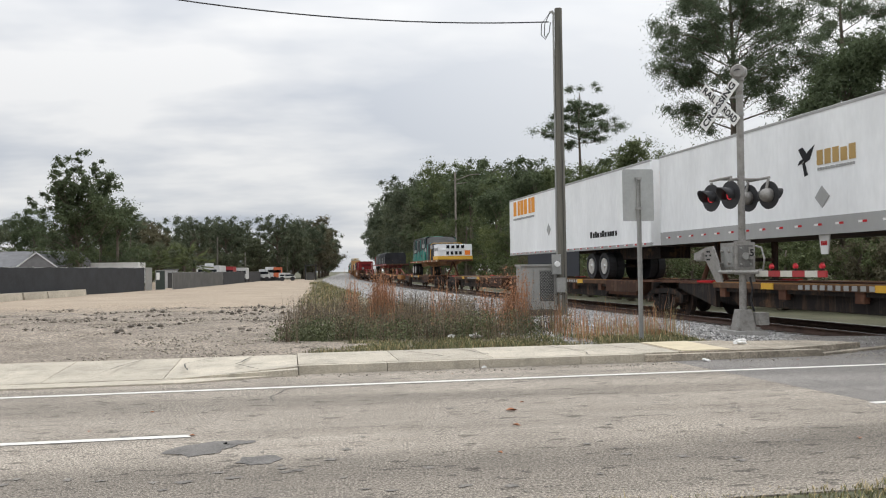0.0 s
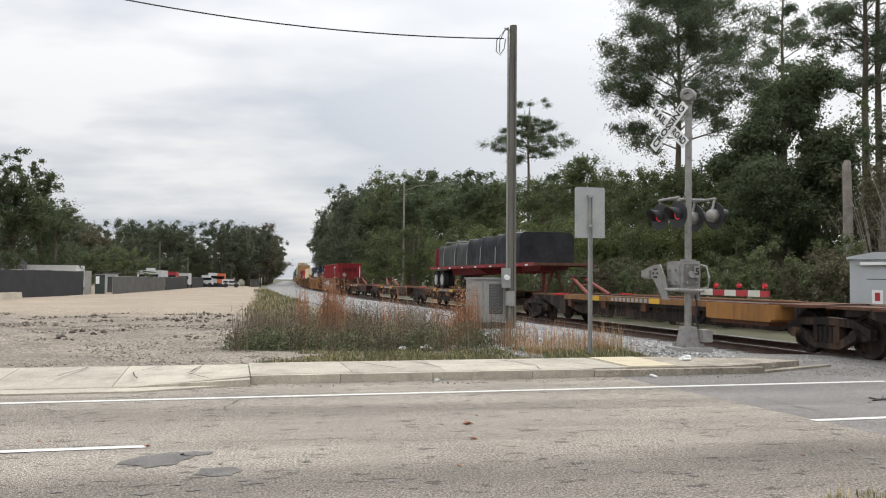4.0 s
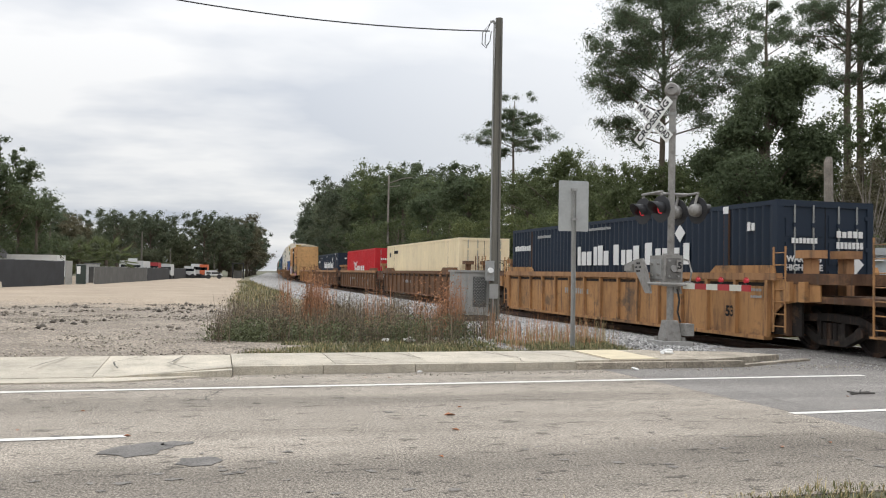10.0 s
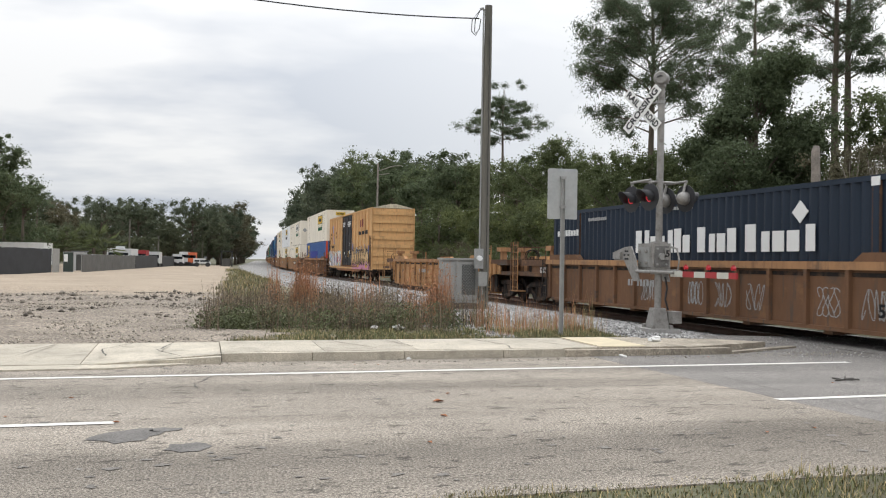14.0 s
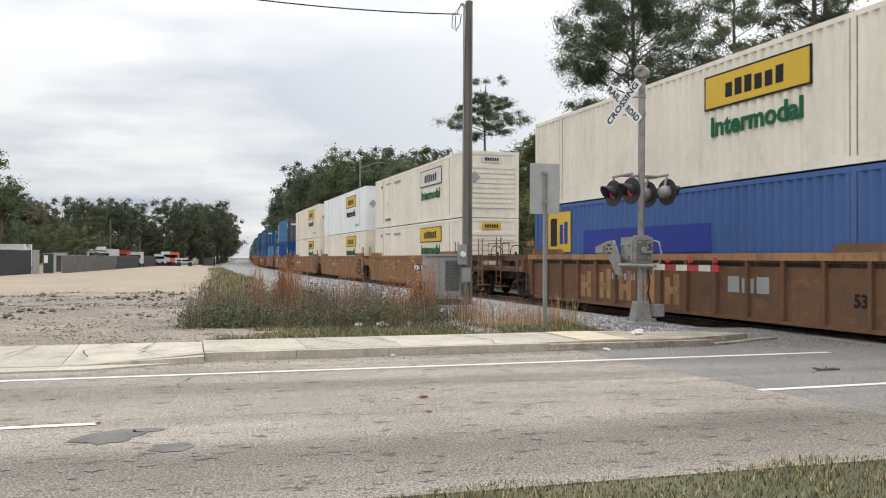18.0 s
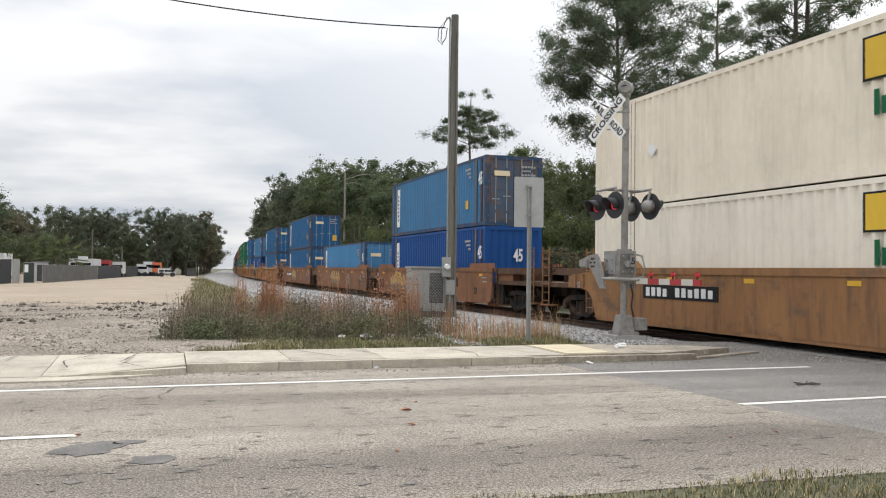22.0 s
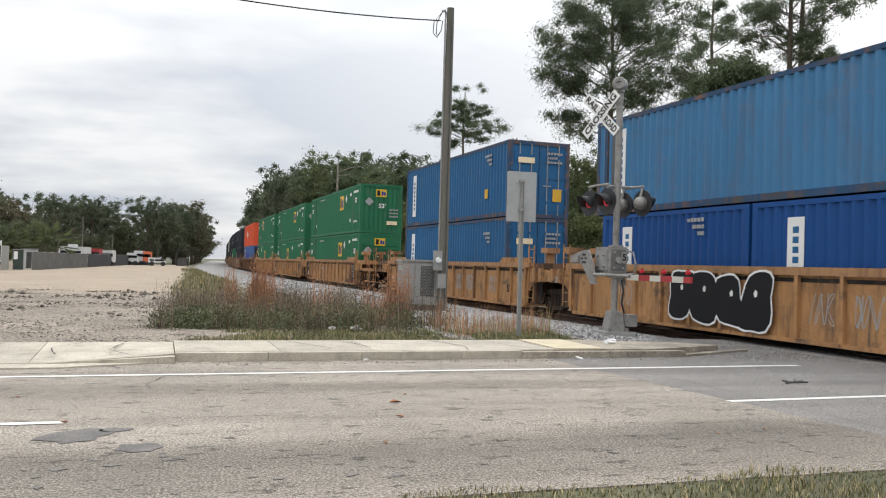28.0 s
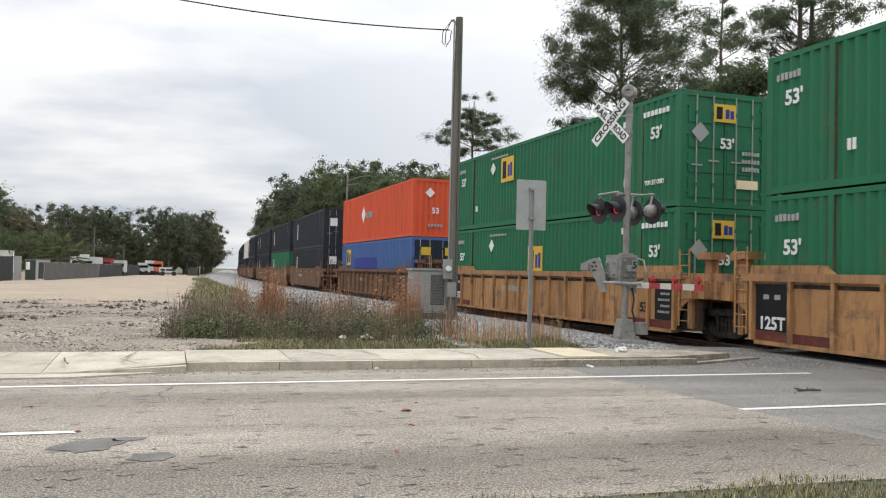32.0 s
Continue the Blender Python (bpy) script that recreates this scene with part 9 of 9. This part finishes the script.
wu = well_unit("dull brown ribbed well car with pale block letters", 321.85, True, P_WELL_C, P_CHORD)
for y0, h in ((3.65, 0.9), (2.5, 1.0), (1.4, 0.95), (0.25, 1.0), (-0.85, 0.9)):
    bars("graffiti", "s", -1.446, y0, y0 + 0.8, 0.36, 0.36 + h * 0.85, 2, P_CHORD, wu, 3, 0.4, 0.006)
    decal("graffiti_bar", "s", -1.446, y0 + 0.1, y0 + 0.7, 0.62, 0.8, P_CHORD, wu, 0.008)
bars("logo_blocks", "s", -1.446, -4.05, -2.6, 0.76, 1.12, 3, P_GREYD, wu, 1, 0.2, 0.006)
ct = container("container", "steel blue container with red end posts", 313.75, 329.9, EZ, 2.59, HZ, C_EBLUE, "wall", rail_mat=None)
emp_mark(ct, 2.59, 6.2, EZ + 1.35, 1.3)
decal("panel", "s", -1.297, -1.8, 4.5, EZ + 1.3, EZ + 2.0, P_BLUE_D, ct, 0.01)
text_part("marking", "53", 0.5, on_front(0.25, -8.09, EZ + 1.9), P_WHITE, ct)
for x in (-1.3, 1.14):
    decal("end_stripe", "f", -8.076, x, x + 0.16, EZ, EZ + HZ, C_POSTR, ct, 0.012)
decal("end_stripe", "s", -1.296, -8.08, -7.9, EZ, EZ + HZ, C_POSTR, ct, 0.012)
ct = container("container", "off-white ribbed container stacked on top", 313.75, 329.9, T1, 2.59, HZ, C_WCREAM, "hrib")
stack_mark(ct, 16.15, T1, Y_PANEL, HZ)
end_panel(ct, 16.15, T1, Y_PANEL, HZ)

for mid, fr, rr, up, lo, s0 in ((345.85, "c", "j", C_WCREAM, C_WCREAM, 337.25), (364.45, "j", "j", C_WHITE, C_WCREAM, 356.24), (383.1, "j", "c", C_BUFF, C_WCREAM, 375.17)):
    well_unit(W_LBL, mid, False, P_WELL_A, P_WELL_A, fr, rr, 9.35, board=(-4.7, -1.6) if s0 < 340 else (2.4, 5.4) if s0 > 370 else None)
    ct = container("container", "off-white ribbed container low in the well", s0, s0 + 16.15, EZ, 2.59, HZ, lo, "hrib")
    stack_mark(ct, 16.15, EZ + 0.35, Y_PANEL, HZ * 0.9)
    end_panel(ct, 16.15, EZ, Y_PANEL, HZ)
    ct = container("container", "white container stacked on another" if up is C_WHITE else "pale ribbed container stacked on another", s0, s0 + 16.15, T1, 2.59, HZ, up, "hrib", smooth_side=up is C_WHITE)
    stack_mark(ct, 16.15, T1, Y_PANEL if s0 > 338 else W_PANEL, HZ, word_mat=P_BLACK if up is C_WHITE else None)
    end_panel(ct, 16.15, T1, Y_PANEL if s0 > 338 else W_PANEL, HZ)
    diamond("s", -1.297, 5.2, T1 + 1.4, 0.2, P_WHITE, ct)
    text_part("wording", "TOP LIFT ONLY", 0.2, on_side(-1.3, 5.0 if s0 < 340 else -5.4, T1 + 0.42), P_FADED if s0 < 340 else P_GREYD, ct, 1.3)
    if s0 < 340:
        for z in (T1 + 2.45, T1 - 0.45):
            bars("data_marks", "s", -1.297, 4.3, 5.5, z, z + 0.1, 9, P_GREYD, ct, 4, 0.4)
            bars("data_marks", "s", -1.297, 2.2, 3.6, z - 0.06, z + 0.08, 9, P_GREYD, ct, 6, 0.4)
            bars("data_marks", "s", -1.297, 6.3, 6.6, z - 0.1, z + 0.05, 2, P_FADED, ct, 2, 0.3)
    diamond("f", -8.1, -0.8, T1 + 1.75, 0.26, P_GREYD, ct)


C_CPOST = paint("side_post_rusty_blue", 92, 98, 104, 0.7, RUST, 0.55)


C_BRAIL = paint("container_rail_dull_blue", 44, 74, 104, 0.7, RUST, 0.5)


def blue_box(label, s0, s1, z, body, front, n45=True, stripe=True, H=HZ, dm=None):
    c = container("container", label, s0, s1, z, 2.44, H, body, front, door_mat=dm, rail_mat=C_BRAIL if body is not C_DBLUE else None)
    L = s1 - s0
    if stripe:
        decal("white_stripe", "s", -1.222, L / 2 - 1.5, L / 2 - 1.05, z + 0.45, z + H - 0.35, P_WHITE, c)
        for k in range(7):
            decal("stripe_mark", "s", -1.234, L / 2 - 1.36, L / 2 - 1.2, z + 0.75 + k * 0.2, z + 0.88 + k * 0.2, C_BLUE, c, 0.004)
    if n45:
        text_part("marking", "45", 0.5, on_side(-1.225, -L / 2 + 0.5, z + 1.85) @ Matrix.Diagonal((0.8, 1.35, 1, 1)), P_WHITE, c)
        for y in (-L / 2 + 0.93, L / 2 - 0.93):
            decal("side_post", "s", -1.222, y - 0.09, y + 0.09, z + 0.12, z + H - 0.1, C_CPOST, c, 0.025)
        if front == "wall":
            text_part("marking", "45", 0.5, on_front(0.2, -L / 2 - 0.012, z + 1.75) @ Matrix.Diagonal((0.8, 1.35, 1, 1)), P_WHITE, c)
    for k in range(3):
        bars("data_marks", "s", -1.222, -L / 2 + 1.5, -L / 2 + 2.15 - 0.2 * k, z + 2.3 - 0.16 * k, z + 2.39 - 0.16 * k, 5, P_GREYD, c, k)
        if front == "door":
            bars("data_marks", "f", -L / 2 - 0.012, 0.3, 0.92 - 0.2 * (k == 1), z + 2.3 - 0.16 * k, z + 2.38 - 0.16 * k, 5, P_GREYD, c, k)
    decal("notice", "s", -1.222, -L / 2 + 1.8, -L / 2 + 2.1, z + 0.75, z + 1.1, P_YELL, c)
    decal("notice", "f", -L / 2 - 0.012, 0.55, 0.9, z + 0.6, z + 1.05, P_YELL, c)
    if front == "door":
        decal("notice", "f", -L / 2 - 0.012, -0.85, -0.2, z + 1.95, z + 2.15, C_CREAM, c)
    return c


for mid, fr, rr, sd in ((406.6, "c", "j", 51), (425.5, "j", "j", 52), (444.75, "j", "c", 53)):
    wu = well_unit("rust-brown smooth well car with sprayed letters", mid, False, P_WELL_R, P_WELL_R, fr, rr, 9.6, board=(-4.5, -1.4) if sd == 51 else (2.5, 5.5) if sd == 53 else None, square=True)
    tags(-1.503, (-6.3, -3.1) if sd != 51 else (1.4,), 0.6, 1.2, P_GREYD, wu, sd, 0.8, 0.012)
    bubbles(-1.503, 2.9 if sd == 51 else -0.5, 5.6 if sd == 51 else 2.4, 0.45, 1.42, 4, paint("spray_faded_gold", 176, 142, 88), paint("spray_faded_brown", 84, 62, 48), wu, sd, paint("spray_faded_grey", 128, 112, 92), 1.7)
    blobs(-1.503, 0.9, 2.6, 0.6, 1.1, 4, [paint("spray_faded_dark", 92, 78, 68)], wu, sd + 3, 0.34)
blue_box("deep blue ribbed container low in the well", 399.9, 413.03, EZ, C_DBLUE, "wall")
blue_box("faded blue container with rusty doors on top", 399.9, 413.03, T1, C_LBLUE, "door", H=2.75, dm=paint("door_faded_blue", 74, 92, 112, 0.7, RUST, 0.6))
blue_box("sky blue ribbed container low in the well", 419.04, 432.35, EZ, C_SBLUE, "door", H=2.85)
blue_box("blue ribbed container low in the well", 438.08, 451.23, EZ, C_BLUE, "door")
blue_box("blue ribbed container stacked on another", 438.08, 451.23, T1, C_BLUE, "door", H=2.7)
for mid, fr, rr, sd in ((467.1, "c", "j", 61), (485.9, "j", "j", 62), (504.7, "j", "c", 63)):
    wu = well_unit("ochre ribbed well car with black and white graffiti", mid, True, P_WELL_B, P_CHORD, fr, rr, 9.3)
    tags(-1.447, (-5.05, -2.8, -1.7, 5.0), 0.55, 1.15, P_GREYD, wu, sd)
    if sd == 62:
        bubbles(-1.535, -0.5, 2.95, 0.34, 1.5, 4, P_BLACK, P_WHITE, wu, 70, None, 4.0)
blue_box("blue ribbed container low in the well", 461.02, 474.22, EZ, C_BLUE, "door")
blue_box("blue ribbed container stacked on another", 461.02, 474.22, T1, C_BLUE, "door", H=2.75)
blue_box("deep blue short container low in the well", 480.4, 486.4, EZ, C_DBLUE, "wall", n45=False, H=2.62)
blue_box("deep blue short container beside its twin", 486.5, 492.5, EZ, C_DBLUE, "door", n45=False, H=2.62)
blue_box("faded blue long container overhanging the wells", 479.7, 492.9, EZ + 2.64, C_LBLUE, "wall", H=2.66)
blue_box("blue ribbed container low in the well", 499.03, 510.98, EZ, C_BLUE, "door", n45=False)
blue_box("blue ribbed container stacked on another", 499.03, 510.98, T1, C_BLUE, "door", n45=False, H=2.75)


def green_box(label, s0, z, front, ey, ez, dy):
    c = container("container", label, s0, s0 + 15.75, z, 2.59, HZ, C_GREEN, front)
    emp_mark(c, 2.6, ey, z + ez, 0.9)
    for y in (-6.8, 7.1):
        text_part("marking", "53'", 0.42, on_side(-1.3, y, z + (1.95 if z > 1 else 1.8)), P_WHITE, c)
    bars("data_marks", "s", -1.297, -7.4, -6.2, z + 2.42, z + 2.56, 7, P_WHITE, c, 1)
    bars("data_marks", "s", -1.297, -5.6, -5.2, z + 2.3, z + 2.5, 2, P_WHITE, c, 1)
    bars("data_marks", "s", -1.297, 2.6, 4.2, z + 2.55, z + 2.63, 12, P_GREYD, c, 3)
    bars("data_marks", "s", -1.297, 6.9, 7.6, z + 2.35, z + 2.5, 6, P_GREYD, c, 3)
    diamond("s", -1.297, dy, z + 2.2, 0.24, P_WHITE, c)
    text_part("wording", "TOP LIFT ONLY", 0.17, on_side(-1.3, -6.75, z + 0.68), P_WHITE, c, 0.9)
    for y in (-5.4, 5.6):
        bars("data_marks", "s", -1.297, y - 0.12, y + 0.12, z + 0.68, z + 0.9, 2, P_WHITE, c, 2)
    fr = -7.89
    decal("panel", "f", fr, -0.35, 0.3, z + 2.15, z + 2.6, Y_PANEL, c, 0.01)
    bars("panel_blocks", "f", fr - 0.01, -0.3, -0.08, z + 2.22, z + 2.53, 1, P_BLACK, c, 0, 0.2, 0.006)
    bars("panel_blocks", "f", fr - 0.01, -0.02, 0.26, z + 2.24, z + 2.48, 2, P_BLUE_D, c, 1, 0.2, 0.006)
    diamond("f", fr, -0.75, z + 1.85, 0.26, P_GREYD, c)
    text_part("marking", "53'", 0.36, on_front(0.05, fr - 0.012, z + 1.6), P_WHITE, c)
    for k in range(3):
        bars("data_marks", "f", fr, 0.5, 1.05, z + 1.35 - k * 0.2, z + 1.45 - k * 0.2, 6, P_GREYD, c, k)
    decal("notice", "f", fr, 0.35, 1.0, z + 0.5, z + 0.72, C_CREAM, c)
    return c


for mid, s0, fr, rr, f1, f2 in ((528.05, 520.0, "c", "j", "wall", "hrib"), (546.8, 538.72, "j", "j", "hrib", "wall"), (565.25, 557.5, "j", "c", "door", "door")):
    well_unit("tan ribbed well car with stencilled numbers", mid, True, P_WELL_B, P_CHORD, fr, rr, 9.3, plate=True)
    up, lo = {0: ((-2.95, 1.55, -4.2), (-2.8, 1.48, -4.0)), 1: ((-2.8, 1.5, -4.15), (0.9, 1.3, -1.75)), 2: ((2.65, 1.6, 4.0), (0.2, 1.2, 4.0))}[(mid > 530) + (mid > 550)]
    green_box("green ribbed container low in the well", s0, EZ, f2, *lo)
    green_box("green ribbed container stacked on another", s0, T1, f1, *up)
well_unit(R_LBL, 587.7, True, P_WELL_C, P_WELL_C)
ct = container("container", "steel blue container with yellow marks in the well", 579.6, 595.75, EZ, 2.59, HZ, C_EBLUE, "door", door_mat=C_NAVY)
emp_mark(ct, 2.59, 6.0, EZ + 1.5, 1.0)
decal("panel", "s", -1.297, -1.2, 4.4, EZ + 1.3, EZ + 1.95, P_BLUE_D, ct, 0.01)
for x in (-0.8, 0.45):
    decal("end_panel", "f", -8.1, x, x + 0.5, EZ + 2.0, EZ + 2.4, Y_PANEL, ct, 0.01)
ct = container("container", "orange ribbed container stacked on another", 579.6, 595.75, T1, 2.59, HZ, C_ORANGE, "wall")
diamond("s", -1.297, 2.2, T1 + 1.65, 0.5, P_WHITE, ct)
bars("mark_line", "s", -1.297, 0.0, 1.5, T1 + 1.4, T1 + 1.75, 5, P_GREYD, ct, 2)
diamond("f", -8.09, -0.4, T1 + 2.2, 0.25, P_WHITE, ct)
text_part("marking", "53", 0.4, on_front(-0.1, -8.1, T1 + 1.3), P_WHITE, ct)
bars("data_marks", "f", -8.09, -0.5, 0.3, T1 + 0.5, T1 + 0.65, 5, P_GREYD, ct, 2)
for k, mid in enumerate((611.0, 629.8, 648.6, 672.0, 690.8, 709.6, 733.0, 751.8, 770.6)):
    well_unit("brown smooth well car far down the train", mid, False, P_WELL_C, P_WELL_C, "cjj"[k % 3], "jjc"[k % 3], 9.4)
    lo = C_GREEN if k == 1 else C_BLACK if k < 6 else C_NAVY
    up = C_BLACK if k not in (4, 6) else C_WCREAM if k == 4 else C_NAVY
    for zz, m2, lab in ((EZ, lo, "dark container low in the well" if lo is not C_GREEN else "green container low in the well"), (T1, up, "dark container stacked on another" if up is not C_WCREAM else "pale container stacked on another")):
        ct = container("container", lab, mid - 8.08, mid + 8.08, zz, 2.59, HZ, m2, "door")
        decal("white_stripe", "s", -1.297, 5.0, 5.3, zz + 0.9, zz + 2.3, P_WHITE, ct)
        decal("end_panel", "f", -8.1, -0.8, -0.25, zz + 1.6, zz + 2.2, P_WHITE, ct, 0.01)
        bars("mark_line", "f", -8.1, 0.25, 0.95, zz + 1.5, zz + 1.7, 5, P_GREYD, ct, 2)


# ---- what moves ----
# metres that the train has run, at each second: it gathers speed slowly
RUN_T = (0, 1, 2, 3, 4, 7, 8, 9, 10, 11, 12, 13, 14, 17, 18, 19, 20, 21, 22, 23, 24, 25, 28, 29, 30, 31, 32)
RUN_S = (5.2, 21.23, 37.37, 53.61, 69.96, 119.24, 135.6, 151.94, 168.33, 184.82, 201.4, 218.07, 234.85, 285.35, 302.1, 318.84, 335.5, 352.05, 368.76, 385.63, 402.66, 419.64, 470.69, 487.72, 504.75, 521.82, 538.93)


def motions():
    for t, s, half in MOVING:
        rows = []
        for k in range(33):
            d = float(np.interp(k, RUN_T, RUN_S))
            p, q = track(s - d - half), track(s - d + half)
            m = (p + q) / 2
            rows.append((float(k), pose(m.x, m.y, 0, 0, 0, math.degrees(math.atan2(q.y - p.y, q.x - p.x)) - 90)))
        walk(t, rows)


motions()
